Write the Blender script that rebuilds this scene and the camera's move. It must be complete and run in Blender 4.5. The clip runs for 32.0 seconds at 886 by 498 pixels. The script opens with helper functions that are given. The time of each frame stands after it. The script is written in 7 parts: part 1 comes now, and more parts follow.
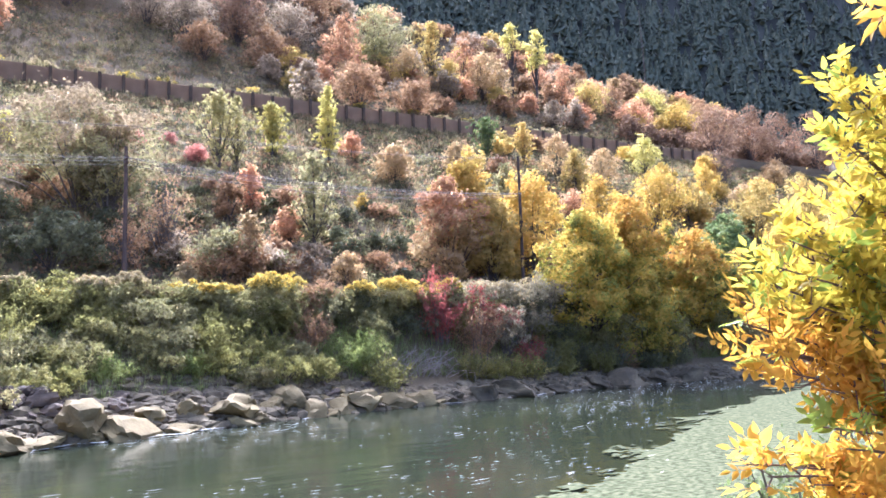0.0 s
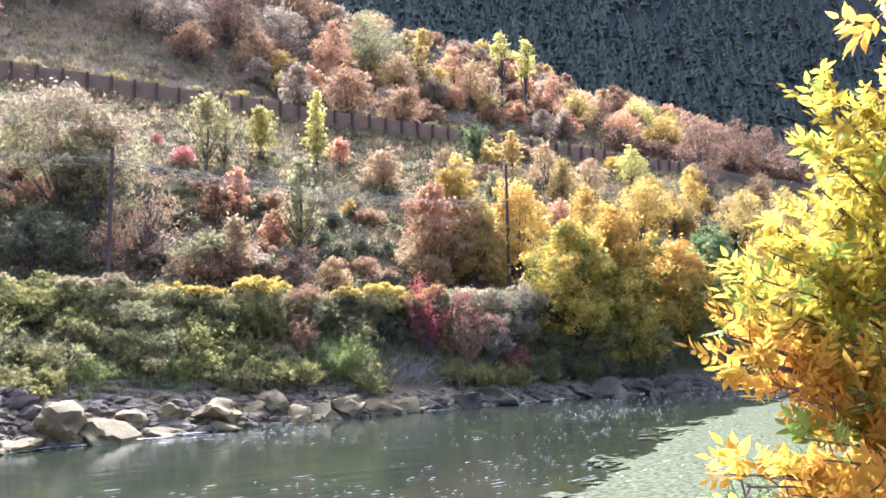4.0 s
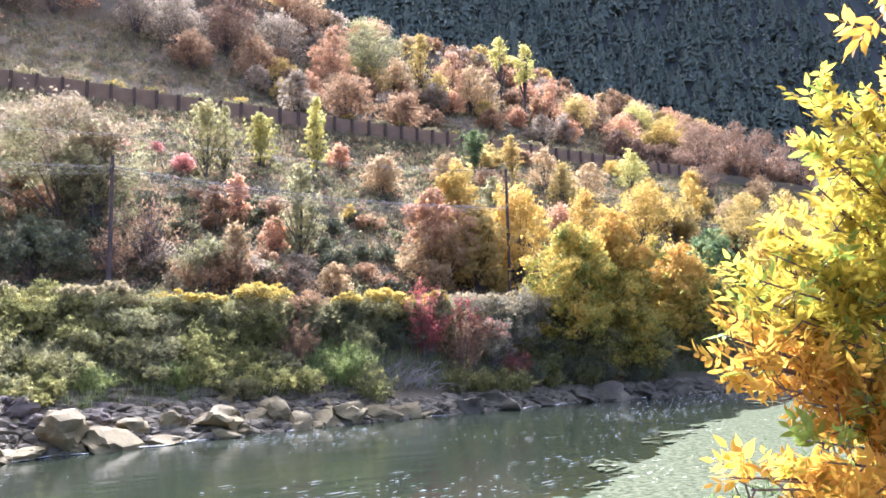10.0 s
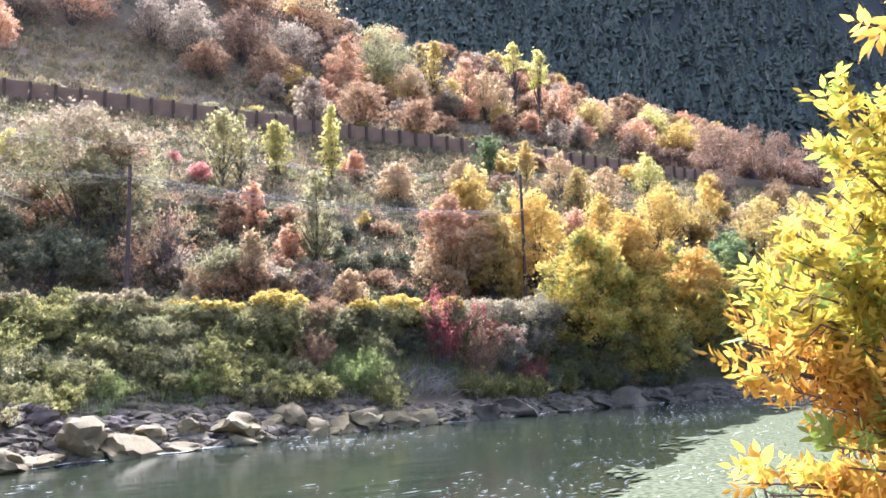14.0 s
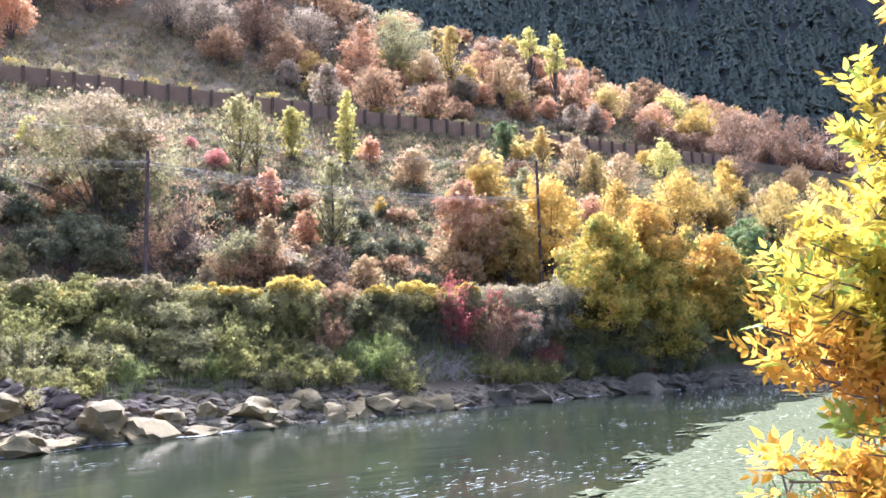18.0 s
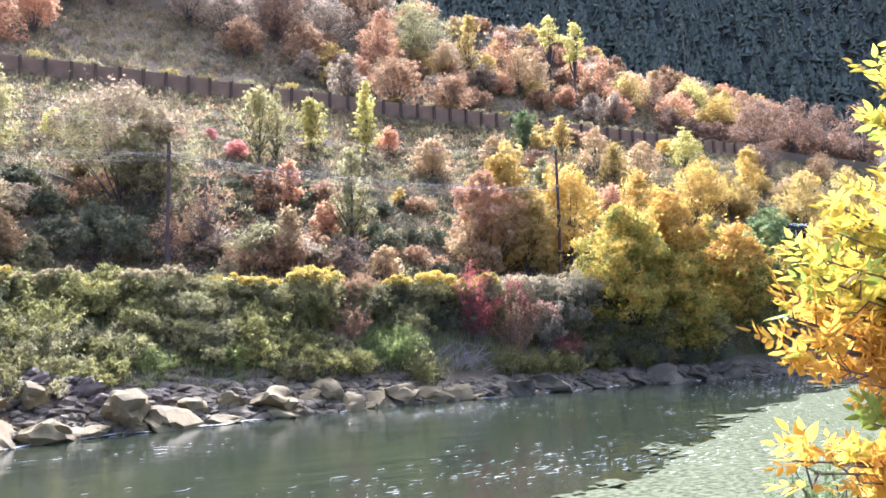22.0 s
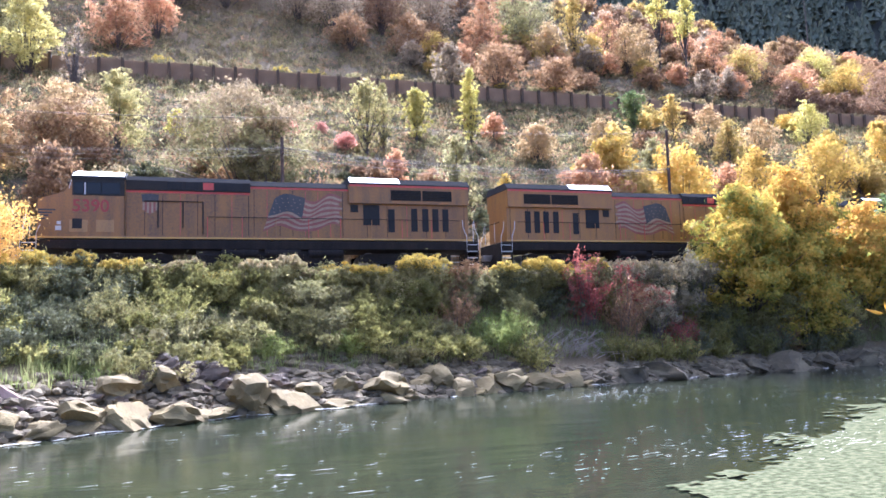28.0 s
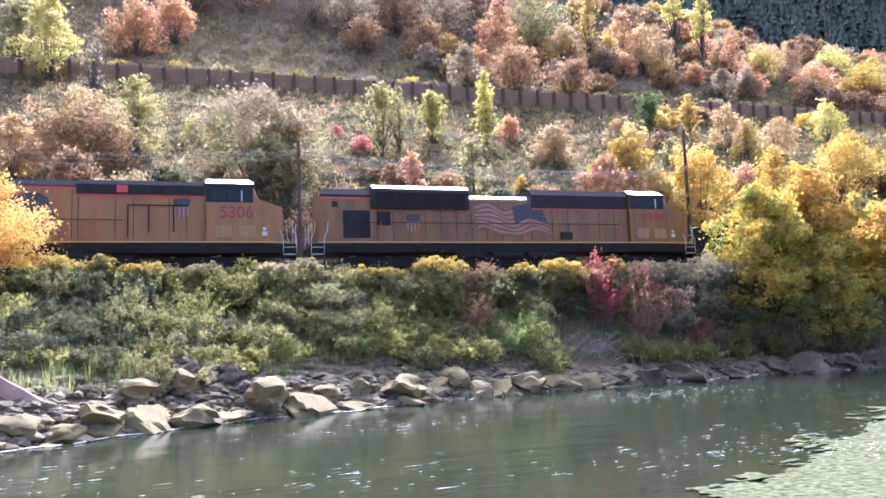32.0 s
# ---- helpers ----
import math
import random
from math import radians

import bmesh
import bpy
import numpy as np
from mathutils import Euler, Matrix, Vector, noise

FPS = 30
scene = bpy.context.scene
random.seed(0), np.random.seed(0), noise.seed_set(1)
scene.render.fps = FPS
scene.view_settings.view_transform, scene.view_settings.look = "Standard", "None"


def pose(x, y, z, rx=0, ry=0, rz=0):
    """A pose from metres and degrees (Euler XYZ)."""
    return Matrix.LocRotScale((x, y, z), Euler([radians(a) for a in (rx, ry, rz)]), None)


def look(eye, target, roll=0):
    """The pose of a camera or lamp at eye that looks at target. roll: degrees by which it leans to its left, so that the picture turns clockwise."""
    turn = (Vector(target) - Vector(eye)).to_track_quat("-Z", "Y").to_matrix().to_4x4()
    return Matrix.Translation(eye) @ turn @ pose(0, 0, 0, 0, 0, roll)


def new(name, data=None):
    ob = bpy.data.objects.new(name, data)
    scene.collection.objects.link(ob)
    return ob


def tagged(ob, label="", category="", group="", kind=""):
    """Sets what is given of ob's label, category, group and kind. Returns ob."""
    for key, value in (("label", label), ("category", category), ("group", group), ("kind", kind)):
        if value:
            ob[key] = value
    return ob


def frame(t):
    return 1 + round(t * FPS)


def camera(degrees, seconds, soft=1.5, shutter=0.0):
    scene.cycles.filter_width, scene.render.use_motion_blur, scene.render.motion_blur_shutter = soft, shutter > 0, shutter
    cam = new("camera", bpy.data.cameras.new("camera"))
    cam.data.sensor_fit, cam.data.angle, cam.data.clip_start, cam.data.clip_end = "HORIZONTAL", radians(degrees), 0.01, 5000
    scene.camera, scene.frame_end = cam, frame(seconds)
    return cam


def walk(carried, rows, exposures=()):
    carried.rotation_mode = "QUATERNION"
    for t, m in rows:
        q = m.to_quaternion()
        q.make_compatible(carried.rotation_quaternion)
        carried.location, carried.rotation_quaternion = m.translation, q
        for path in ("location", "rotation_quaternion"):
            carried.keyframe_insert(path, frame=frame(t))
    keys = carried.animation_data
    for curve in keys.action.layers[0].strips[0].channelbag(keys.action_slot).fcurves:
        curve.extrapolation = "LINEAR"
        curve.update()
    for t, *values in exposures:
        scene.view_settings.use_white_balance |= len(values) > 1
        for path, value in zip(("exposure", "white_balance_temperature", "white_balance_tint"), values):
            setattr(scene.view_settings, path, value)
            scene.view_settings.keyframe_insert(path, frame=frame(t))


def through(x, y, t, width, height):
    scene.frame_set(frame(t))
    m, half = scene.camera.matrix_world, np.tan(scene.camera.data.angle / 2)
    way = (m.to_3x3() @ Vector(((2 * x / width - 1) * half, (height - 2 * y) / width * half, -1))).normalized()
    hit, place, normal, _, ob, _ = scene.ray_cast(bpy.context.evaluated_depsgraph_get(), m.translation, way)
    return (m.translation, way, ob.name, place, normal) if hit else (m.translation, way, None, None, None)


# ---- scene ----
# ---- camera ----
def view(t, yaw, pitch, roll, x, y, z):
    """A row of the walk: heading to the right of +y, tilt up and lean, in degrees."""
    a, b = radians(yaw), radians(pitch)
    way = Vector((math.sin(a) * math.cos(b), math.cos(a) * math.cos(b), math.sin(b)))
    eye = Vector((x, y, z))
    return (t, look(eye, eye + way, roll))


cam = camera(60.98, 32.0, soft=1.6)
walk(cam, [
    view(0, 29.387, 6.548, -1.758, -0.0116, 0.0055, 2.8683),
    view(0.5, 29.715, 6.537, -1.888, -0.0099, 0.0047, 2.8674),
    view(1, 29.901, 6.517, -1.796, -0.0098, 0.0049, 2.8656),
    view(1.5, 30.174, 6.475, -1.614, -0.0107, 0.0058, 2.8633),
    view(2, 30.423, 6.453, -1.365, -0.0092, 0.0051, 2.8623),
    view(2.5, 30.588, 6.599, -1.250, -0.0046, 0.0024, 2.8626),
    view(3, 30.515, 6.766, -1.002, -0.0003, -0.0003, 2.8634),
    view(3.5, 30.380, 6.901, -0.894, 0.0015, -0.0015, 2.8641),
    view(5.5, 30.718, 7.543, -0.844, -0.0078, 0.0044, 2.8618),
    view(6, 30.893, 7.546, -0.874, -0.0080, 0.0044, 2.8625),
    view(6.5, 30.854, 7.478, -0.909, -0.0087, 0.0049, 2.8615),
    view(7, 30.830, 7.416, -0.991, -0.0097, 0.0058, 2.8600),
    view(7.5, 30.989, 7.454, -1.118, -0.0106, 0.0064, 2.8597),
    view(8, 31.115, 7.499, -1.144, -0.0110, 0.0065, 2.8610),
    view(8.5, 31.009, 7.447, -1.164, -0.0103, 0.0058, 2.8624),
    view(9, 30.693, 7.453, -1.267, -0.0088, 0.0048, 2.8626),
    view(9.5, 30.436, 7.394, -1.334, -0.0077, 0.0041, 2.8628),
    view(10, 30.386, 7.457, -1.366, -0.0057, 0.0029, 2.8629),
    view(10.5, 30.467, 7.600, -1.495, -0.0030, 0.0013, 2.8628),
    view(11, 30.556, 7.607, -1.536, -0.0014, 0.0003, 2.8631),
    view(11.5, 30.518, 7.562, -1.590, -0.0011, 0.0003, 2.8624),
    view(12, 30.279, 7.619, -1.601, -0.0012, 0.0004, 2.8618),
    view(12.5, 29.922, 7.679, -1.511, -0.0010, 0.0004, 2.8612),
    view(13, 29.605, 7.820, -1.452, -0.0006, 0.0003, 2.8603),
    view(13.5, 29.402, 7.927, -1.549, -0.0005, 0.0003, 2.8600),
    view(14, 29.230, 7.946, -1.627, -0.0003, 0.0001, 2.8606),
    view(14.5, 29.064, 8.169, -1.659, 0.0000, -0.0003, 2.8617),
    view(16.5, 28.896, 7.641, -1.648, -0.0024, 0.0008, 2.8638),
    view(17, 28.553, 7.341, -1.640, -0.0024, 0.0008, 2.8637),
    view(17.5, 28.170, 7.130, -1.585, -0.0050, 0.0025, 2.8608),
    view(18, 28.009, 6.927, -1.458, -0.0078, 0.0044, 2.8578),
    view(18.5, 27.962, 6.724, -1.432, -0.0091, 0.0051, 2.8577),
    view(19, 27.919, 6.641, -1.515, -0.0123, 0.0068, 2.8578),
    view(19.5, 27.855, 6.548, -1.534, -0.0174, 0.0094, 2.8582),
    view(20, 27.840, 6.467, -1.545, -0.0217, 0.0116, 2.8588),
    view(20.5, 27.889, 6.298, -1.485, -0.0231, 0.0123, 2.8600),
    view(21, 27.799, 6.248, -1.457, -0.0220, 0.0116, 2.8600),
    view(21.5, 27.448, 6.274, -1.442, -0.0199, 0.0105, 2.8590),
    view(22, 26.549, 6.216, -1.358, -0.0194, 0.0099, 2.8588),
    view(22.5, 25.857, 6.302, -1.358, -0.0219, 0.0106, 2.8601),
    view(23, 25.832, 6.302, -1.394, -0.0248, 0.0118, 2.8614),
    view(23.5, 25.660, 6.338, -1.519, -0.0233, 0.0110, 2.8613),
    view(24, 25.189, 6.336, -1.797, -0.0189, 0.0089, 2.8599),
    view(24.5, 24.516, 6.318, -1.896, -0.0164, 0.0076, 2.8591),
    view(25, 23.175, 6.488, -1.567, -0.0174, 0.0076, 2.8587),
    view(25.5, 21.061, 6.240, -1.422, -0.0188, 0.0075, 2.8582),
    view(26, 19.357, 5.946, -1.673, -0.0180, 0.0068, 2.8560),
    view(26.5, 18.109, 5.859, -1.646, -0.0167, 0.0062, 2.8533),
    view(28.5, 18.499, 5.346, -1.611, -0.0157, 0.0061, 2.8511),
    view(29, 18.578, 5.337, -1.641, -0.0157, 0.0062, 2.8510),
    view(29.5, 18.271, 5.335, -1.650, -0.0157, 0.0061, 2.8510),
    view(30, 18.023, 5.306, -1.659, -0.0157, 0.0060, 2.8510),
    view(30.5, 17.855, 5.367, -1.632, -0.0158, 0.0060, 2.8510),
    view(31, 17.646, 5.436, -1.621, -0.0158, 0.0059, 2.8510),
    view(31.5, 17.318, 5.568, -1.717, -0.0158, 0.0058, 2.8511),
    view(32, 17.121, 5.640, -1.816, -0.0158, 0.0058, 2.8511),])

# ---- light ----
SUN_AZ, SUN_EL = radians(17), radians(44)
world = bpy.data.worlds.new("sky")
scene.world = world
world.use_nodes = True
wn = world.node_tree.nodes
sky = wn.new("ShaderNodeTexSky")
sky.sky_type, sky.sun_disc = "NISHITA", False
sky.sun_elevation, sky.sun_rotation = SUN_EL, SUN_AZ
sky.air_density, sky.dust_density, sky.ozone_density = 0.5, 8.0, 0.2
world.node_tree.links.new(sky.outputs[0], wn["Background"].inputs[0])
wn["Background"].inputs[1].default_value = 0.15
sun = new("sun", bpy.data.lights.new("sun", "SUN"))
sun.data.energy, sun.data.angle, sun.data.color = 2.0, radians(0.6), (1.0, 0.93, 0.82)
sun_dir = Vector((math.sin(SUN_AZ) * math.cos(SUN_EL), math.cos(SUN_AZ) * math.cos(SUN_EL), math.sin(SUN_EL)))
sun.matrix_world = look(sun_dir * 200, (0, 0, 0))
scene.view_settings.exposure = 2.57
scene.view_settings.use_white_balance = True
scene.view_settings.white_balance_temperature, scene.view_settings.white_balance_tint = 4850, 19


# ---- materials ----
def nodes(name):
    m = bpy.data.materials.new(name)
    m.use_nodes = True
    return m, m.node_tree.nodes, m.node_tree.links, m.node_tree.nodes["Principled BSDF"]


def ramp_of(n, colours):
    r = n.new("ShaderNodeValToRGB")
    e = r.color_ramp.elements
    while len(e) < len(colours):
        e.new(0.5)
    for i, c in enumerate(colours):
        e[i].position = i / max(1, len(colours) - 1)
        e[i].color = (*c, 1)
    return r


def leaf_material(name, *colours, through=0.45, gloss=0.65):
    """Thin leaves: colours spread leaf by leaf, and light that shines through."""
    m, n, l, b = nodes(name)
    geo, info = n.new("ShaderNodeNewGeometry"), n.new("ShaderNodeObjectInfo")
    tex, pos = n.new("ShaderNodeTexNoise"), n.new("ShaderNodeTexCoord")
    tex.inputs["Scale"].default_value = 0.8
    l.new(pos.outputs["Object"], tex.inputs["Vector"])
    mix = n.new("ShaderNodeMath")
    mix.operation = "MULTIPLY_ADD"
    mix.inputs[1].default_value = 0.4
    l.new(geo.outputs["Random Per Island"], mix.inputs[0])
    sub = n.new("ShaderNodeMapRange")
    sub.inputs["From Min"].default_value, sub.inputs["From Max"].default_value = 0.3, 0.7
    sub.inputs["To Min"].default_value, sub.inputs["To Max"].default_value = 0.0, 0.65
    l.new(tex.outputs["Fac"], sub.inputs["Value"])
    l.new(sub.outputs[0], mix.inputs[2])
    ramp = ramp_of(n, colours)
    l.new(mix.outputs[0], ramp.inputs[0])
    hue = n.new("ShaderNodeHueSaturation")
    val = n.new("ShaderNodeMapRange")
    val.inputs["To Min"].default_value, val.inputs["To Max"].default_value = 0.8, 1.15
    l.new(info.outputs["Random"], val.inputs["Value"])
    l.new(val.outputs[0], hue.inputs["Value"])
    l.new(ramp.outputs[0], hue.inputs["Color"])
    b.inputs["Roughness"].default_value = gloss
    b.inputs["Specular IOR Level"].default_value = 0.18
    l.new(hue.outputs[0], b.inputs["Base Color"])
    tr, ms = n.new("ShaderNodeBsdfTranslucent"), n.new("ShaderNodeMixShader")
    l.new(hue.outputs[0], tr.inputs["Color"])
    ms.inputs[0].default_value = through
    l.new(b.outputs[0], ms.inputs[1])
    l.new(tr.outputs[0], ms.inputs[2])
    l.new(ms.outputs[0], n["Material Output"].inputs["Surface"])
    return m


def rough_material(name, *colours, scale=3.0, fine=40.0, rough=0.9, bump=0.4, metal=0.0, spec=0.3, space="Object"):
    """Two scales of mottling and a fine relief."""
    m, n, l, b = nodes(name)
    pos = n.new("ShaderNodeTexCoord")
    big, small = n.new("ShaderNodeTexNoise"), n.new("ShaderNodeTexNoise")
    for t, s in ((big, scale), (small, fine)):
        t.inputs["Scale"].default_value, t.inputs["Detail"].default_value = s, 6
        l.new(pos.outputs[space], t.inputs["Vector"])
    mix = n.new("ShaderNodeMath")
    mix.operation = "MULTIPLY_ADD"
    mix.inputs[1].default_value = 0.35
    l.new(small.outputs["Fac"], mix.inputs[0])
    st = n.new("ShaderNodeMapRange")
    st.inputs["From Min"].default_value, st.inputs["From Max"].default_value = 0.3, 0.72
    st.inputs["To Max"].default_value = 0.8
    l.new(big.outputs["Fac"], st.inputs["Value"])
    l.new(st.outputs[0], mix.inputs[2])
    ramp = ramp_of(n, colours)
    l.new(mix.outputs[0], ramp.inputs[0])
    l.new(ramp.outputs[0], b.inputs["Base Color"])
    b.inputs["Roughness"].default_value, b.inputs["Metallic"].default_value = rough, metal
    b.inputs["Specular IOR Level"].default_value = spec
    if bump:
        bp = n.new("ShaderNodeBump")
        bp.inputs["Strength"].default_value, bp.inputs["Distance"].default_value = bump, 0.04
        l.new(small.outputs["Fac"], bp.inputs["Height"])
        l.new(bp.outputs[0], b.inputs["Normal"])
    return m


BARK = rough_material("bark", (0.05, 0.04, 0.035), (0.12, 0.10, 0.085), scale=4, fine=30)
DEAD_WOOD = rough_material("dead_wood", (0.20, 0.16, 0.12), (0.42, 0.35, 0.27), scale=4, fine=30)
PALE_BARK = rough_material("pale_bark", (0.075, 0.062, 0.052), (0.17, 0.145, 0.12), scale=4, fine=30)
ROCK = rough_material("river_rock", (0.085, 0.062, 0.026), (0.18, 0.134, 0.055), (0.31, 0.236, 0.10), scale=0.9, fine=14, bump=0.6)
SLAB_ROCK = rough_material("red_sandstone", (0.16, 0.10, 0.075), (0.27, 0.17, 0.125), (0.36, 0.25, 0.185), scale=1.5, fine=18, bump=0.6)
DARK_ROCK = rough_material("dark_broken_rock", (0.05, 0.036, 0.025), (0.10, 0.073, 0.05), (0.19, 0.143, 0.098), scale=1.8, fine=18, bump=0.6)
# silted rock, with the shade of trees and bank put into its colour
SHADY_SILT_ROCK = rough_material("shady_silted_rock", (0.04, 0.032, 0.018), (0.08, 0.063, 0.035), (0.19, 0.15, 0.08), scale=1.2, fine=12, bump=0.6)
WET_ROCK = rough_material("small_rock", (0.06, 0.046, 0.026), (0.125, 0.097, 0.054), (0.23, 0.18, 0.10), scale=1.4, fine=16, bump=0.6)
WALL_WOOD = rough_material("weathered_lagging", (0.20, 0.13, 0.075), (0.31, 0.208, 0.123), scale=0.6, fine=9, bump=0.3)
POST_STEEL = rough_material("rusted_steel", (0.07, 0.048, 0.03), (0.13, 0.092, 0.06), scale=1.5, fine=20)
POLE_WOOD = rough_material("pole_wood", (0.05, 0.035, 0.028), (0.11, 0.08, 0.06), scale=2, fine=24)
WIRE = rough_material("bare_cable", (0.40, 0.36, 0.31), (0.52, 0.48, 0.42), rough=0.25, bump=0, metal=1.0)
BALLAST = rough_material("ballast", (0.10, 0.09, 0.085), (0.22, 0.20, 0.18), scale=4, fine=22, bump=0.8)

GOLD = leaf_material("gold_leaves", (0.34, 0.27, 0.055), (0.50, 0.36, 0.075), (0.60, 0.42, 0.10), (0.60, 0.36, 0.10), through=0.6)
AUTUMN = leaf_material("amber_gold_leaves", (0.34, 0.26, 0.05), (0.52, 0.36, 0.065), (0.60, 0.37, 0.075), (0.58, 0.30, 0.075), through=0.55)
GOLDGREEN = leaf_material("gold_green_leaves", (0.12, 0.16, 0.04), (0.28, 0.275, 0.055), (0.50, 0.37, 0.065), (0.60, 0.39, 0.08), through=0.55)
OCHRE = leaf_material("ochre_leaves", (0.36, 0.30, 0.10), (0.53, 0.40, 0.12), (0.62, 0.43, 0.14), through=0.62)
POPLARY = leaf_material("poplar_leaves", (0.44, 0.41, 0.10), (0.62, 0.55, 0.16), (0.70, 0.61, 0.22), through=0.6)
POPLARYDULL = leaf_material("dull_yellow_leaves", (0.34, 0.31, 0.10), (0.48, 0.42, 0.14), (0.56, 0.49, 0.19), through=0.6)
OLIVE = leaf_material("olive_leaves", (0.16, 0.155, 0.07), (0.28, 0.255, 0.115), (0.43, 0.36, 0.17), through=0.6)
GREEN = leaf_material("green_leaves", (0.10, 0.14, 0.05), (0.18, 0.23, 0.08), (0.32, 0.34, 0.12), through=0.45)
PINK = leaf_material("pink_rust_leaves", (0.42, 0.195, 0.105), (0.54, 0.31, 0.16), (0.61, 0.415, 0.225), through=0.62)
CRIMSON = leaf_material("crimson_leaves", (0.396, 0.144, 0.108), (0.522, 0.243, 0.180), (0.576, 0.333, 0.243), through=0.6)
RUST = leaf_material("rust_leaves", (0.215, 0.128, 0.067), (0.345, 0.212, 0.108), (0.475, 0.328, 0.172), through=0.58)
PEACH = leaf_material("peach_leaves", (0.33, 0.225, 0.11), (0.46, 0.325, 0.155), (0.54, 0.405, 0.205), through=0.58)
PALETAN = leaf_material("pale_tan_leaves", (0.21, 0.16, 0.088), (0.31, 0.238, 0.132), (0.40, 0.31, 0.18), through=0.6)
GREY = leaf_material("grey_leaves", (0.24, 0.185, 0.12), (0.38, 0.30, 0.195), (0.50, 0.40, 0.27), through=0.62)
SAGE = leaf_material("sage_leaves", (0.15, 0.14, 0.055), (0.275, 0.25, 0.095), (0.41, 0.365, 0.15), through=0.6)
WILLOW = leaf_material("willow_leaves", (0.125, 0.12, 0.036), (0.23, 0.215, 0.066), (0.38, 0.34, 0.112), through=0.65)
BLOOM = leaf_material("yellow_blooms", (0.42, 0.32, 0.07), (0.60, 0.45, 0.085), (0.66, 0.51, 0.12))
TAN_BLOOM = leaf_material("faded_blooms", (0.32, 0.26, 0.14), (0.48, 0.38, 0.20), (0.54, 0.44, 0.22))
DRYGRASS = leaf_material("dry_grass", (0.105, 0.086, 0.044), (0.185, 0.15, 0.078), (0.30, 0.245, 0.13), through=0.4)
PALEGRASS = leaf_material("straw_grass", (0.24, 0.195, 0.10), (0.36, 0.295, 0.15), (0.48, 0.40, 0.21), through=0.5)
GRASS = leaf_material("green_grass", (0.13, 0.16, 0.05), (0.24, 0.27, 0.09), (0.40, 0.37, 0.16), through=0.5)
WHITISH = leaf_material("silvery_leaves", (0.18, 0.155, 0.09), (0.31, 0.27, 0.165), (0.47, 0.41, 0.26), through=0.5)
DOGWOOD = leaf_material("dogwood_leaves", (0.24, 0.06, 0.048), (0.38, 0.11, 0.085), (0.46, 0.22, 0.15), through=0.5)
# green leaves darkened so that their colour stands for shade
SHADEGREEN = leaf_material("shaded_leaves", (0.065, 0.068, 0.034), (0.12, 0.122, 0.058), (0.20, 0.19, 0.092), through=0.35)
MAUVE = leaf_material("mauve_leaves", (0.15, 0.095, 0.058), (0.27, 0.17, 0.10), (0.40, 0.265, 0.15), through=0.45)
PALEOLIVE = leaf_material("pale_olive_leaves", (0.26, 0.24, 0.09), (0.42, 0.37, 0.15), (0.53, 0.45, 0.20), through=0.6)
ORANGE = leaf_material("orange_leaves", (0.48, 0.31, 0.08), (0.63, 0.40, 0.10), (0.70, 0.46, 0.14), through=0.55)
FEATHER = leaf_material("feathery_green_leaves", (0.13, 0.165, 0.04), (0.25, 0.28, 0.075), (0.40, 0.40, 0.13), through=0.5)
# needles lightened: the mountain's haze is put into their colour
CONIFER = leaf_material("hazed_needles", (0.09, 0.105, 0.066), (0.14, 0.156, 0.10), (0.19, 0.206, 0.135), through=0.04)


# ---- helpers for meshes ----
def mesh_ob(name, verts, faces, mat, parent=None, label="", smooth=False):
    me = bpy.data.meshes.new(name)
    me.from_pydata(verts, [], faces)
    me.materials.append(mat)
    if smooth:
        me.polygons.foreach_set("use_smooth", [True] * len(me.polygons))
    me.update()
    ob = new(name, me)
    if parent:
        ob.parent = parent
    if label:
        tagged(ob, label)
    return ob


def quads_ob(name, pts, mat, parent=None, label=""):
    """pts: (n, k, 3): n loose faces of k corners, as one mesh."""
    n, k = pts.shape[:2]
    me = bpy.data.meshes.new(name)
    me.vertices.add(n * k)
    me.vertices.foreach_set("co", pts.astype(np.float32).ravel())
    me.loops.add(n * k)
    me.loops.foreach_set("vertex_index", np.arange(n * k, dtype=np.int32))
    me.polygons.add(n)
    me.polygons.foreach_set("loop_start", np.arange(0, n * k, k, dtype=np.int32))
    me.materials.append(mat)
    me.update(calc_edges=True)
    ob = new(name, me)
    if parent:
        ob.parent = parent
    if label:
        tagged(ob, label)
    return ob


def part(name, bm, mat, parent, label=""):
    me = bpy.data.meshes.new(name)
    bm.to_mesh(me)
    bm.free()
    me.materials.append(mat)
    ob = new(name, me)
    ob.parent = parent
    if label:
        tagged(ob, label)
    return ob


def unit(v):
    return v / np.maximum(1e-9, np.linalg.norm(v, axis=-1, keepdims=True))


def leaf_blades(rng, centres, size, droop=0.0, slim=0.5, facing=None):
    """A small pointed leaf of one face at each centre, freely turned or roughly across the way it is facing."""
    n = len(centres)
    a = rng.normal(size=(n, 3))
    a[:, 2] -= droop
    if facing is not None:
        f = unit(facing + 0.5 * rng.normal(size=(n, 3)))
        a = np.cross(f, a)
        b = unit(np.cross(a, f))
        a = unit(a)
    else:
        a = unit(a)
        b = unit(np.cross(a, rng.normal(size=(n, 3))))
    s = (size * rng.uniform(0.6, 1.35, n))[:, None]
    w = s * slim * 1.25
    return np.stack([centres - a * s * 0.5 + b * w * 0.5, centres + a * s * 0.6, centres - a * s * 0.4 - b * w * 0.5], 1)


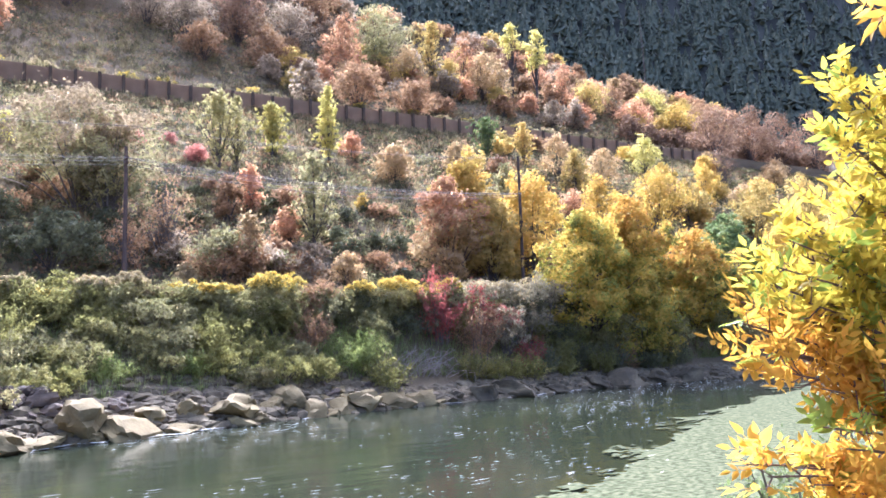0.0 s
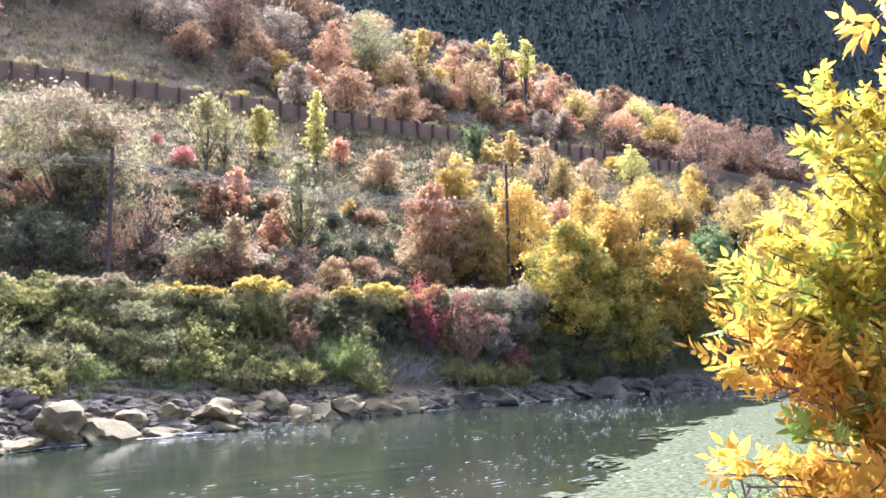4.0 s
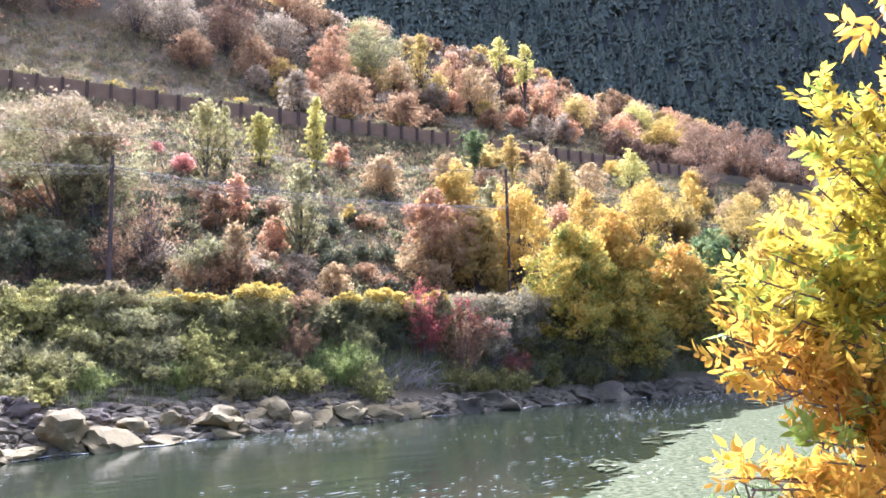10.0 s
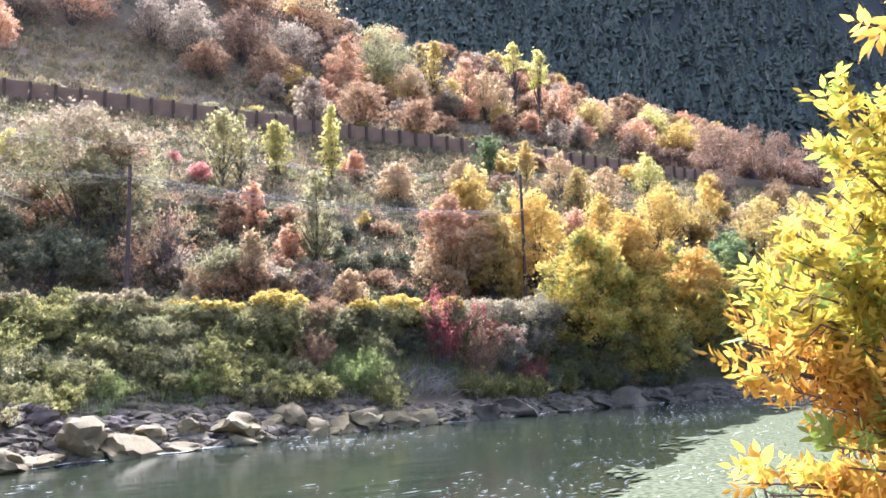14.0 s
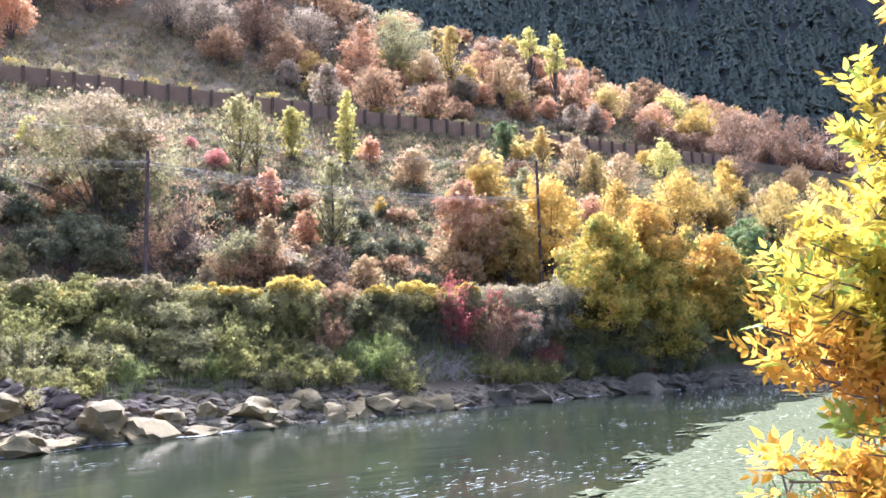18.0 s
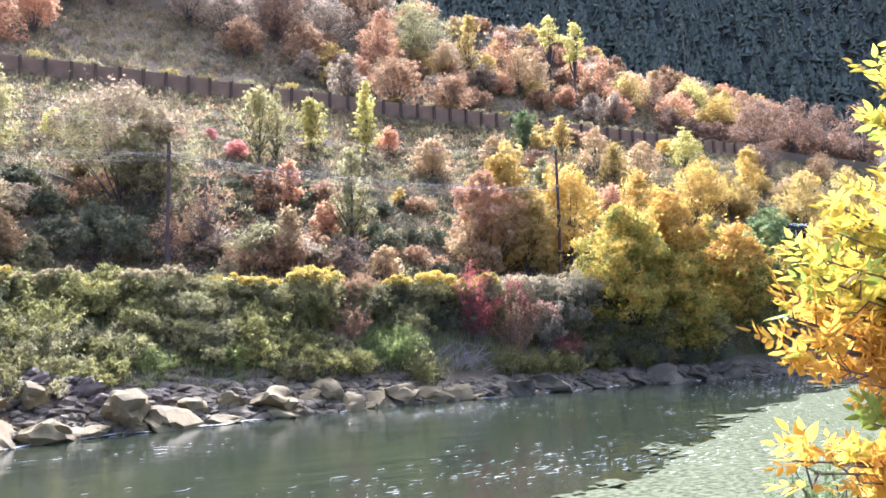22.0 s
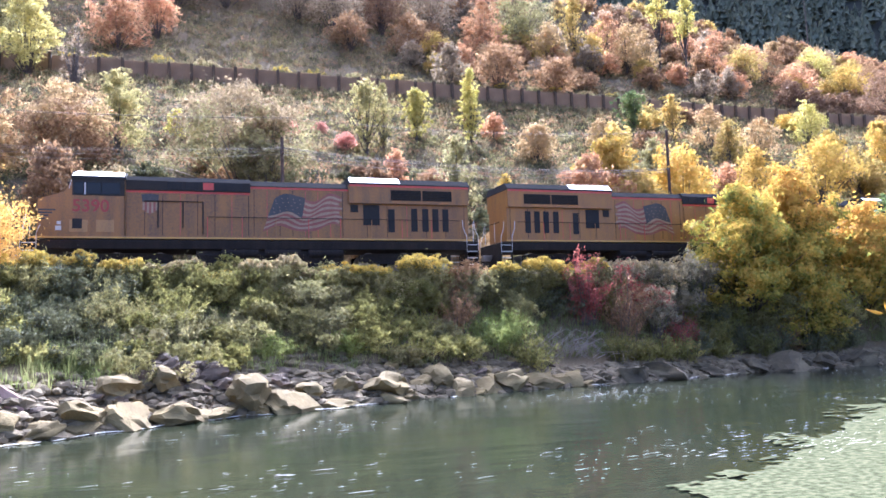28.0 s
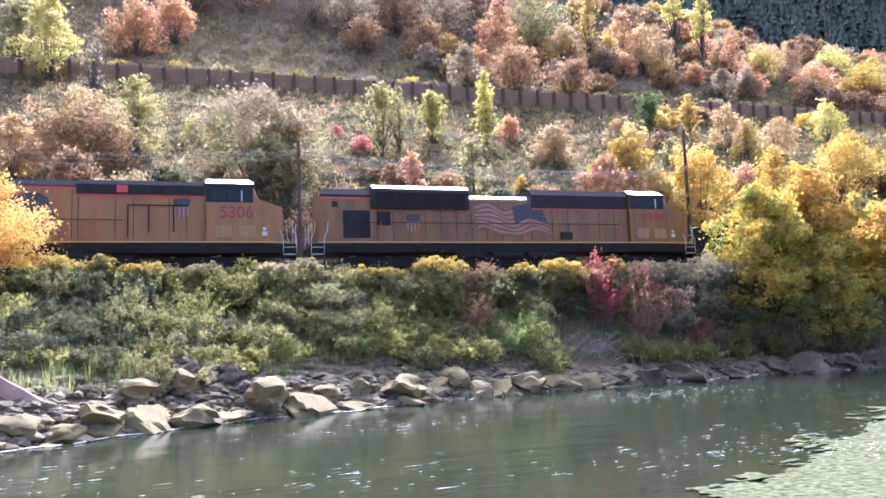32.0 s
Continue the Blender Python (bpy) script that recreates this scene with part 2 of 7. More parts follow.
def billow(rng, n, centres, radii, per=16, inner=0.2, fine=1.0, loose=0.06):
    """n leaf places on tufts that stand out from round lobes, the way each leaf faces, and the tufts' middles."""
    k = len(centres)
    d = unit(rng.normal(size=(k * per, 3)) + np.array([0, 0, 0.3]))
    big = np.repeat(radii, per)
    c = np.repeat(centres, per, 0) + d * (big * rng.uniform(0.62, 1.0, k * per))[:, None]
    r = big * rng.uniform(0.20, 0.42, k * per) * fine
    idx = rng.choice(k * per, size=n, p=r ** 2 / np.sum(r ** 2))
    o = unit(rng.normal(size=(n, 3)) + 0.7 * d[idx])
    pts = c[idx] + o * (r[idx] * rng.uniform(0.1, 1.0, n) ** 0.4)[:, None] * np.array([1.12, 1.12, 0.85])
    deep = rng.uniform(size=n) < inner
    j = rng.integers(0, k, int(deep.sum()))
    pts[deep] = centres[j] + unit(rng.normal(size=(len(j), 3))) * (radii[j] * rng.uniform(0, 0.8, len(j)))[:, None]
    stray = rng.uniform(size=n) < loose
    pts[stray] += rng.normal(size=(int(stray.sum()), 3)) * np.mean(radii) * 0.3
    return pts, o, c


def tube(verts, faces, path, radii, sides=5):
    """A tapered limb along path, added to verts and faces."""
    base = len(verts)
    path = [Vector(p) for p in path]
    for i, p in enumerate(path):
        d = (path[min(i + 1, len(path) - 1)] - path[max(i - 1, 0)]).normalized()
        u = d.cross(Vector((0.31, 0.95, 0.1))).normalized()
        w = d.cross(u)
        for k in range(sides):
            a = k * math.tau / sides
            verts.append(p + (u * math.cos(a) + w * math.sin(a)) * radii[i])
    for i in range(len(path) - 1):
        for k in range(sides):
            a, b = base + i * sides + k, base + i * sides + (k + 1) % sides
            faces.append((a, b, b + sides, a + sides))
    top = base + (len(path) - 1) * sides
    faces.append(tuple(top + k for k in range(sides)))


# ---- the lie of the land ----
def shore(x):
    return np.interp(x, [-40, -12, -5, 0.4, 4, 8, 14, 24, 33, 60, 120, 400], [18, 20.3, 21.7, 25.0, 25.8, 26.9, 28.0, 29.6, 29.9, 29, 24, -5])


def ridge(x):
    return np.interp(x, [-200, -60, 0, 25, 60, 100, 140, 180, 400], [34, 34, 32, 22, 13, 11, 4, 0, 0])


def ground(x, y):
    s, r = shore(x), ridge(x)
    drop = np.interp(x, [90, 130, 200, 400], [0, 0, 5, 16])
    ys = [-400, -60, 3, 6.5, 9, 12, s - 2.5, s, s + 1.4, s + 2.9, 34.4, 35.6, 41.2, 42.0, 43.5, 87.9, 88.1, 95.5, 130, 150, 200, 240, 640, 900, 3000]
    zs = [30, 6, 1.25, 0.5, -0.6, -1.2, -1.0, -0.04, 0.65, 1.25, 4.55, 4.85, 4.85, 4.55, 5.2, 30.6, 32.4 - drop * 0.6, 33.2 - drop * 0.6, 57 - drop,
          66 + r * 0.7 - drop, 38, 45, 385 + max(0, x - 150) * 0.4, 430 + max(0, x - 150) * 0.45, 500 + max(0, x - 150) * 0.5]
    return float(np.interp(y, ys, zs))


# ---- ground, water ----
def patched_ground():
    """Dry grass, bare soil and dark litter, mixed over the slopes."""
    m, n, l, b = nodes("slope_soil")
    pos = n.new("ShaderNodeTexCoord")
    fac = []
    for s, d in ((0.12, 4), (1.3, 8), (14, 6)):
        t = n.new("ShaderNodeTexNoise")
        t.inputs["Scale"].default_value, t.inputs["Detail"].default_value = s, d
        l.new(pos.outputs["Object"], t.inputs["Vector"])
        fac.append(t)
    add = n.new("ShaderNodeMath")
    add.operation = "MULTIPLY_ADD"
    add.inputs[1].default_value = 0.9
    l.new(fac[0].outputs["Fac"], add.inputs[0])
    add2 = n.new("ShaderNodeMath")
    add2.operation = "MULTIPLY_ADD"
    add2.inputs[1].default_value = 0.8
    l.new(fac[1].outputs["Fac"], add2.inputs[0])
    l.new(add.outputs[0], add2.inputs[2])
    st = n.new("ShaderNodeMapRange")
    st.inputs["From Min"].default_value, st.inputs["From Max"].default_value = 0.55, 1.15
    l.new(add2.outputs[0], st.inputs["Value"])
    r = ramp_of(n, ((0.04, 0.031, 0.02), (0.068, 0.051, 0.032), (0.105, 0.079, 0.047), (0.165, 0.126, 0.072)))
    l.new(st.outputs[0], r.inputs[0])
    l.new(r.outputs[0], b.inputs["Base Color"])
    b.inputs["Roughness"].default_value = 0.95
    b.inputs["Specular IOR Level"].default_value = 0.1
    bp = n.new("ShaderNodeBump")
    bp.inputs["Strength"].default_value, bp.inputs["Distance"].default_value = 0.8, 0.15
    l.new(fac[2].outputs["Fac"], bp.inputs["Height"])
    l.new(bp.outputs[0], b.inputs["Normal"])
    return m


SOIL = patched_ground()


def spread(pieces):
    out = []
    for a, b, step in pieces:
        out += list(np.arange(a, b, step))
    return out


def build_ground():
    xs = spread(((-2600, -200, 200), (-200, -40, 16), (-40, 60, 1.1), (60, 180, 3), (180, 400, 20), (400, 2801, 240)))
    ys = spread(((-2000, -60, 200), (-60, 2, 6), (2, 46, 0.8), (46, 87, 1.5), (87, 89, 0.2), (89, 160, 2.0), (160, 300, 10), (300, 900, 40), (900, 3001, 300)))
    verts, faces, nx = [], [], len(xs)
    for y in ys:
        for x in xs:
            z = ground(x, y)
            amp = 0.12 if y < 34 else (0.03 if y < 43 else (0.5 if y < 87 else (0.02 if y < 96 else 0.9)))
            z += amp * (noise.noise(Vector((x * 0.22, y * 0.22, 1.7))) + 0.5 * noise.noise(Vector((x * 0.6, y * 0.6, 4.1))))
            if y > 200:
                z += 0.05 * (y - 200) * noise.noise(Vector((x * 0.006, y * 0.003, 7)))
            verts.append((x, y, z))
    for j in range(len(ys) - 1):
        for i in range(nx - 1):
            a = j * nx + i
            faces.append((a, a + 1, a + nx + 1, a + nx))
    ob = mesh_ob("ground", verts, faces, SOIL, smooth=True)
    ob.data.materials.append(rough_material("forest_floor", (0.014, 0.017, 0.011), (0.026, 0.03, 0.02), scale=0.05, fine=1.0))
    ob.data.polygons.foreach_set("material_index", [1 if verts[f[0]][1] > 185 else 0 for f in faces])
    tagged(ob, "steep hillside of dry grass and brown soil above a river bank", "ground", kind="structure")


build_ground()


def water_material():
    m, n, l, b = nodes("river_water")
    pos, mp = n.new("ShaderNodeTexCoord"), n.new("ShaderNodeMapping")
    mp.inputs["Scale"].default_value = (0.55, 1.5, 1)
    l.new(pos.outputs["Object"], mp.inputs["Vector"])
    hs = []
    for s, d in ((0.8, 3), (5.0, 4)):
        t = n.new("ShaderNodeTexNoise")
        t.inputs["Scale"].default_value, t.inputs["Detail"].default_value = s, d
        l.new(mp.outputs[0], t.inputs["Vector"])
        hs.append(t)
    add = n.new("ShaderNodeMath")
    add.operation = "MULTIPLY_ADD"
    add.inputs[1].default_value = 0.22
    l.new(hs[1].outputs["Fac"], add.inputs[0])
    l.new(hs[0].outputs["Fac"], add.inputs[2])
    bp = n.new("ShaderNodeBump")
    bp.inputs["Strength"].default_value, bp.inputs["Distance"].default_value = 0.22, 0.08
    l.new(add.outputs[0], bp.inputs["Height"])
    l.new(bp.outputs[0], b.inputs["Normal"])
    r = ramp_of(n, ((0.013, 0.017, 0.009), (0.028, 0.032, 0.018)))
    l.new(hs[0].outputs["Fac"], r.inputs[0])
    l.new(r.outputs[0], b.inputs["Base Color"])
    b.inputs["Roughness"].default_value = 0.10
    b.inputs["IOR"].default_value = 1.33
    return m


def build_water():
    verts, faces = [], []
    xs, ys = spread(((-300, -20, 20), (-20, 70, 1.0), (70, 400, 15))), spread(((-40, 4, 4), (4, 34, 0.6)))
    for y in ys:
        for x in xs:
            z = 0.02 * noise.noise(Vector((x * 0.5, y * 1.2, 0))) + 0.008 * noise.noise(Vector((x * 2, y * 4, 3)))
            verts.append((x, y, z))
    nx = len(xs)
    for j in range(len(ys) - 1):
        for i in range(nx - 1):
            a = j * nx + i
            faces.append((a, a + 1, a + nx + 1, a + nx))
    ob = mesh_ob("water", verts, faces, water_material(), smooth=True)
    tagged(ob, "smooth grey-green river flowing past a rocky bank", "river", kind="structure")


build_water()


# ---- trees and shrubs ----
def tree(name, label, x, y, h, w, mat, n=1500, leaf=0.21, base=0.03, cone=False, twigs=14, bark=None, low=None, group=""):
    """Stems and limbs that fan upwards, each carrying loose leaves along its outer part, so that the outline stays ragged."""
    rng = np.random.default_rng(int(abs(x) * 131 + abs(y) * 977 + h * 53) % 999983)
    bark = bark or BARK
    foot = new(name)
    foot.location = (x, y, ground(x, y) - 0.12)
    tagged(foot, label, "shrub" if "shrub" in name else "tree", group)
    n = int(n * 2.2)
    w *= 1.04
    if cone:
        w *= 1.3
        k = 76
        t = np.sort(rng.uniform(max(base, 0.05), 0.985, k))
        rz = 0.5 * w * np.interp(t, [0, 0.10, 0.28, 0.68, 1.0], [0.45, 1.0, 0.88, 0.42, 0.03])
        a = rng.uniform(0, math.tau, k)
        u = rng.uniform(0.45, 1.2, k)
        p0 = np.stack([0.02 * w * np.cos(a), 0.02 * w * np.sin(a), t * h * 0.88], 1)
        p1 = p0 + np.stack([np.cos(a) * rz * u, np.sin(a) * rz * u, rz * rng.uniform(0.9, 1.9, k) + 0.03 * h], 1)
        p1[:, 2] = np.minimum(p1[:, 2], h)
        weight = rz * u + 0.12 * w
        each = 4
        u = np.tile(np.linspace(0.25, 1.0, each), k)[:, None] + rng.uniform(-0.08, 0.0, (k * each, 1))
        knot = np.repeat(p0, each, 0) * (1 - u) + np.repeat(p1, each, 0) * u
        ball = (rng.uniform(0.03, 0.075, k * each) * w + 0.04) * (1.3 - 0.7 * u[:, 0])
        weight = np.repeat(weight / weight.sum(), each) * (ball / ball.mean()) ** 2 * (0.5 + u[:, 0])
        idx = rng.choice(k * each, size=n, p=weight / weight.sum())
        face = unit(rng.normal(size=(n, 3)))
        pts = knot[idx] + face * (ball[idx][:, None] * rng.uniform(0.1, 1, (n, 1)) ** 0.5)
    else:
        k = 9 + int(rng.integers(0, 4))
        t = np.concatenate([[0.97], np.linspace(0.06, 0.9, k - 1) + rng.uniform(-0.06, 0.06, k - 1)])
        big = min(w, 1.25 * h) * rng.uniform(0.17, 0.27, k) * np.interp(t, [0, 0.5, 1], [1.1, 1.1, 0.85])
        a = rng.uniform(0, math.tau) + np.arange(k) * 2.4 + rng.uniform(-0.5, 0.5, k)
        reach = np.maximum(0, 0.5 * w * np.interp(t, [0, 0.3, 0.65, 1.0], [0.86, 1.05, 0.92, 0.25]) - big * 0.85) * rng.uniform(0.75, 1.1, k)
        z = base * h + big * 0.7 + t * np.maximum(0.1, (1 - base) * h - big * 1.85)
        lobes = np.stack([np.cos(a) * reach, np.sin(a) * reach, z], 1)
        pts, face, tuft = billow(rng, n, lobes, big, inner=0.0 if twigs > 20 else 0.3 if w > 4 else 0.12, loose=0.06 if w > 5 else 0.3)
        k = 44
        p1 = tuft[rng.choice(len(tuft), k, replace=len(tuft) < k)]
        p1[:, 2] = np.clip(p1[:, 2], 0.12 * h, h)
        p0 = np.stack([p1[:, 0] * 0.12, p1[:, 1] * 0.12, np.minimum(p1[:, 2] * 0.5, h * (base + 0.2))], 1)
    pts[:, 2] = np.clip(pts[:, 2], 0.12, h * rng.uniform(0.94, 1.0, n))
    size = (0.6 if twigs > 40 else 0.95) * leaf * min(1.3, max(0.78, (w * h / n * 300) ** 0.5))
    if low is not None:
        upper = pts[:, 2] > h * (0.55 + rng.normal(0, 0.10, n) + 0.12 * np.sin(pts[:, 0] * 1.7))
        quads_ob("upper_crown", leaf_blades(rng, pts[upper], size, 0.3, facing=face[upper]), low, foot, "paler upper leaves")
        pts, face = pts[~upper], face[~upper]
    quads_ob("crown", leaf_blades(rng, pts, size, 0.3, facing=face), mat, foot)
    verts, faces = [], []
    r0 = 0.011 * h + 0.025
    if cone or "tall" in name:
        tube(verts, faces, [(0, 0, -0.1), (0.01 * h, 0, h * 0.4), (0, 0.01 * h, h * 0.92)], [r0, r0 * 0.7, r0 * 0.15], 6)
    for i in range(min(k, 22 if twigs <= 20 else k)):
        q, e = Vector(p0[i]), Vector(p1[i])
        mid = q.lerp(e, 0.5) + Vector((0, 0, -0.025 * h))
        if not (cone or "tall" in name):
            q = Vector((q.x * 0.4, q.y * 0.4, -0.1))
        tube(verts, faces, [q, mid, e], [r0 * (0.28 if cone else 0.5), r0 * 0.26, r0 * 0.06], 4)
    mesh_ob("trunk", verts, faces, bark, foot)
    if twigs > 20:
        verts, faces = [], []
        for i in range(twigs * 2):
            q = Vector(p0[i % k]).lerp(Vector(p1[i % k]), rng.uniform(0.3, 0.9))
            e = q + Vector(unit(rng.normal(size=3) + np.array([0, 0, 0.5])) * 0.16 * w)
            tube(verts, faces, [q, q.lerp(e, 0.5) + Vector(rng.normal(size=3) * 0.015 * w), e], [0.02, 0.014, 0.006], 3)
        tagged(mesh_ob("branchwork", verts, faces, PALE_BARK, foot), kind="stuff")
    return foot


def build_hill_trees():
    tree("autumn_tree", "broad half-bare tree with pale pinkish leaves on the slope", 3.2, 55.0, 9.0, 10.4, OLIVE, n=7000, leaf=0.20, base=0.06, twigs=26, bark=PALE_BARK, low=PALETAN)
    tree("autumn_tree", "broad half-bare tree with silvery olive leaves on the slope", 4.9, 53.6, 8.2, 5.8, OLIVE, n=2600, leaf=0.19, twigs=26, bark=PALE_BARK, low=PALETAN)
    tree("shrub", "green shrub thicket at the foot of the slope, shade in its leaf colour", 1.4, 47.2, 3.6, 6.4, SHADEGREEN, n=2800, twigs=14)
    tree("bare_shrub", "nearly leafless grey-pink shrub beside a utility pole", 7.6, 48.2, 5.9, 4.8, RUST, n=620,twigs=90,bark=PALE_BARK)
    tree("bare_shrub", "nearly leafless brown shrub at the foot of the slope", 5.2, 47.0, 3.4, 3.3, RUST, n=600,twigs=60,bark=PALE_BARK)
    tree("red_shrub", "small crimson shrub on the dry slope", 11.4, 71.1, 1.5, 1.8, CRIMSON, n=500)
    tree("red_shrub", "small crimson shrub on the dry slope", 13.2, 67.0, 1.9, 2.2, CRIMSON, n=700)
    tree("red_shrub", "small crimson shrub beside a pale tree", 8.6, 70.2, 1.7, 1.3, CRIMSON, n=350)
    tree("poplar_tree", "slim poplar with thin olive-yellow leaves", 14.7, 65.3, 8.1, 3.6, PALEOLIVE, n=1000,cone=True)
    tree("poplar_tree", "slim poplar with thin olive-yellow leaves", 16.5, 66.4, 7.6, 2.8, PALEOLIVE, n=650,cone=True)
    tree("poplar_tree", "slim pointed poplar with yellow-green leaves", 20.8, 70.1, 6.1, 2.9, POPLARY, n=1500,cone=True)
    tree("poplar_tree", "tall pointed poplar with bright yellow-green leaves", 26.6, 70.1, 9.0, 2.7, POPLARY, n=1700,cone=True)
    tree("red_shrub", "pink-red shrub beside a pointed poplar", 29.9, 72.0, 3.3, 2.7, PINK, n=800)
    tree("autumn_tree", "red-orange small tree on the slope", 14.8, 55.8, 4.3, 2.1, PINK, n=1100)
    tree("shrub", "reddish brown shrub on the slope", 12.9, 54.6, 3.7, 2.5, RUST, n=900)
    tree("autumn_tree", "slender olive-tan tree with thin foliage", 17.9, 50.4, 8.0, 3.0, OLIVE, n=1300,cone=True)
    tree("red_shrub", "small pink-red tree on the shaded slope", 16.3, 51.2, 2.9, 2.2, PINK, n=800)
    tree("autumn_tree", "brown-olive round tree beside the railway", 10.4, 45.2, 3.9, 4.2, RUST, n=2600, low=OLIVE)
    tree("autumn_tree", "orange and rust small tree beside the railway", 12.0, 45.4, 4.7, 2.7, RUST, n=1500, low=PEACH)
    tree("autumn_tree", "round peach-coloured tree on the slope", 31.4, 65.0, 4.5, 4.7, PEACH, n=1700)
    tree("shrub", "small bright yellow shrub on the slope", 24.7, 57.4, 2.0, 1.2, GOLD, n=350)
    tree("shrub", "pale green and reddish shrub beside the railway", 18.4, 45.3, 2.5, 2.4, PEACH, n=1100)
    tree("shrub", "pale tan shrub beside the railway", 8.3, 44.8, 1.7, 1.7, TAN_BLOOM, n=800)
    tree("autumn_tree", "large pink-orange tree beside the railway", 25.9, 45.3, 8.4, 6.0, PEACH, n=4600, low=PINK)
    tree("autumn_tree", "tall golden tree in a thicket beside the railway", 29.0, 48.0, 9.2, 6.0, GOLD, n=3600)
    tree("autumn_tree", "round tan-gold tree beside the railway", 29.4, 45.1, 7.6, 5.0, OCHRE, n=3400)
    tree("autumn_tree", "tall olive-gold tree beside a utility pole", 33.6, 46.1, 9.2, 6.4, GOLD, n=3600)
    tree("autumn_tree", "dull olive tree in a thicket", 34.6, 50.7, 7.9, 3.7, OLIVE, n=1800)
    tree("shrub", "low gold shrub beside a utility pole", 31.2, 45.6, 3.0, 2.1, OCHRE, n=800)
    tree("poplar_tree", "green bushy poplar below the retaining wall", 49.2, 75.9, 6.2, 3.5, GREEN, n=1300,cone=True)
    tree("poplar_tree", "slim tan-gold tree below the retaining wall", 54.1, 74.8, 6.6, 2.7, OCHRE, n=900,cone=True)
    tree("autumn_tree", "pink-orange tree below the retaining wall", 56.8, 71.6, 6.3, 4.3, PEACH, n=1200)
    tree("autumn_tree", "rust-olive tree on the slope", 55.5, 66.9, 5.7, 3.9, OCHRE, n=1200)
    tree("autumn_tree", "pale pink-tan tree on the slope", 62.2, 69.9, 5.4, 5.3, PEACH, n=1300)
    tree("autumn_tree", "tan tree on the slope", 40.9, 69.0, 4.3, 3.1, PEACH, n=900)
    tree("autumn_tree", "round bright yellow tree below the retaining wall", 76.2, 76.7, 6.5, 5.1, POPLARY, n=1500)
    tree("autumn_tree", "broad golden tree on the slope", 58.4, 57.4, 7.2, 7.8, GOLD, n=2600)
    tree("autumn_tree", "small orange-gold tree on the slope", 75.4, 65.8, 6.0, 3.2, GOLD, n=900)
    tree("autumn_tree", "gold-tan tree on the slope", 65.6, 59.7, 5.7, 5.1, OCHRE, n=1500)
    tree("bare_shrub", "nearly leafless mauve shrub below the retaining wall", 90.4, 75.3, 6.8, 5.5, MAUVE, n=900,twigs=70,bark=PALE_BARK)
    tree("autumn_tree", "ochre tree on the slope", 71.0, 54.5, 8.4, 6.8, OCHRE, n=2200)
    tree("autumn_tree", "ochre tree on the slope", 79.3, 55.1, 9.2, 7.2, OCHRE, n=2000)
    tree("autumn_tree", "gold tree on the slope", 86.4, 54.1, 10.1, 8.1, GOLD, n=2000)
    tree("autumn_tree", "gold tree on the slope", 46.3, 52.6, 7.2, 4.7, GOLD, n=1800)
    tree("shrub", "red-brown low shrub on the slope", 47.4, 70.4, 2.9, 3.9, RUST, n=700)
    tree("shrub", "red-brown low shrub on the slope", 48.4, 59.0, 3.4, 3.4, PINK, n=700)
    tree("autumn_tree", "rust-mauve tree at the end of the ridge", 106.4, 89.6, 10.4, 8.9, MAUVE, n=1500,leaf=0.3)
    tree("autumn_tree", "rust-mauve tree at the end of the ridge", 115.4, 89.6, 11.2, 9.7, MAUVE, n=1500,leaf=0.3)
    tree("autumn_tree", "rust-mauve tree at the end of the ridge", 123.2, 89.6, 11.2, 9.0, MAUVE, n=1300,leaf=0.3)
    tree("autumn_tree", "rust-mauve tree at the end of the ridge", 134.2, 89.6, 12.8, 10.4, MAUVE, n=1300,leaf=0.3)
    tree("autumn_tree", "pink-red tree above the retaining wall", 104.7, 107.2, 7.8, 8.4, PINK, n=1300,leaf=0.28)
    tree("autumn_tree", "yellow-green round tree above the retaining wall", 117.2, 116.0, 8.5, 8.6, POPLARY, n=1400,leaf=0.28)
    tree("autumn_tree", "golden tree above the retaining wall", 115.5, 106.5, 8.1, 11.5, GOLD, n=1800,leaf=0.28)
    tree("autumn_tree", "rust tree above the retaining wall", 121.8, 106.7, 8.5, 8.2, RUST, n=1200,leaf=0.28)
    tree("autumn_tree", "round olive-yellow tree above the retaining wall", 98.2, 113.2, 8.2, 8.6, OCHRE, n=1500,leaf=0.28)
    tree("autumn_tree", "rust tree above the retaining wall", 104.7, 113.7, 7.9, 6.5, RUST, n=1000,leaf=0.28)
    tree("tall_tree", "tall slim tree with a dark trunk and tufted yellow-green crown", 79.7, 112.9, 16.8, 3.8, POPLARY, n=900,leaf=0.26,base=0.6)
    tree("tall_tree", "tall slim tree with a dark forked trunk and yellow-green crown", 83.2, 110.2, 17.0, 4.6, POPLARY, n=1200,leaf=0.26,base=0.5)
    tree("autumn_tree", "pink-red tree on the upper slope", 91.2, 113.0, 9.8, 6.7, PINK, n=1200,leaf=0.28)
    tree("autumn_tree", "pale tan tree on the upper slope", 76.3, 112.6, 9.2, 6.3, PEACH, n=1100,leaf=0.28)
    tree("autumn_tree", "pale gold tree on the upper slope", 63.0, 114.0, 14.6, 6.1, OCHRE, n=1500,leaf=0.28,cone=True)
    tree("autumn_tree", "pale gold tree on the upper slope", 65.7, 112.1, 8.1, 6.1, OCHRE, n=1200,leaf=0.28)
    tree("autumn_tree", "pink tree on the upper slope", 73.1, 119.7, 10.6, 6.8, PINK, n=1300,leaf=0.28)
    tree("autumn_tree", "pink-peach tree on the upper slope", 73.2, 113.5, 10.5, 6.5, PEACH, n=1200,leaf=0.28)
    tree("autumn_tree", "pink tree on the upper slope", 44.6, 110.7, 12.9, 8.3, PINK, n=2000,leaf=0.30)
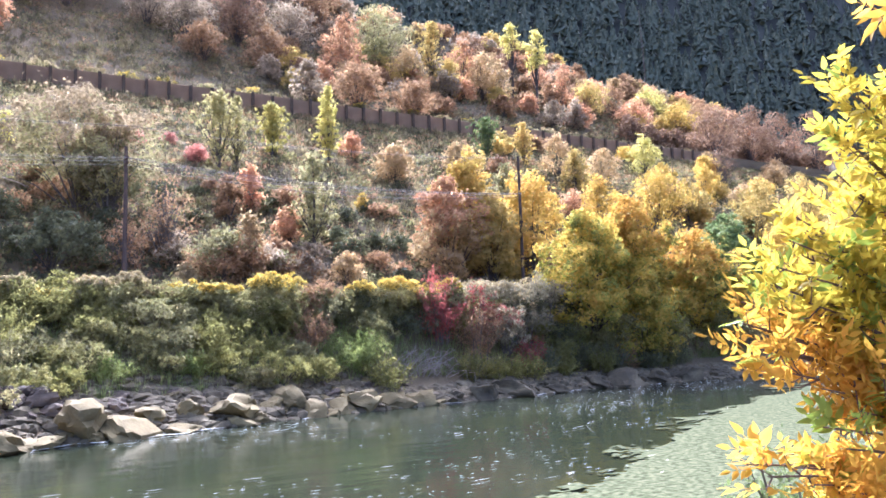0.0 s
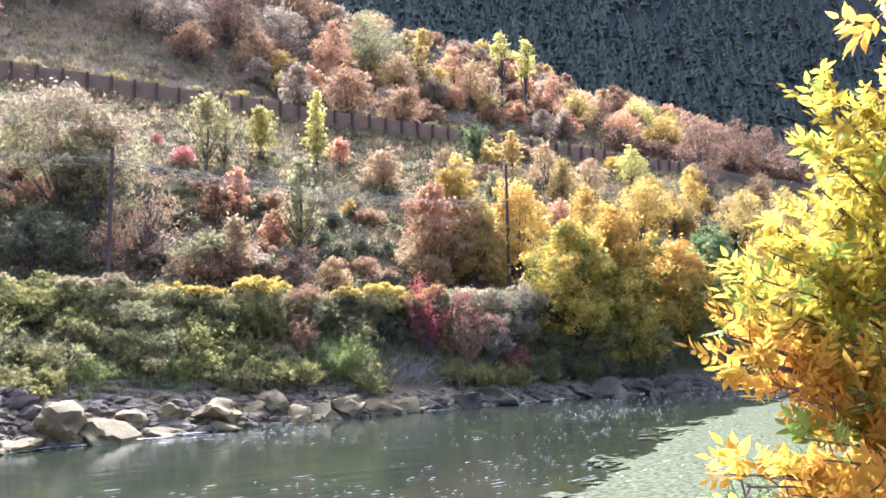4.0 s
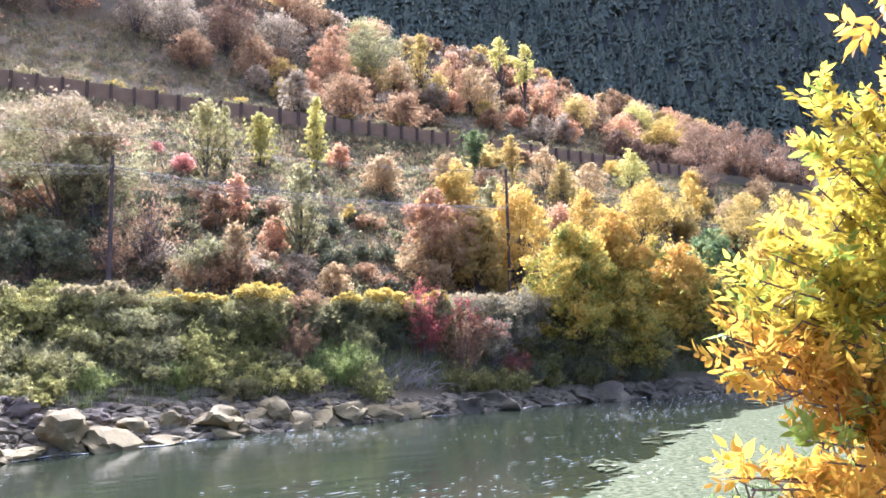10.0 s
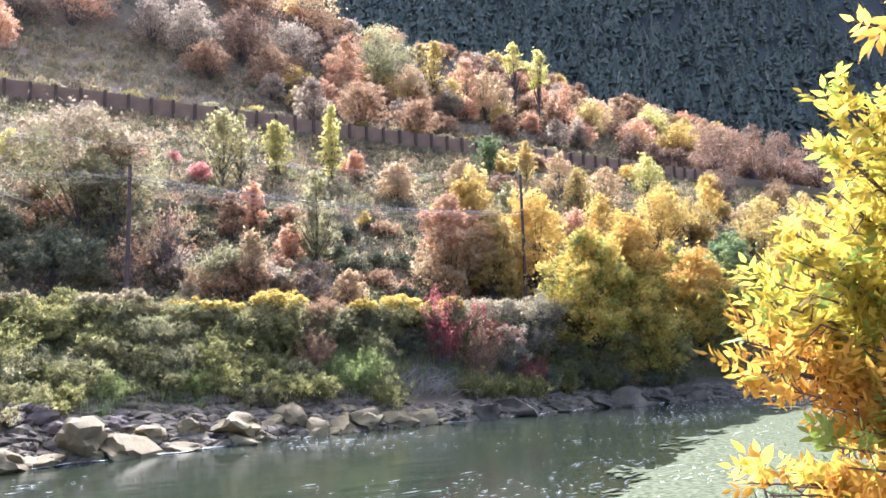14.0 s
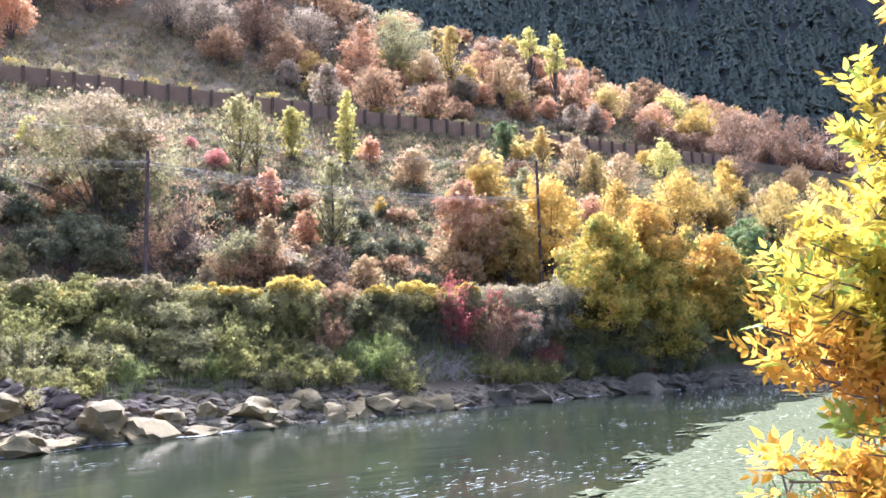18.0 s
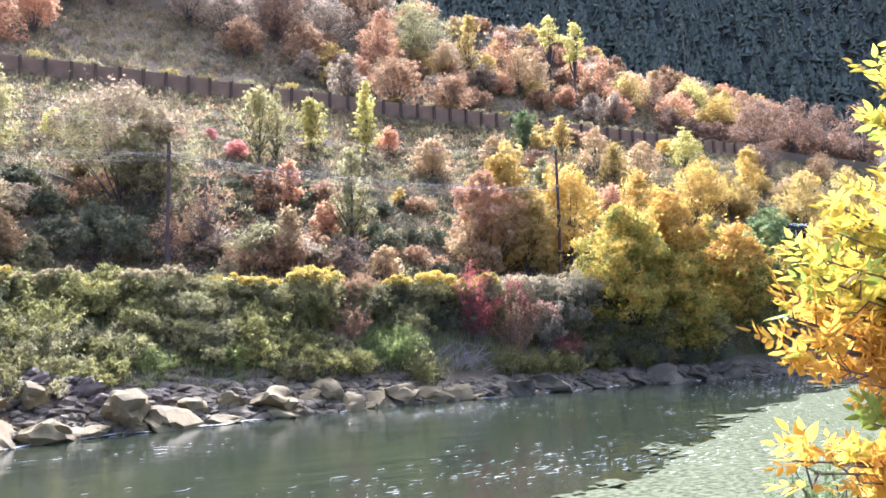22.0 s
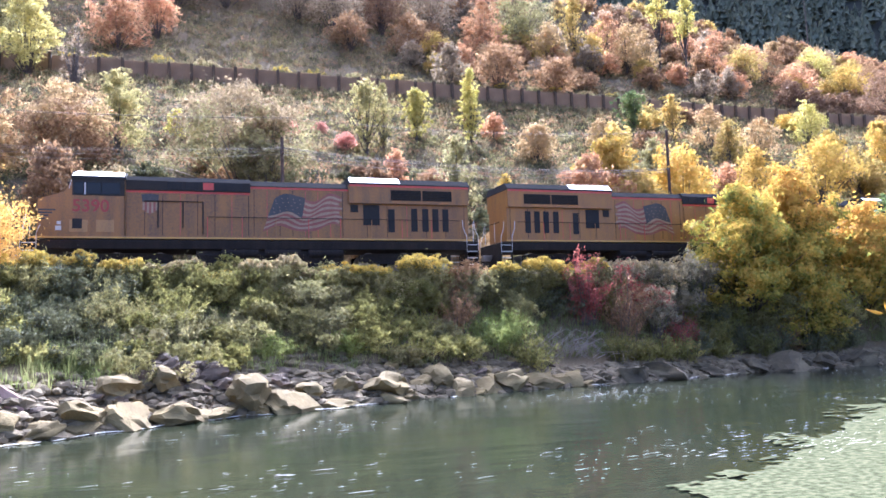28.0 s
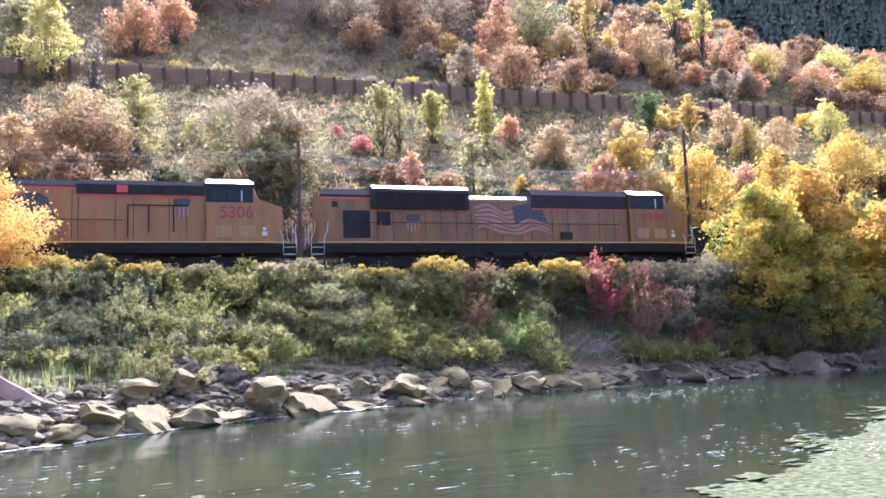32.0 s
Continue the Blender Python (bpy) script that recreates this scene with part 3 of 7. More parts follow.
    tree("autumn_tree", "broad olive-green tree on the upper slope", 57.2, 124.2, 13.0, 13.8, OLIVE, n=2400,leaf=0.30)
    tree("autumn_tree", "pale green small tree on the upper slope", 53.5, 116.0, 9.1, 6.0, SAGE, n=1100,leaf=0.28)
    tree("autumn_tree", "pale tan tree on the upper slope", 56.0, 109.8, 9.6, 6.7, PEACH, n=1300,leaf=0.28)
    tree("autumn_tree", "dull rust thicket tree on the upper slope", 38.2, 89.6, 7.8, 8.1, RUST, n=1700,leaf=0.28)
    tree("autumn_tree", "dull rust thicket tree on the upper slope", 46.6, 89.6, 6.5, 6.9, RUST, n=1400,leaf=0.28)
    tree("autumn_tree", "grey-brown thicket tree on the upper slope", 31.3, 89.6, 6.7, 5.0, GREY, n=1200,leaf=0.28)
    tree("autumn_tree", "grey-olive tree on the upper slope", 40.4, 125.7, 10.1, 11.2, GREY, n=1800,leaf=0.30)
    tree("autumn_tree", "dull rust tree on the upper slope", 30.8, 123.7, 11.6, 10.6, MAUVE, n=2000,leaf=0.30)
    tree("autumn_tree", "grey-brown tree on the upper slope", 22.5, 123.7, 11.2, 10.3, GREY, n=1900,leaf=0.30)
    tree("autumn_tree", "rust tree on the upper slope", 32.4, 112.1, 8.0, 8.0, RUST, n=1400,leaf=0.30)
    tree("autumn_tree", "rust tree on the upper slope", 23.1, 113.1, 6.9, 7.7, RUST, n=1400,leaf=0.30)
    tree("autumn_tree", "grey-brown tree on the upper slope", 16.7, 126.9, 9.8, 8.4, GREY, n=1500,leaf=0.30)
    tree("autumn_tree", "rust tree on the upper slope", 49.4, 135.8, 10.1, 10.1, RUST, n=1500,leaf=0.30)
    tree("autumn_tree", "dull rust tree on the upper slope", 36.9, 139.7, 12.2, 13.3, RUST, n=1600,leaf=0.32)
    tree("autumn_tree", "pale peach tree on the upper slope", 49.9, 144.0, 13.0, 14.2, PEACH, n=1600,leaf=0.32)
    tree("autumn_tree", "dull pink tree on the upper slope", 5.1, 130.3, 9.2, 13.8, PINK, n=1500,leaf=0.32)
    tree("autumn_tree", "grey-brown tree on the upper slope", -2.8, 128.5, 7.9, 10.5, GREY, n=1500,leaf=0.32)
    tree("autumn_tree", "yellow tree above the retaining wall", -16.4, 85.2, 10.6, 6.4, POPLARYDULL, n=2200,leaf=0.26)
    tree("bare_shrub", "leafless grey tree above the retaining wall", -11.6, 81.7, 7.2, 3.5, GREY, n=300,twigs=80,bark=PALE_BARK)
    tree("autumn_tree", "coral red tree on the upper slope", -9.7, 104.2, 8.4, 8.6, PINK, n=2000,leaf=0.3)
    tree("autumn_tree", "coral red tree on the upper slope", -5.1, 111.7, 8.2, 7.4, PINK, n=1500,leaf=0.3)
    tree("autumn_tree", "olive tree on the upper slope", -20.6, 89.6, 8.1, 6.7, OLIVE, n=1500,leaf=0.3)
    tree("autumn_tree", "brown half-bare tree below the retaining wall", -9.0, 58.8, 7.4, 8.0, RUST, n=5200, leaf=0.19, twigs=20, bark=PALE_BARK, low=PEACH)
    tree("autumn_tree", "pale sage-coloured tree below the retaining wall", -5.9, 63.9, 7.4, 5.0, PALEOLIVE, n=2600, leaf=0.19, bark=PALE_BARK)
    tree("shrub", "small yellow-green shrub beside a broad pale tree", -1.5, 67.4, 3.1, 2.0, POPLARY, n=600)
    tree("autumn_tree", "dull tan tree below the retaining wall", -13.2, 57.5, 5.4, 4.3, PEACH, n=1800)
    tree("shrub", "tan and yellow shrub thicket at the foot of the slope", -4.7, 51.7, 3.6, 4.7, TAN_BLOOM, n=1800)
    tree("shrub", "peach-coloured shrub at the foot of the slope", -3.5, 47.2, 2.9, 2.6, PEACH, n=1300)
    tree("shrub", "dull tan shrub at the foot of the slope", -5.9, 46.5, 5.1, 2.8, PEACH, n=1500)
    tree("shrub", "olive shrub at the foot of the slope", -1.6, 45.2, 2.5, 1.9, OLIVE, n=900)
    tree("shrub", "brown shrub at the foot of the slope", -8.2, 50.0, 5.7, 4.0, RUST, n=1800)


build_hill_trees()


def build_fallen_branches():
    """Pale dead limbs caught in the brush of the slope."""
    r = random.Random(71)
    for ax, ay, bx, by, thick in ((-3.6, 60.8, 0.6, 57.7, 0.08), (22.0, 49.3, 25.8, 51.3, 0.06), (24.1, 52.5, 25.4, 53.3, 0.05), (5.9, 48.9, 9.1, 50.3, 0.05)):
        a, b = Vector((ax, ay, ground(ax, ay) + 0.02)), Vector((bx, by, ground(bx, by) + 0.3))
        branch = new("fallen_branch")
        branch.location = a
        tagged(branch, "pale dead branch caught in brush on the slope", "branch")
        d = b - a
        verts, faces = [], []
        path = [d * u + Vector((0, 0, 0.3 * math.sin(u * 3.1))) for u in (0, 0.25, 0.5, 0.75, 1.0)]
        tube(verts, faces, path, [thick, thick * 0.9, thick * 0.75, thick * 0.6, thick * 0.3], 6)
        mesh_ob("limb", verts, faces, DEAD_WOOD, branch)
        for k in range(5):
            u = r.uniform(0.2, 0.9)
            q = d * u + Vector((0, 0, 0.3 * math.sin(u * 3.1)))
            e = q + d.normalized() * r.uniform(0.2, 0.5) + Vector((0, r.uniform(-0.2, 0.2), r.uniform(-0.4, 0.45)))
            verts, faces = [], []
            tube(verts, faces, [q, q.lerp(e, 0.5) + Vector((0, 0, 0.03)), e], [thick * 0.4, thick * 0.3, thick * 0.12], 4)
            mesh_ob("side_branch", verts, faces, DEAD_WOOD, branch)


build_fallen_branches()


def bush(name, label, x, y, h, w, mat, n=1200, leaf=0.11, top=None, bloom=0.25, stick=10, z=None, slim=0.4, shoots=0):
    """A many-stemmed bush of small leaves, domed or (shoots) of rising wands, with flower heads on its crest where top is given."""
    rng = np.random.default_rng(int(abs(x) * 1131 + abs(y) * 577 + h * 353) % 999983)
    n, leaf = int(n * 1.25), leaf * 0.92
    foot = new(name)
    foot.location = (x, y, (ground(x, y) if z is None else z) - 0.08)
    tagged(foot, label, "bush", "shrubs on the near bank" if y < 10 else "bushes along the river bank" if y < 60 else "bushes along the retaining wall")
    verts, faces = [], []
    if shoots:
        a = rng.uniform(0, math.tau, shoots)
        r0 = rng.uniform(0, 0.22, shoots) * w
        r1 = r0 + rng.uniform(0.05, 0.36, shoots) * w
        hh = h * rng.uniform(0.45, 1.05, shoots) * np.sqrt(np.maximum(0.15, 1 - (r1 / (0.62 * w)) ** 2))
        f = np.stack([np.cos(a) * r0, np.sin(a) * r0, np.zeros(shoots)], 1)
        e = np.stack([np.cos(a) * r1, np.sin(a) * r1, hh], 1)
        idx = rng.integers(0, shoots, n)
        u = rng.uniform(0.12, 1.0, (n, 1)) ** 0.75
        bow = np.concatenate([e[idx][:, :2] * u ** 1.6, e[idx][:, 2:] * u], 1)
        pts = f[idx] * (1 - u) + bow + rng.normal(size=(n, 3)) * (0.035 + 0.05 * (1 - u)) * w * 0.6
        pts[:, 2] = np.abs(pts[:, 2])
        quads_ob("foliage", leaf_blades(rng, pts, leaf, -0.6, slim), mat, foot)
        for i in range(min(stick, shoots)):
            tube(verts, faces, [Vector(f[i]), Vector(f[i] * 0.5 + e[i] * np.array([0.33, 0.33, 0.5])), Vector(e[i])], [0.018, 0.012, 0.004], 3)
        tagged(mesh_ob("woody_base", verts, faces, PALE_BARK if stick > 12 else BARK, foot), kind="stuff")
        return foot
    k = 6 + int(rng.integers(0, 3))
    rad = min(w, 2 * h) * rng.uniform(0.17, 0.27, k)
    a = np.arange(k) * 2.4 + rng.uniform(0, math.tau)
    rr = np.concatenate([[0.05 * w], np.maximum(0, 0.5 * w - rad[1:] * 0.9) * rng.uniform(0.5, 1.0, k - 1)])
    zc = np.maximum(rad * 0.6, (h - rad) * np.sqrt(np.maximum(0.05, 1 - (rr / (0.52 * w)) ** 2)) * rng.uniform(0.55, 1.0, k))
    zc[0] = max(rad[0] * 0.6, h - rad[0] * 1.15)
    cen = np.stack([np.cos(a) * rr, np.sin(a) * rr, zc], 1)
    pts, face, tuft = billow(rng, n, cen, rad, inner=0.18, fine=0.85, loose=0.16)
    pts[:, 2] = np.abs(pts[:, 2])
    quads_ob("foliage", leaf_blades(rng, pts, leaf, -0.4, slim, face), mat, foot)
    if top is not None:
        m = int(n * bloom)
        high = tuft[tuft[:, 2] > h * 0.62]
        high = high if len(high) > 5 else tuft
        d = unit(rng.normal(size=(m, 3)) + np.array([0, 0, 0.8]))
        pts = high[rng.integers(0, len(high), m)] + d * (rng.uniform(0.3, 1, (m, 1)) ** 0.5) * np.mean(rad) * 0.34
        quads_ob("flower_crown", leaf_blades(rng, pts, leaf * 0.9, 0, 0.8), top, foot, "yellow flower heads" if top is BLOOM else "faded tan flower heads")
    for i in range(stick):
        c = cen[i % k]
        e = Vector(c) + Vector(unit(rng.normal(size=3)) * rad[i % k] * 1.15)
        e.z = max(e.z, 0.25)
        tube(verts, faces, [(rng.normal() * 0.06, rng.normal() * 0.06, -0.05), Vector(c) * 0.6, e], [0.022, 0.014, 0.005], 3)
    tagged(mesh_ob("woody_base", verts, faces, PALE_BARK if stick > 12 else BARK, foot), kind="stuff")
    return foot


def berm_y(x):
    return float(np.interp(x, [-20, 0, 25, 60], [34.0, 34.0, 34.2, 34.2]))


def build_bank_bushes():
    rng = random.Random(5)
    for row, (back, lo, hi) in enumerate(((0.5, 1.1, 1.6), (1.3, 1.2, 1.8), (2.3, 1.0, 1.8), (3.3, 0.9, 1.6), (4.3, 0.7, 1.3), (5.3, 0.6, 1.0), (6.3, 0.5, 0.9), (7.3, 0.5, 0.8))):
        x = -14.0 + row * 0.5
        while x < 27:
            w = rng.uniform(1.7, 2.9)
            y = berm_y(x) - back + rng.uniform(-0.35, 0.35)
            clear = all((x - cx) ** 2 + (y - cy) ** 2 > d * d for cx, cy, d in ((12.8, 29.9, 1.9), (18.0, 31.4, 1.5), (19.7, 31.0, 1.4), (16.2, 29.9, 2.0), (22.4, 31.6, 1.7), (2.9, 28.6, 1.0), (5.7, 29.2, 1.0)))
            if clear and y > float(shore(x)) + (2.0 if x < 13 else 1.3):
                # the left end's shade comes from the darkened leaf colour
                mat = rng.choice((SHADEGREEN, SHADEGREEN, WILLOW, SAGE) if x < -2.5 else (WILLOW, WILLOW, SAGE, OLIVE, WILLOW, WILLOW, SAGE) if x < 11 else (WILLOW, RUST, SHADEGREEN, SAGE, OLIVE))
                words = {WILLOW: "dull green", SAGE: "grey-green", OLIVE: "olive", SHADEGREEN: "dark green", RUST: "reddish brown"}[mat]
                bush("willow_bush", words + " willow bush on the sloping river bank", x, y, rng.uniform(lo, hi) * 1.2, w * 1.1, mat, n=2300, leaf=0.115, stick=10 if x < 11 else 24, shoots=rng.choice((0, 0, 50)))
            x += w * rng.uniform(0.5, 0.75)


build_bank_bushes()


# ---- trees on the river side of the track ----
def build_front_trees():
    tree("autumn_tree", "large yellow-green tree on the bank beside the track", 28.5, 33.5, 7.6, 6.4, GOLDGREEN, n=9500, leaf=0.25, base=0.0)
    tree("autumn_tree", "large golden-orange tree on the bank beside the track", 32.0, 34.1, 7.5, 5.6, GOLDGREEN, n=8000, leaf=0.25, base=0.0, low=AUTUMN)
    tree("autumn_tree", "low golden tree under taller trees on the bank", 31.2, 32.4, 4.6, 4.6, GOLDGREEN, n=4500, leaf=0.24, base=0.0)
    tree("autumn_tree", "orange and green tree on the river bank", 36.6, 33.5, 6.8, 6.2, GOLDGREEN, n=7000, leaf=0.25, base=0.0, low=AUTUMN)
    tree("autumn_tree", "dark green tree with gold tips on the river bank", 40.4, 33.9, 7.0, 6.2, GREEN, n=6000, leaf=0.25, base=0.0)
    tree("autumn_tree", "gold tree on the river bank", 46.0, 33.8, 7.0, 5.6, GOLD, n=4500, leaf=0.18)
    tree("autumn_tree", "gold tree on the river bank", 52.0, 33.8, 7.5, 6.0, OCHRE, n=4500, leaf=0.2)
    tree("autumn_tree", "orange-gold tree on the bank beside the track", -8.5, 33.4, 5.6, 4.6, ORANGE, n=7500, leaf=0.15)


build_front_trees()


# ---- retaining wall ----
def box(bm, x0, x1, y0, y1, z0, z1, bevel=0.0):
    r = bmesh.ops.create_cube(bm, size=1.0, matrix=Matrix.LocRotScale(((x0 + x1) / 2, (y0 + y1) / 2, (z0 + z1) / 2), None, (x1 - x0, y1 - y0, z1 - z0)))
    if bevel:
        e = {e for v in r["verts"] for e in v.link_edges}
        bmesh.ops.bevel(bm, geom=list(e), offset=bevel, segments=1, affect="EDGES")


def build_wall():
    wall = new("wall_road")
    tagged(wall, "long brown retaining wall of posts and lagging panels on the hillside", "retaining wall", kind="structure")
    bm = bmesh.new()
    box(bm, 0, 2.32, 87.5, 87.7, 0, 2.95, 0.03)
    panel = part("panel", bm, WALL_WOOD, wall)
    bm = bmesh.new()
    box(bm, -0.16, 0.16, 87.15, 87.55, -0.3, 3.0, 0.03)
    post = part("post", bm, POST_STEEL, wall)
    rng = random.Random(3)
    for i in range(58):
        x = -34 + i * 2.4
        for src in (panel, post):
            o = src if i == 0 else src.copy()
            if i:
                scene.collection.objects.link(o)
            o.location = (x + (0.04 if src is panel else 0), rng.uniform(-0.03, 0.03) if src is panel else 0, 29.55 + rng.uniform(-0.1, 0.1))


build_wall()


# ---- boulders along the waterline ----
def rock_mesh(seed):
    """A worn boulder: a ball cut by thirteen planes, its edges rounded off and its faces hollowed."""
    rng = random.Random(seed)
    bm = bmesh.new()
    bmesh.ops.create_icosphere(bm, subdivisions=3, radius=0.62)
    for _ in range(13):
        d = Vector((rng.gauss(0, 1), rng.gauss(0, 1), rng.gauss(0, 0.8))).normalized()
        off = rng.uniform(0.28, 0.50)
        for v in bm.verts:
            k = v.co.dot(d) - off
            if k > 0:
                v.co -= d * k * 0.96
    bmesh.ops.smooth_vert(bm, verts=bm.verts, factor=0.25, use_axis_x=True, use_axis_y=True, use_axis_z=True)
    for v in bm.verts:
        v.co += v.co.normalized() * 0.15 * noise.noise(v.co * 3.1 + Vector((seed, 0, 0))) + v.co.normalized() * 0.085 * noise.noise(v.co * 6 + Vector((0, seed, 0)))
    me = bpy.data.meshes.new("boulder")
    bm.to_mesh(me)
    bm.free()
    me.materials.append(ROCK)
    me.polygons.foreach_set("use_smooth", [True] * len(me.polygons))
    me.set_sharp_from_angle(angle=radians(28))
    return me


ROCKS = [rock_mesh(s) for s in range(14)]
SILT_SHADED = [m.copy() for m in ROCKS[:8]]
for m in SILT_SHADED:
    m.materials[0] = SHADY_SILT_ROCK
rock_rng = random.Random(21)


DARK = [ROCKS[k].copy() for k in range(10)]
for m in DARK:
    m.materials[0] = DARK_ROCK


def boulder(x, y, z, w, h, label="tan angular boulder at the water's edge", kinds=None):
    ob = new("boulder", rock_rng.choice(kinds) if kinds else SILT_SHADED[rock_rng.randrange(8)] if x > 15.5 else ROCKS[rock_rng.randrange(14)])
    ob.matrix_world = Matrix.LocRotScale((x, y, z + h * 0.2), Euler((rock_rng.uniform(-0.5, 0.5), rock_rng.uniform(-0.5, 0.5), rock_rng.uniform(0, 6.28))), (w * 1.3, w * 1.05, h * 0.9))
    tagged(ob, label, "boulder", "boulders along the river bank")


def build_boulders():
    big = "large pale boulder at the water's edge"
    boulder(1.60, 25.92, 0.25, 1.6, 1.35, big)
    boulder(2.96, 25.69, -0.1, 1.80, 1.0, big)
    boulder(6.92, 26.69, -0.10, 1.1, 0.55)
    boulder(6.81, 27.45, 0.30, 1.7, 1.0, big)
    boulder(9.59, 27.36, -0.04, 1.3, 0.75)
    boulder(10.80, 27.88, 0.10, 1.25, 0.6)
    boulder(0.06, 24.82, -0.12, 1.0, 0.72)
    boulder(0.62, 25.04, -0.12, 1.0, 0.45)
    boulder(5.10, 27.09, 0.35, 0.9, 0.8)
    boulder(4.50, 26.17, -0.05, 1.15, 0.45)
    boulder(13.44, 28.38, 0.0, 1.6, 0.85, big)
    boulder(12.04, 28.04, 0.10, 1.4, 0.95)
    boulder(19.85, 29.2, -0.1, 1.9, 0.95, "large dark boulder at the foot of the bank")
    boulder(22.78, 29.45, -0.05, 1.4, 0.65)
    boulder(25.62, 29.88, 0.0, 1.05, 0.95)
    boulder(26.99, 29.74, -0.1, 2.3, 1.1, "large dark boulder at the foot of the bank")
    boulder(29.73, 29.91, 0.0, 1.25, 0.95)
    boulder(32.0, 30.1, 0.0, 1.6, 1.1)
    boulder(8.88, 28.17, 0.45, 1.1, 0.9)
    boulder(3.72, 26.78, 0.40, 0.95, 0.75)
    boulder(2.12, 25.46, -0.08, 0.7, 0.36)
    boulder(18.0, 28.83, -0.05, 1.5, 1.2)
    boulder(14.82, 28.56, 0.10, 1.2, 0.75)
    boulder(-3.94, 22.75, 0.0, 1.1, 0.66)
    boulder(-3.04, 23.84, 0.3, 1.45, 0.9, big)
    boulder(-1.69, 24.10, 0.0, 1.4, 0.95)
    boulder(-0.52, 24.55, -0.1, 1.65, 0.85, big)
    boulder(0.57, 25.19, -0.05, 1.05, 0.42)
    bm = bmesh.new()
    box(bm, -1.5, 1.5, -0.8, 0.8, -0.28, 0.28, 0.07)
    bmesh.ops.subdivide_edges(bm, edges=bm.edges, cuts=2, use_grid_fill=True)
    for v in bm.verts:
        v.co += Vector((noise.noise(v.co * 1.7), noise.noise(v.co * 1.7 + Vector((5, 0, 0))), noise.noise(v.co * 2.3))) * 0.09
    me = bpy.data.meshes.new("stone_slab")
    bm.to_mesh(me)
    bm.free()
    me.materials.append(SLAB_ROCK)
    slab = new("stone_slab", me)
    slab.matrix_world = pose(-5.75, 24.6, 1.0, -38, 30, -12)
    tagged(slab, "large slanting pinkish sandstone slab among bank rocks", "slab")
    boulder(-2.14, 25.61, 0.8, 1.3, 0.9)
    boulder(-1.0, 26.43, 0.9, 1.15, 0.95)
    boulder(-4.84, 22.78, 0.3, 0.95, 0.65)
    boulder(-2.83, 23.40, 0.0, 1.0, 0.5)
    boulder(6.93, 27.66, 0.4, 1.1, 0.75)
    heap = random.Random(61)
    for i in range(46):
        x = heap.gauss(0.0, 1.1)
        y = 27.1 + heap.uniform(-0.7, 0.8)
        w = heap.uniform(0.35, 0.85)
        boulder(x, y, ground(x, y) + heap.uniform(-0.05, 0.25), w, w * heap.uniform(0.5, 0.9), "dark reddish-grey broken rock in a heap on the bank", DARK)
    r = random.Random(8)
    for i in range(264):
        x = r.uniform(-13, 36)
        u = r.uniform(-0.15, 2.7) if x < 15 else r.uniform(-0.15, 1.2)
        y = float(shore(x)) + u
        s = r.uniform(0.28, 0.62) * (1.15 if u < 1 else 0.9)
        boulder(x, y, ground(x, y) - 0.12, s * r.uniform(0.9, 1.5), s * r.uniform(0.55, 0.9), "grey-brown broken rock on the river bank" if u > 1.3 else "tan rounded rock at the water's edge", DARK if u > 1.3 and i % 3 else None)


build_boulders()


def build_rubble():
    """Small broken stones between the boulders."""
    r = random.Random(9)
    verts, faces = [], []
    bm = bmesh.new()
    bmesh.ops.create_icosphere(bm, subdivisions=1, radius=0.5)
    bm.verts.ensure_lookup_table()
    cs, fs = [v.co.copy() for v in bm.verts], [tuple(v.index for v in f.verts) for f in bm.faces]
    bm.free()
    for i in range(4600):
        x = r.uniform(-14, 38)
        y = float(shore(x)) + r.uniform(-0.1, 3.6 if x < 14 else 1.4)
        s = r.uniform(0.14, 0.5) if i % 9 else r.uniform(0.45, 0.75)
        turn = Euler((r.uniform(0, 6), r.uniform(0, 6), r.uniform(0, 6))).to_matrix()
        sc = Vector((s * r.uniform(0.8, 1.5), s, s * r.uniform(0.45, 0.8)))
        o, at = len(verts), Vector((x, y, ground(x, y) + 0.02))
        for c in cs:
            p = turn @ (c * (0.8 + 0.4 * r.random()))
            verts.append(at + Vector((p.x * sc.x, p.y * sc.y, p.z * sc.z)))
        faces += [tuple(o + k for k in f) for f in fs]
    ob = mesh_ob("rubble", verts, faces, WET_ROCK)
    tagged(ob, "small broken grey-tan stones along the river bank", "rubble", kind="stuff")


build_rubble()


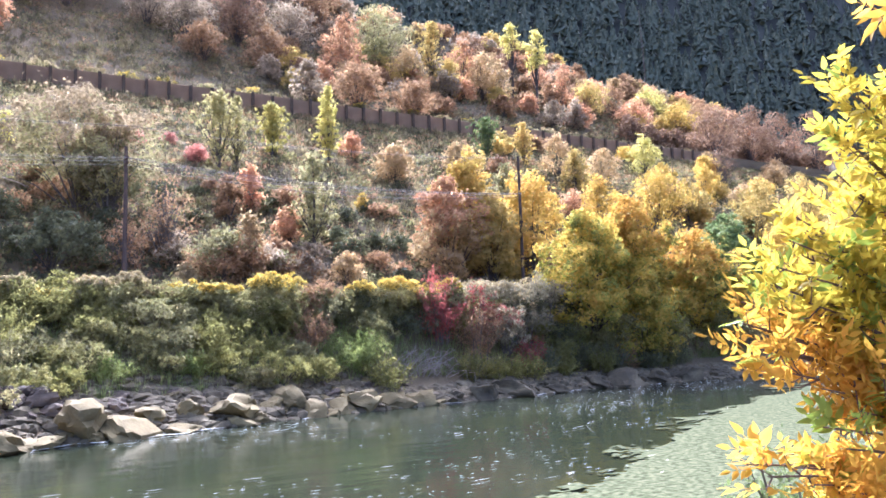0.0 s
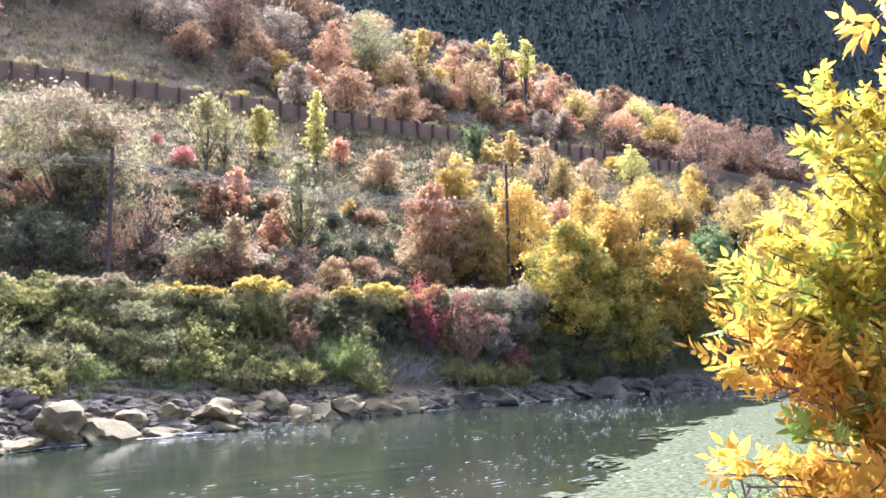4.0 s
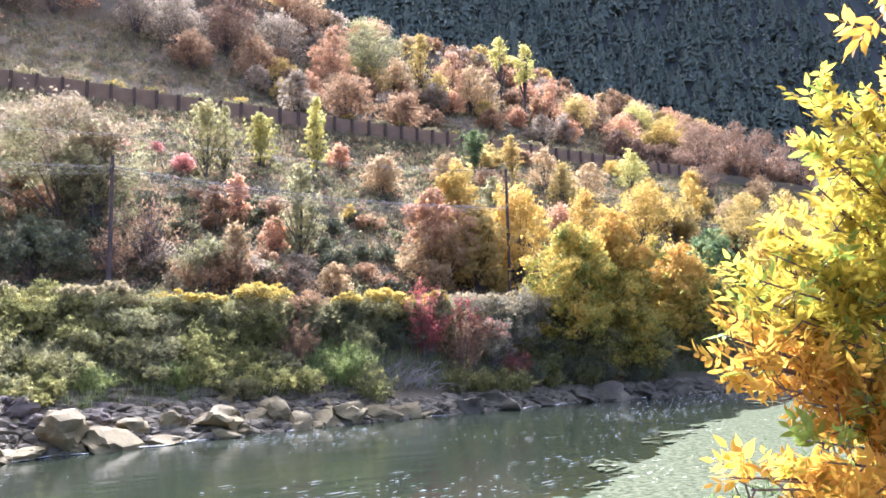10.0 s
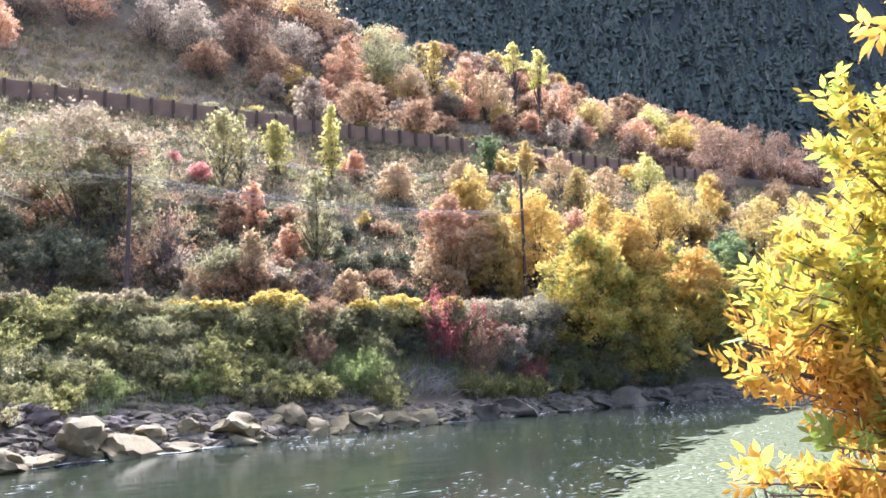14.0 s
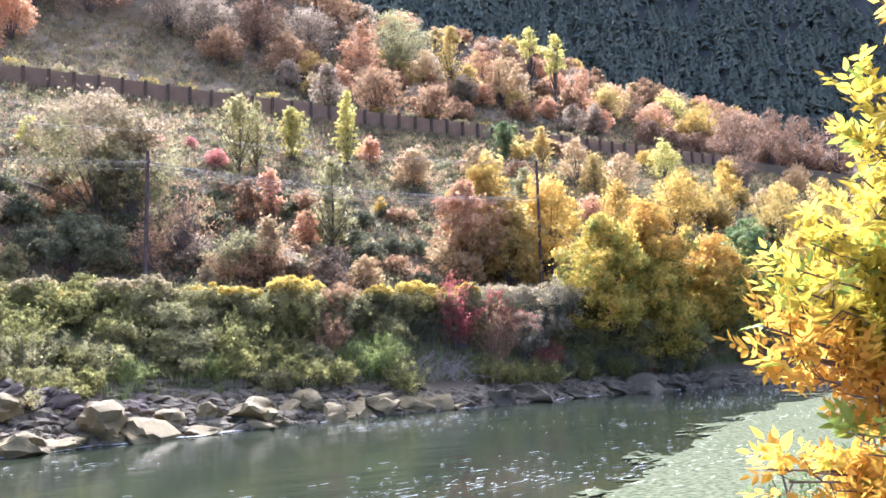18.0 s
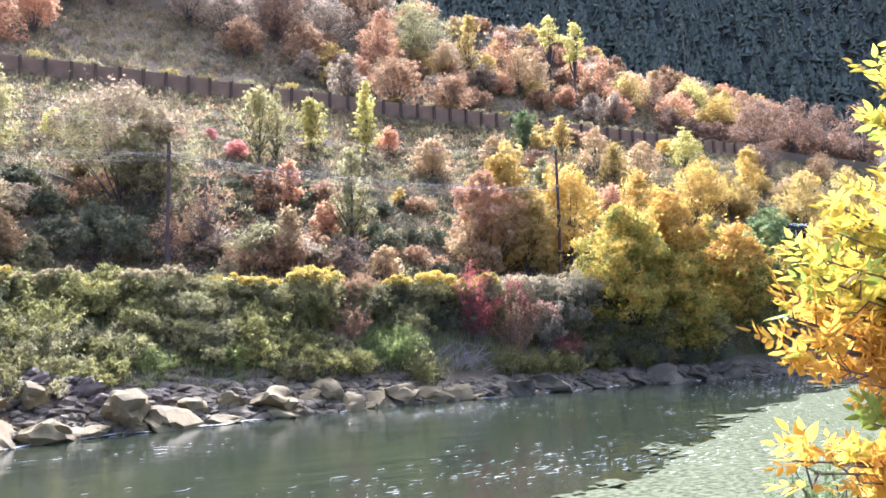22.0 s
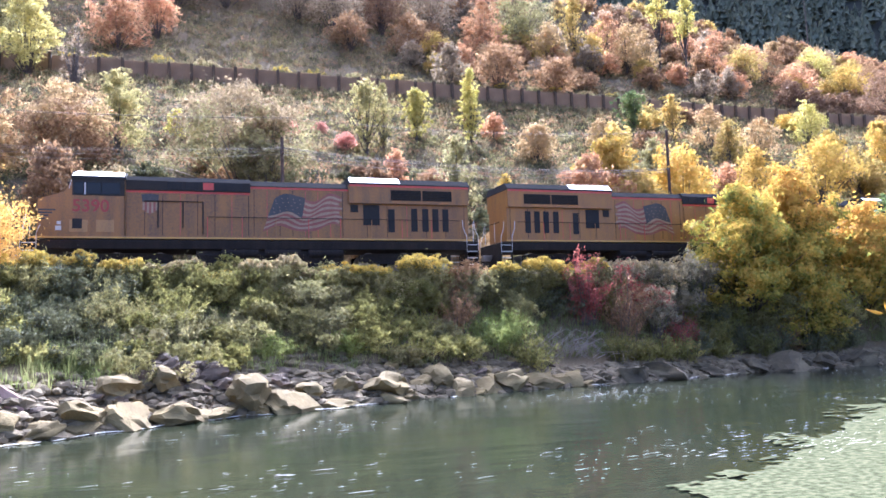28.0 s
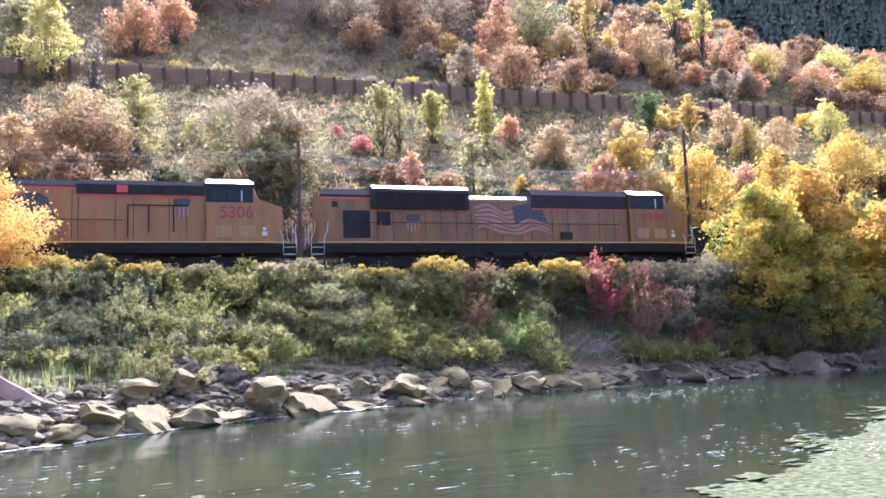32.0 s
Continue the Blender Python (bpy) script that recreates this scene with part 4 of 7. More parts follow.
# ---- bushes that stand out ----
def build_marked_bushes():
    tall = "rabbitbrush"
    yel, tan = "sage-green rabbitbrush crowned with yellow flower heads", "grey-green rabbitbrush crowned with faded tan flower heads"
    for x, z, top, w in ((-0.3, 5.66, TAN_BLOOM, 1.7), (2.62, 5.7, TAN_BLOOM, 1.6), (3.74, 5.95, TAN_BLOOM, 1.7), (6.4, 5.5, BLOOM, 1.7), (7.7, 5.45, BLOOM, 1.5),
                         (9.85, 5.92, BLOOM, 1.9), (14.1, 5.65, BLOOM, 1.5), (16.1, 5.87, BLOOM, 2.4), (19.0, 5.75, BLOOM, 1.1), (-5.7, 6.05, BLOOM, 2.3),
                         (-4.3, 6.04, BLOOM, 1.5), (-3.0, 5.73, BLOOM, 1.9), (-1.6, 5.5, TAN_BLOOM, 1.4), (1.2, 5.2, BLOOM, 1.5), (5.1, 5.2, TAN_BLOOM, 1.5), (17.6, 5.4, BLOOM, 1.3), (-7.5, 5.9, BLOOM, 2.2)):
        bush(tall, yel if top is BLOOM else tan, x, 33.3, z - 4.25, w * 1.45, SAGE, n=4000, leaf=0.10, top=top, bloom=0.6, slim=0.3, z=4.38)
    filler = random.Random(41)
    for k in range(28):
        mat = filler.choice((SAGE, WILLOW, SAGE, OLIVE))
        bush("shrub", ("olive" if mat is OLIVE else "grey-green") + " shrub on the crest of the bank", -8.5 + k * 1.02, 33.5 + filler.uniform(-0.2, 0.2), filler.uniform(0.55, 1.15), 2.2, mat, n=2400, leaf=0.11, z=4.38)
    bush("rabbitbrush", "single bright yellow spiky bush on the bank crest", 10.8, 33.3, 1.7, 0.6, BLOOM, n=400, leaf=0.14, z=4.38)
    bush("shrub", "reddish brown twiggy shrub on the bank crest", 12.2, 33.3, 1.5, 2.6, RUST, n=2400, leaf=0.09, stick=40, z=4.38)
    bush("willow_bush", "bright green feathery bush on the sloping bank", 12.9, 31.0, 2.1, 3.9, FEATHER, n=6500, leaf=0.13, slim=0.22, shoots=110)
    bush("red_bush", "crimson-leaved dogwood bush on the bank", 18.0, 32.6, 3.9, 3.2, DOGWOOD, n=2600, leaf=0.15, stick=50, shoots=70)
    bush("red_bush", "dark red dogwood bush on the sloping bank", 19.7, 32.0, 3.6, 2.8, RUST, n=3000, leaf=0.10, stick=40, shoots=70)
    bush("silver_bush", "silvery tan bush with pink tips on the bank", 21.7, 32.3, 2.9, 2.7, WHITISH, n=4200, leaf=0.10, stick=40, top=DOGWOOD, bloom=0.14)
    bush("silver_bush", "silvery tan bush on the bank", 23.5, 32.9, 3.3, 2.9, WHITISH, n=4200, leaf=0.10, stick=30, top=TAN_BLOOM, bloom=0.2)
    bush("red_bush", "dark red twiggy shrub on the sloping bank", 22.7, 31.5, 2.1, 2.4, DOGWOOD, n=2200, leaf=0.10, stick=40, shoots=60)
    bush("willow_bush", "dull green bush low on the bank", 24.6, 31.6, 2.0, 2.6, WILLOW, n=2600, leaf=0.11)
    bush("silver_bush", "silvery grey bush on the bank", 24.9, 33.2, 3.9, 3.0, WHITISH, n=3200, leaf=0.10, stick=30)
    bush("red_bush", "crimson twiggy shrub beside silvery bushes", 20.6, 33.0, 3.2, 2.4, DOGWOOD, n=1800, leaf=0.14, stick=30, shoots=70)
    bush("willow_bush", "dull green bush at the foot of the bank", 26.2, 32.6, 2.3, 2.3, WILLOW, n=2600, leaf=0.11)
    bush("willow_bush", "dark shaded bush under a golden tree", 29.0, 32.2, 3.2, 4.6, SAGE, n=4200, leaf=0.14)
    bush("willow_bush", "dark shaded bush under a golden tree", 33.0, 32.6, 3.4, 4.6, SAGE, n=4200, leaf=0.14)
    bush("willow_bush", "dark shaded bush beside the river", 37.5, 32.4, 3.4, 4.6, SAGE, n=4200, leaf=0.14)
    bush("willow_bush", "dark shaded bush beside the river", 42.0, 32.0, 4.4, 5.0, OLIVE, n=3200, leaf=0.16)
    bush("willow_bush", "low light green bush above the rocks", 2.9, 29.2, 1.0, 2.3, FEATHER, n=2000, leaf=0.10, shoots=70)
    bush("willow_bush", "low light green bush above the rocks", 5.7, 29.7, 1.2, 1.9, FEATHER, n=1600, leaf=0.10, shoots=70)
    bush("grass_tuft", "pale dry tuft of grass above the rocks", 4.8, 29.7, 1.0, 0.9, DRYGRASS, n=700, leaf=0.16, slim=0.15)
    bush("shrub", "tan-green shrub on the sloping bank", 9.1, 32.5, 1.8, 1.8, TAN_BLOOM, n=1500, leaf=0.10)
    for x in (19.6, 21.2, 22.9, 24.4, 26.0, 27.6):
        bush("silver_bush", "silvery grey bush on the crest of the bank", x, 34.2, 1.5, 2.6, WHITISH, n=3200, leaf=0.10, stick=20, z=4.45, top=TAN_BLOOM, bloom=0.2)
    low = random.Random(43)
    for k in range(17):
        x = 13.6 + k * 1.2
        mat = low.choice((WILLOW, RUST, SHADEGREEN, WILLOW))
        if 14.0 < x < 18.4:
            continue
        bush("willow_bush", {WILLOW: "dull green", RUST: "reddish brown", SHADEGREEN: "dark green"}[mat] + " bush overhanging the rocks", x, float(shore(x)) + low.uniform(1.2, 2.0), low.uniform(1.3, 2.0), low.uniform(1.8, 2.6), mat, n=1500, leaf=0.12, stick=16, shoots=46)
    # sprawl of dead stems
    foot = new("dead_bush")
    foot.location = (15.7, 30.7, 2.2)
    tagged(foot, "sprawl of dead grey stems on the bank", "bush")
    rng = random.Random(4)
    for i in range(64):
        a, b, s = rng.uniform(0, math.tau), rng.uniform(0.0, 0.8), rng.uniform(0.8, 2.0)
        d = Vector((math.cos(a) * math.cos(b), -abs(math.sin(a)) * math.cos(b) * 0.7, math.sin(b)))
        p = Vector((rng.gauss(0.3, 0.9), rng.uniform(-0.2, 0.7), 0))
        p.z = ground(15.7 + p.x, 30.7 + p.y) - 2.2 + 0.05
        verts, faces = [], []
        tube(verts, faces, [p, p + d * s * 0.35 + Vector((rng.gauss(0, 0.08), 0, 0.22)), p + d * s * 0.7 + Vector((rng.gauss(0, 0.12), 0, 0.2)), p + d * s + Vector((rng.gauss(0, 0.15), 0, -0.25))], [0.022, 0.016, 0.012, 0.004], 4)
        mesh_ob("stem", verts, faces, DEAD_WOOD, foot)


build_marked_bushes()


def build_crest_bushes():
    r = random.Random(52)
    for k in range(26):
        x = -20 + k * 3.9 + r.uniform(-1.6, 1.6)
        yellow = r.random() < 0.45
        bush("rabbitbrush", "low " + ("yellow" if yellow else "tan") + "-flowered bush on the crest of the retaining wall", x, 89.0 + r.uniform(-0.3, 0.8), r.uniform(0.9, 1.5), r.uniform(2.2, 4.0), OLIVE, n=700, leaf=0.22, top=BLOOM if yellow else TAN_BLOOM, bloom=0.4)


build_crest_bushes()


# ---- grass and low scrub, too many to count ----
def blades(rng, x, y, z, h, n, wide=0.05, spread_r=0.18):
    """n bent blades at each of the given feet."""
    k = len(x)
    foot = np.repeat(np.stack([x, y, z], 1), n, 0)
    hh = np.repeat(h, n) * rng.uniform(0.55, 1.15, k * n)
    a = rng.uniform(0, math.tau, k * n)
    out = np.stack([np.cos(a), np.sin(a), np.zeros(k * n)], 1)
    side = np.stack([-np.sin(a), np.cos(a), np.zeros(k * n)], 1) * wide * rng.uniform(0.5, 1.2, (k * n, 1))
    p0 = foot + out * spread_r * rng.uniform(0, 1, (k * n, 1))
    lean = rng.uniform(0.1, 0.65, (k * n, 1)) * hh[:, None]
    tip = p0 + out * lean + np.array([0, 0, 1]) * hh[:, None]
    return np.stack([p0 - side, p0 + side, tip], 1)


def heights(x, y):
    return np.array([ground(a, b) for a, b in zip(x, y)])


def build_cover():
    rng = np.random.default_rng(11)
    n = 15000
    x, y = rng.uniform(-32, 120, n), 43.5 + 44 * rng.uniform(0, 1, n) ** 0.9
    keep = (x < y * 1.75) & (x > -y * 0.36)
    up = 11000
    x2, y2 = rng.uniform(-42, 150, up), rng.uniform(95, 140, up)
    keep2 = (x2 < y2 * 1.4)
    x, y = np.concatenate([x[keep], x2[keep2]]), np.concatenate([y[keep], y2[keep2]])
    z = heights(x, y)
    q = blades(rng, x, y, z - 0.05, rng.uniform(0.3, 0.85, len(x)) * np.where(y > 94, 1.35, 1.0), 9, 0.05, 0.3)
    ob = quads_ob("dry_grass", q, DRYGRASS)
    tagged(ob, "pale dry bunch grass over the hillside", "grass", kind="stuff")
    # big pale bunches
    k = 3400
    x = rng.uniform(-42, 110, k)
    y = np.where(rng.uniform(size=k) < 0.55, rng.uniform(95, 130, k), rng.uniform(50, 86, k))
    keep = (x < y * 1.2) & (x > -y * 0.36)
    x, y = x[keep], y[keep]
    q = blades(rng, x, y, heights(x, y) - 0.05, rng.uniform(0.5, 1.15, len(x)), 26, 0.05, 0.38)
    tagged(quads_ob("bunch_grass", q, PALEGRASS), "big pale straw-coloured grass bunches over the hillside", "grass", kind="stuff")
    # fringe of grass along the wall's crest
    k = 1500
    x, y = rng.uniform(-38, 108, k), rng.uniform(88.0, 91.5, k)
    q = blades(rng, x, y, heights(x, y + 0.5) - 0.1, rng.uniform(0.4, 1.0, k), 10, 0.06, 0.4)
    tagged(quads_ob("crest_grass", q, DRYGRASS), "pale dry grass along the crest of the retaining wall", "grass", kind="stuff")
    k = 1300
    x, y = rng.uniform(-34, 104, k), rng.uniform(84.2, 87.3, k)
    q = blades(rng, x, y, heights(x, y) - 0.1, rng.uniform(0.5, 1.3, k), 10, 0.06, 0.45)
    tagged(quads_ob("foot_grass", q, DRYGRASS), "pale dry grass along the foot of the retaining wall", "grass", kind="stuff")
    # sagebrush
    for mat, name, words, count, seed in ((SAGE, "sagebrush", "low grey-green sagebrush over the hillside", 3400, 3), (OLIVE, "low_scrub", "low dark olive scrub over the hillside", 6000, 4), (RUST, "brown_scrub", "low reddish brown scrub over the hillside", 5200, 5), (SHADEGREEN, "dark_scrub", "low dark green scrub over the hillside", 5200, 6)):
        r2 = np.random.default_rng(seed)
        x = r2.uniform(-34, 150, count)
        y = np.where(r2.uniform(size=count) < 0.72, 43.8 + 43.5 * r2.uniform(0, 1, count), r2.uniform(96, 142, count))
        keep = (x < y * 1.75) & (x > -y * 0.36)
        x, y = x[keep], y[keep]
        s = r2.uniform(0.35, 0.95, len(x)) * np.where(y > 95, 1.5, 1.0)
        z = heights(x, y)
        m = 22
        c = np.repeat(np.stack([x, y, z], 1), m, 0)
        ss = np.repeat(s, m)[:, None]
        d = unit(r2.normal(size=(len(c), 3)))
        d[:, 2] = np.abs(d[:, 2]) * 0.95
        p = c + d * ss * r2.uniform(0.35, 1, (len(c), 1)) ** 0.6
        tagged(quads_ob(name, leaf_blades(r2, p, 0.27, -0.3, 0.42), mat), words, "scrub", kind="stuff")
    # grass on the bank, between the bushes and above the rocks
    k = 5200
    x = rng.uniform(-14, 40, k)
    y = np.interp(rng.uniform(0, 1, k), [0, 1], [0, 1]) * (35.0 - shore(x) - 2.4) + shore(x) + 2.4
    q = blades(rng, x, y, heights(x, y) - 0.05, rng.uniform(0.3, 0.75, k), 9, 0.018, 0.2)
    tagged(quads_ob("bank_grass", q, GRASS), "dull green grass between bushes on the bank", "grass", kind="stuff")
    k = 300
    x, y = rng.normal(-3.5, 0.75, k), rng.normal(26.9, 0.4, k)
    q = blades(rng, x, y, heights(x, y) - 0.05, rng.uniform(0.35, 0.7, k), 14, 0.012, 0.25)
    tagged(quads_ob("grass_patch", q, GRASS), "patch of bright green grass above the rocks", "grass", kind="stuff")

    # grass on the near bank, under the ash tree
    k = 900
    x, y = rng.uniform(3.2, 9.5, k), rng.uniform(2.2, 4.4, k)
    q = blades(rng, x, y, heights(x, y) - 0.04, rng.uniform(0.08, 0.22, k), 12, 0.010, 0.14)
    tagged(quads_ob("near_grass", q, GRASS), "dull green grass on the near bank under an ash tree", "grass", kind="stuff")


build_cover()


def build_infill():
    """Thickets of autumn scrub on the upper slope and behind the gold trees."""
    r = random.Random(17)
    words = {RUST: "dull rust-brown", PINK: "pink-red", PEACH: "peach-coloured", GREY: "grey-brown", OCHRE: "ochre", GOLD: "golden", OLIVE: "olive", GOLDGREEN: "gold and green", SHADEGREEN: "dark green", MAUVE: "mauve-brown"}
    for i in range(150):
        x, y = r.uniform(28, 165), r.uniform(101, 143)
        if x > y * 1.35 + 8 or x < y * 0.27:
            continue
        mat = r.choice((RUST, RUST, PINK, PEACH, GREY, OCHRE, MAUVE))
        w = r.uniform(4.0, 6.5)
        tree("thicket_tree", words[mat] + " bushy tree in a thicket on the upper slope", x, y, r.uniform(3.6, 6.4), w, mat, n=1000, leaf=0.30)
    for i in range(40):
        x, y = r.uniform(28, 120), r.uniform(46, 84)
        if x < y * 0.58 or x > y * 1.7:
            continue
        mat = r.choice((GOLD, OCHRE, OCHRE, PEACH, OLIVE, RUST, GOLD))
        tree("thicket_tree", words[mat] + " bushy tree in a thicket on the slope", x, y, r.uniform(2.6, 4.4), r.uniform(3.2, 5.0), mat, n=1300, leaf=0.24)
    for i in range(26):
        x, y = r.uniform(96, 142), r.uniform(89.5, 101)
        tree("thicket_tree", "mauve-brown bushy tree in a thicket at the end of the ridge", x, y, r.uniform(3.0, 6.0), r.uniform(4.5, 6.5), MAUVE, n=800, leaf=0.30)
    for i in range(26):
        x, y = r.uniform(-16, 20), r.uniform(45, 60)
        if x < -y * 0.3:
            continue
        mat = r.choice((SHADEGREEN, SHADEGREEN, RUST, GREY) if x < 9 else (GREY, OLIVE, RUST, GREY))
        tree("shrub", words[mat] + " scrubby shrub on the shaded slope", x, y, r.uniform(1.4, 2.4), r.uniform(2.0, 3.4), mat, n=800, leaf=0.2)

    # low scrub on the shaded foot of the slope, shade put into its dark leaves
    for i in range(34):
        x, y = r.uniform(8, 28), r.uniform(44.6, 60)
        mat = r.choice((OLIVE, RUST, SHADEGREEN, SHADEGREEN))
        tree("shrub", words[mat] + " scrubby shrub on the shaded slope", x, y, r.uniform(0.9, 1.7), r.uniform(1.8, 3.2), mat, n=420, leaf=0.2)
    # low thicket along the crest of the ridge
    for i in range(34):
        x, y = 14 + 3.1 * i + r.uniform(-1, 1), r.uniform(142, 150)
        mat = r.choice((RUST, PINK, GREY, RUST, OCHRE))
        tree("thicket_tree", words[mat] + " bushy tree along the crest of the ridge", x, y, r.uniform(3.2, 5.0), r.uniform(5.0, 7.5), mat, n=620, leaf=0.36)


build_infill()


# ---- dark conifer forest on the far mountain ----
def build_conifers():
    rng = np.random.default_rng(23)
    n = 7600
    az = rng.uniform(radians(17), radians(66), n)
    y = 225 * (760 / 225) ** rng.uniform(0, 1, n)
    x = y * np.tan(az)
    z = heights(x, y)
    h = 9 + 14 * rng.uniform(0, 1, n) ** 1.6 * (0.8 + 0.6 * (y > 320))
    tiers, rim = 6, 8
    per = 1 + tiers * (rim + 1)
    level = np.linspace(0.10, 0.80, tiers)
    turn = rng.uniform(0, math.tau, (n, tiers))
    axis = np.zeros((n, per, 3))
    axis[:, 0, 2] = 1.0
    tri = []
    for k in range(tiers):
        o = 1 + k * (rim + 1)
        axis[:, o, 2] = np.minimum(0.99, level[k] + 0.22)
        wide = (1.0 - level[k]) * rng.uniform(0.6, 1.2, (n, rim)) * np.where(np.arange(rim) % 2 == 0, 0.27, 0.10) + 0.008
        ang = turn[:, k, None] + np.arange(rim) * math.tau / rim
        axis[:, o + 1:o + 1 + rim, 0], axis[:, o + 1:o + 1 + rim, 1] = np.cos(ang) * wide, np.sin(ang) * wide
        axis[:, o + 1:o + 1 + rim, 2] = level[k] + rng.uniform(-0.10, 0.08, (n, rim))
        tri += [(o, o + 1 + q, o + 1 + (q + 1) % rim) for q in range(rim)]
        tri.append((o, o + 1, o + rim + 1 if k < tiers - 1 else 0))
    verts = (axis * h[:, None, None] + np.stack([x, y, z - 0.3], 1)[:, None, :]).reshape(-1, 3)
    faces = (np.array(tri)[None] + (np.arange(n) * per)[:, None, None]).reshape(-1, 3)
    me = bpy.data.meshes.new("conifer_forest")
    me.vertices.add(len(verts))
    me.vertices.foreach_set("co", verts.astype(np.float32).ravel())
    me.loops.add(faces.size)
    me.loops.foreach_set("vertex_index", faces.astype(np.int32).ravel())
    me.polygons.add(len(faces))
    me.polygons.foreach_set("loop_start", np.arange(0, faces.size, 3, dtype=np.int32))
    me.materials.append(CONIFER)
    me.update(calc_edges=True)
    ob = new("conifer_forest", me)
    tagged(ob, "dark green conifer forest on a shaded mountainside", "forest", kind="stuff")


build_conifers()


# ---- utility poles, wires, mast ----
def build_poles():
    def pole(x, y, top, label, arms):
        z0 = ground(x, y) - 0.3
        foot = new("utility_pole")
        foot.location = (x, y, z0)
        tagged(foot, label, "utility pole", "poles beside the railway")
        verts, faces = [], []
        tube(verts, faces, [(0, 0, 0), (0.02, 0, (top - z0) * 0.5), (0, 0, top - z0)], [0.13, 0.115, 0.095], 10)
        mesh_ob("shaft", verts, faces, POLE_WOOD, foot, smooth=False)
        for z, half in arms:
            bm = bmesh.new()
            box(bm, -0.06, 0.06, -half, half, top - z0 - z - 0.06, top - z0 - z + 0.06, 0.01)
            part("crossarm", bm, POLE_WOOD, foot)
            for s in (-0.8, 0.8):
                bm = bmesh.new()
                bmesh.ops.create_cone(bm, cap_ends=True, segments=8, radius1=0.05, radius2=0.03, depth=0.16, matrix=Matrix.Translation((0, half * s, top - z0 - z + 0.14)))
                part("insulator", bm, POLE_WOOD, foot)
        return foot

    pole(4.85, 44.2, 13.85, "dark wooden utility pole carrying shiny cables", ((0.75, 0.7), (1.0, 0.5)))
    pole(31.4, 44.2, 15.7, "dark wooden utility pole among golden trees", ())
    pole(-22.0, 44.2, 13.6, "dark wooden utility pole beside the railway", ((0.75, 0.7),))

    def wire(a, b, sag, r=0.012):
        a, b = Vector(a), Vector(b)
        verts, faces, p = [], [], []
        for i in range(25):
            u = i / 24
            p.append(a.lerp(b, u) + Vector((0, 0, -4 * sag * u * (1 - u))))
        tube(verts, faces, p, [r] * 25, 4)
        ob = mesh_ob("cable", verts, faces, WIRE)
        tagged(ob, "thin shiny cable strung between utility poles", "cable", "cables beside the railway")

    for k, (dy, dz) in enumerate(((-0.6, 0.0), (-0.2, 0.05), (0.3, 0.02), (0.6, -0.12))):
        wire((4.85, 44.2 + dy, 13.1 + dz), (31.4, 44.2 + dy * 0.4, 12.9 + dz), 0.55 + 0.1 * k, 0.012)
        wire((4.85, 44.2 + dy, 13.1 + dz), (-22.0, 44.2 + dy, 13.0 + dz), 0.5 + 0.07 * k, 0.007)
    wire((5.2, 44.4, 15.1), (31.4, 44.3, 15.6), 0.5, 0.011)
    wire((-22, 44.4, 15.0), (5.2, 44.4, 15.1), 0.4, 0.012)
    foot = new("radio_mast")
    foot.location = (141.4, 140, ground(141.4, 140))
    tagged(foot, "thin tall pole on the ridge before a dark mountain", "mast")
    verts, faces = [], []
    top = 86.2 - foot.location.z
    tube(verts, faces, [(0, 0, -0.3), (-0.3, 0, top * 0.5), (-0.9, 0, top)], [0.17, 0.13, 0.08], 8)
    mesh_ob("shaft", verts, faces, PALE_BARK, foot)


build_poles()


# ---- river surface: foam mat and drifting flecks ----
def scum_material():
    m, n, l, b = nodes("pale_scum")
    pos, mp = n.new("ShaderNodeTexCoord"), n.new("ShaderNodeMapping")
    mp.inputs["Scale"].default_value = (1.0, 1.3, 1.0)
    l.new(pos.outputs["Object"], mp.inputs["Vector"])
    t, f = n.new("ShaderNodeTexNoise"), n.new("ShaderNodeTexNoise")
    t.inputs["Scale"].default_value, t.inputs["Detail"].default_value = 7.0, 12
    f.inputs["Scale"].default_value, f.inputs["Detail"].default_value = 34, 8
    l.new(mp.outputs[0], t.inputs["Vector"])
    l.new(mp.outputs[0], f.inputs["Vector"])
    add = n.new("ShaderNodeMath")
    add.operation = "MULTIPLY_ADD"
    add.inputs[1].default_value = 0.5
    l.new(f.outputs["Fac"], add.inputs[0])
    l.new(t.outputs["Fac"], add.inputs[2])
    st = n.new("ShaderNodeMapRange")
    st.inputs["From Min"].default_value, st.inputs["From Max"].default_value = 0.58, 0.9
    l.new(add.outputs[0], st.inputs["Value"])
    r = ramp_of(n, ((0.045, 0.049, 0.026), (0.076, 0.081, 0.042), (0.10, 0.105, 0.057), (0.135, 0.136, 0.077)))
    l.new(st.outputs[0], r.inputs[0])
    l.new(r.outputs[0], b.inputs["Base Color"])
    b.inputs["Roughness"].default_value = 0.9
    b.inputs["Specular IOR Level"].default_value = 0.0
    bp = n.new("ShaderNodeBump")
    bp.inputs["Strength"].default_value, bp.inputs["Distance"].default_value = 0.3, 0.012
    l.new(f.outputs["Fac"], bp.inputs["Height"])
    l.new(bp.outputs[0], b.inputs["Normal"])
    return m


SCUM = scum_material()
# foam white, which also paints the sparkle of sun on the river
FOAM_GLINT = rough_material("foam_and_sparkle", (0.55, 0.52, 0.43), (0.75, 0.71, 0.60), scale=8, fine=60, rough=0.7, bump=0.3, spec=0.2)


def mat_edge(x):
    """The mat's outer edge: it lies on the near side of this line."""
    return np.interp(x, [5, 7.5, 9.6, 12.8, 15.4, 20.8, 25.6, 32, 50], [8.2, 10.5, 11.9, 13.7, 15.6, 18.6, 20.7, 23.2, 26])


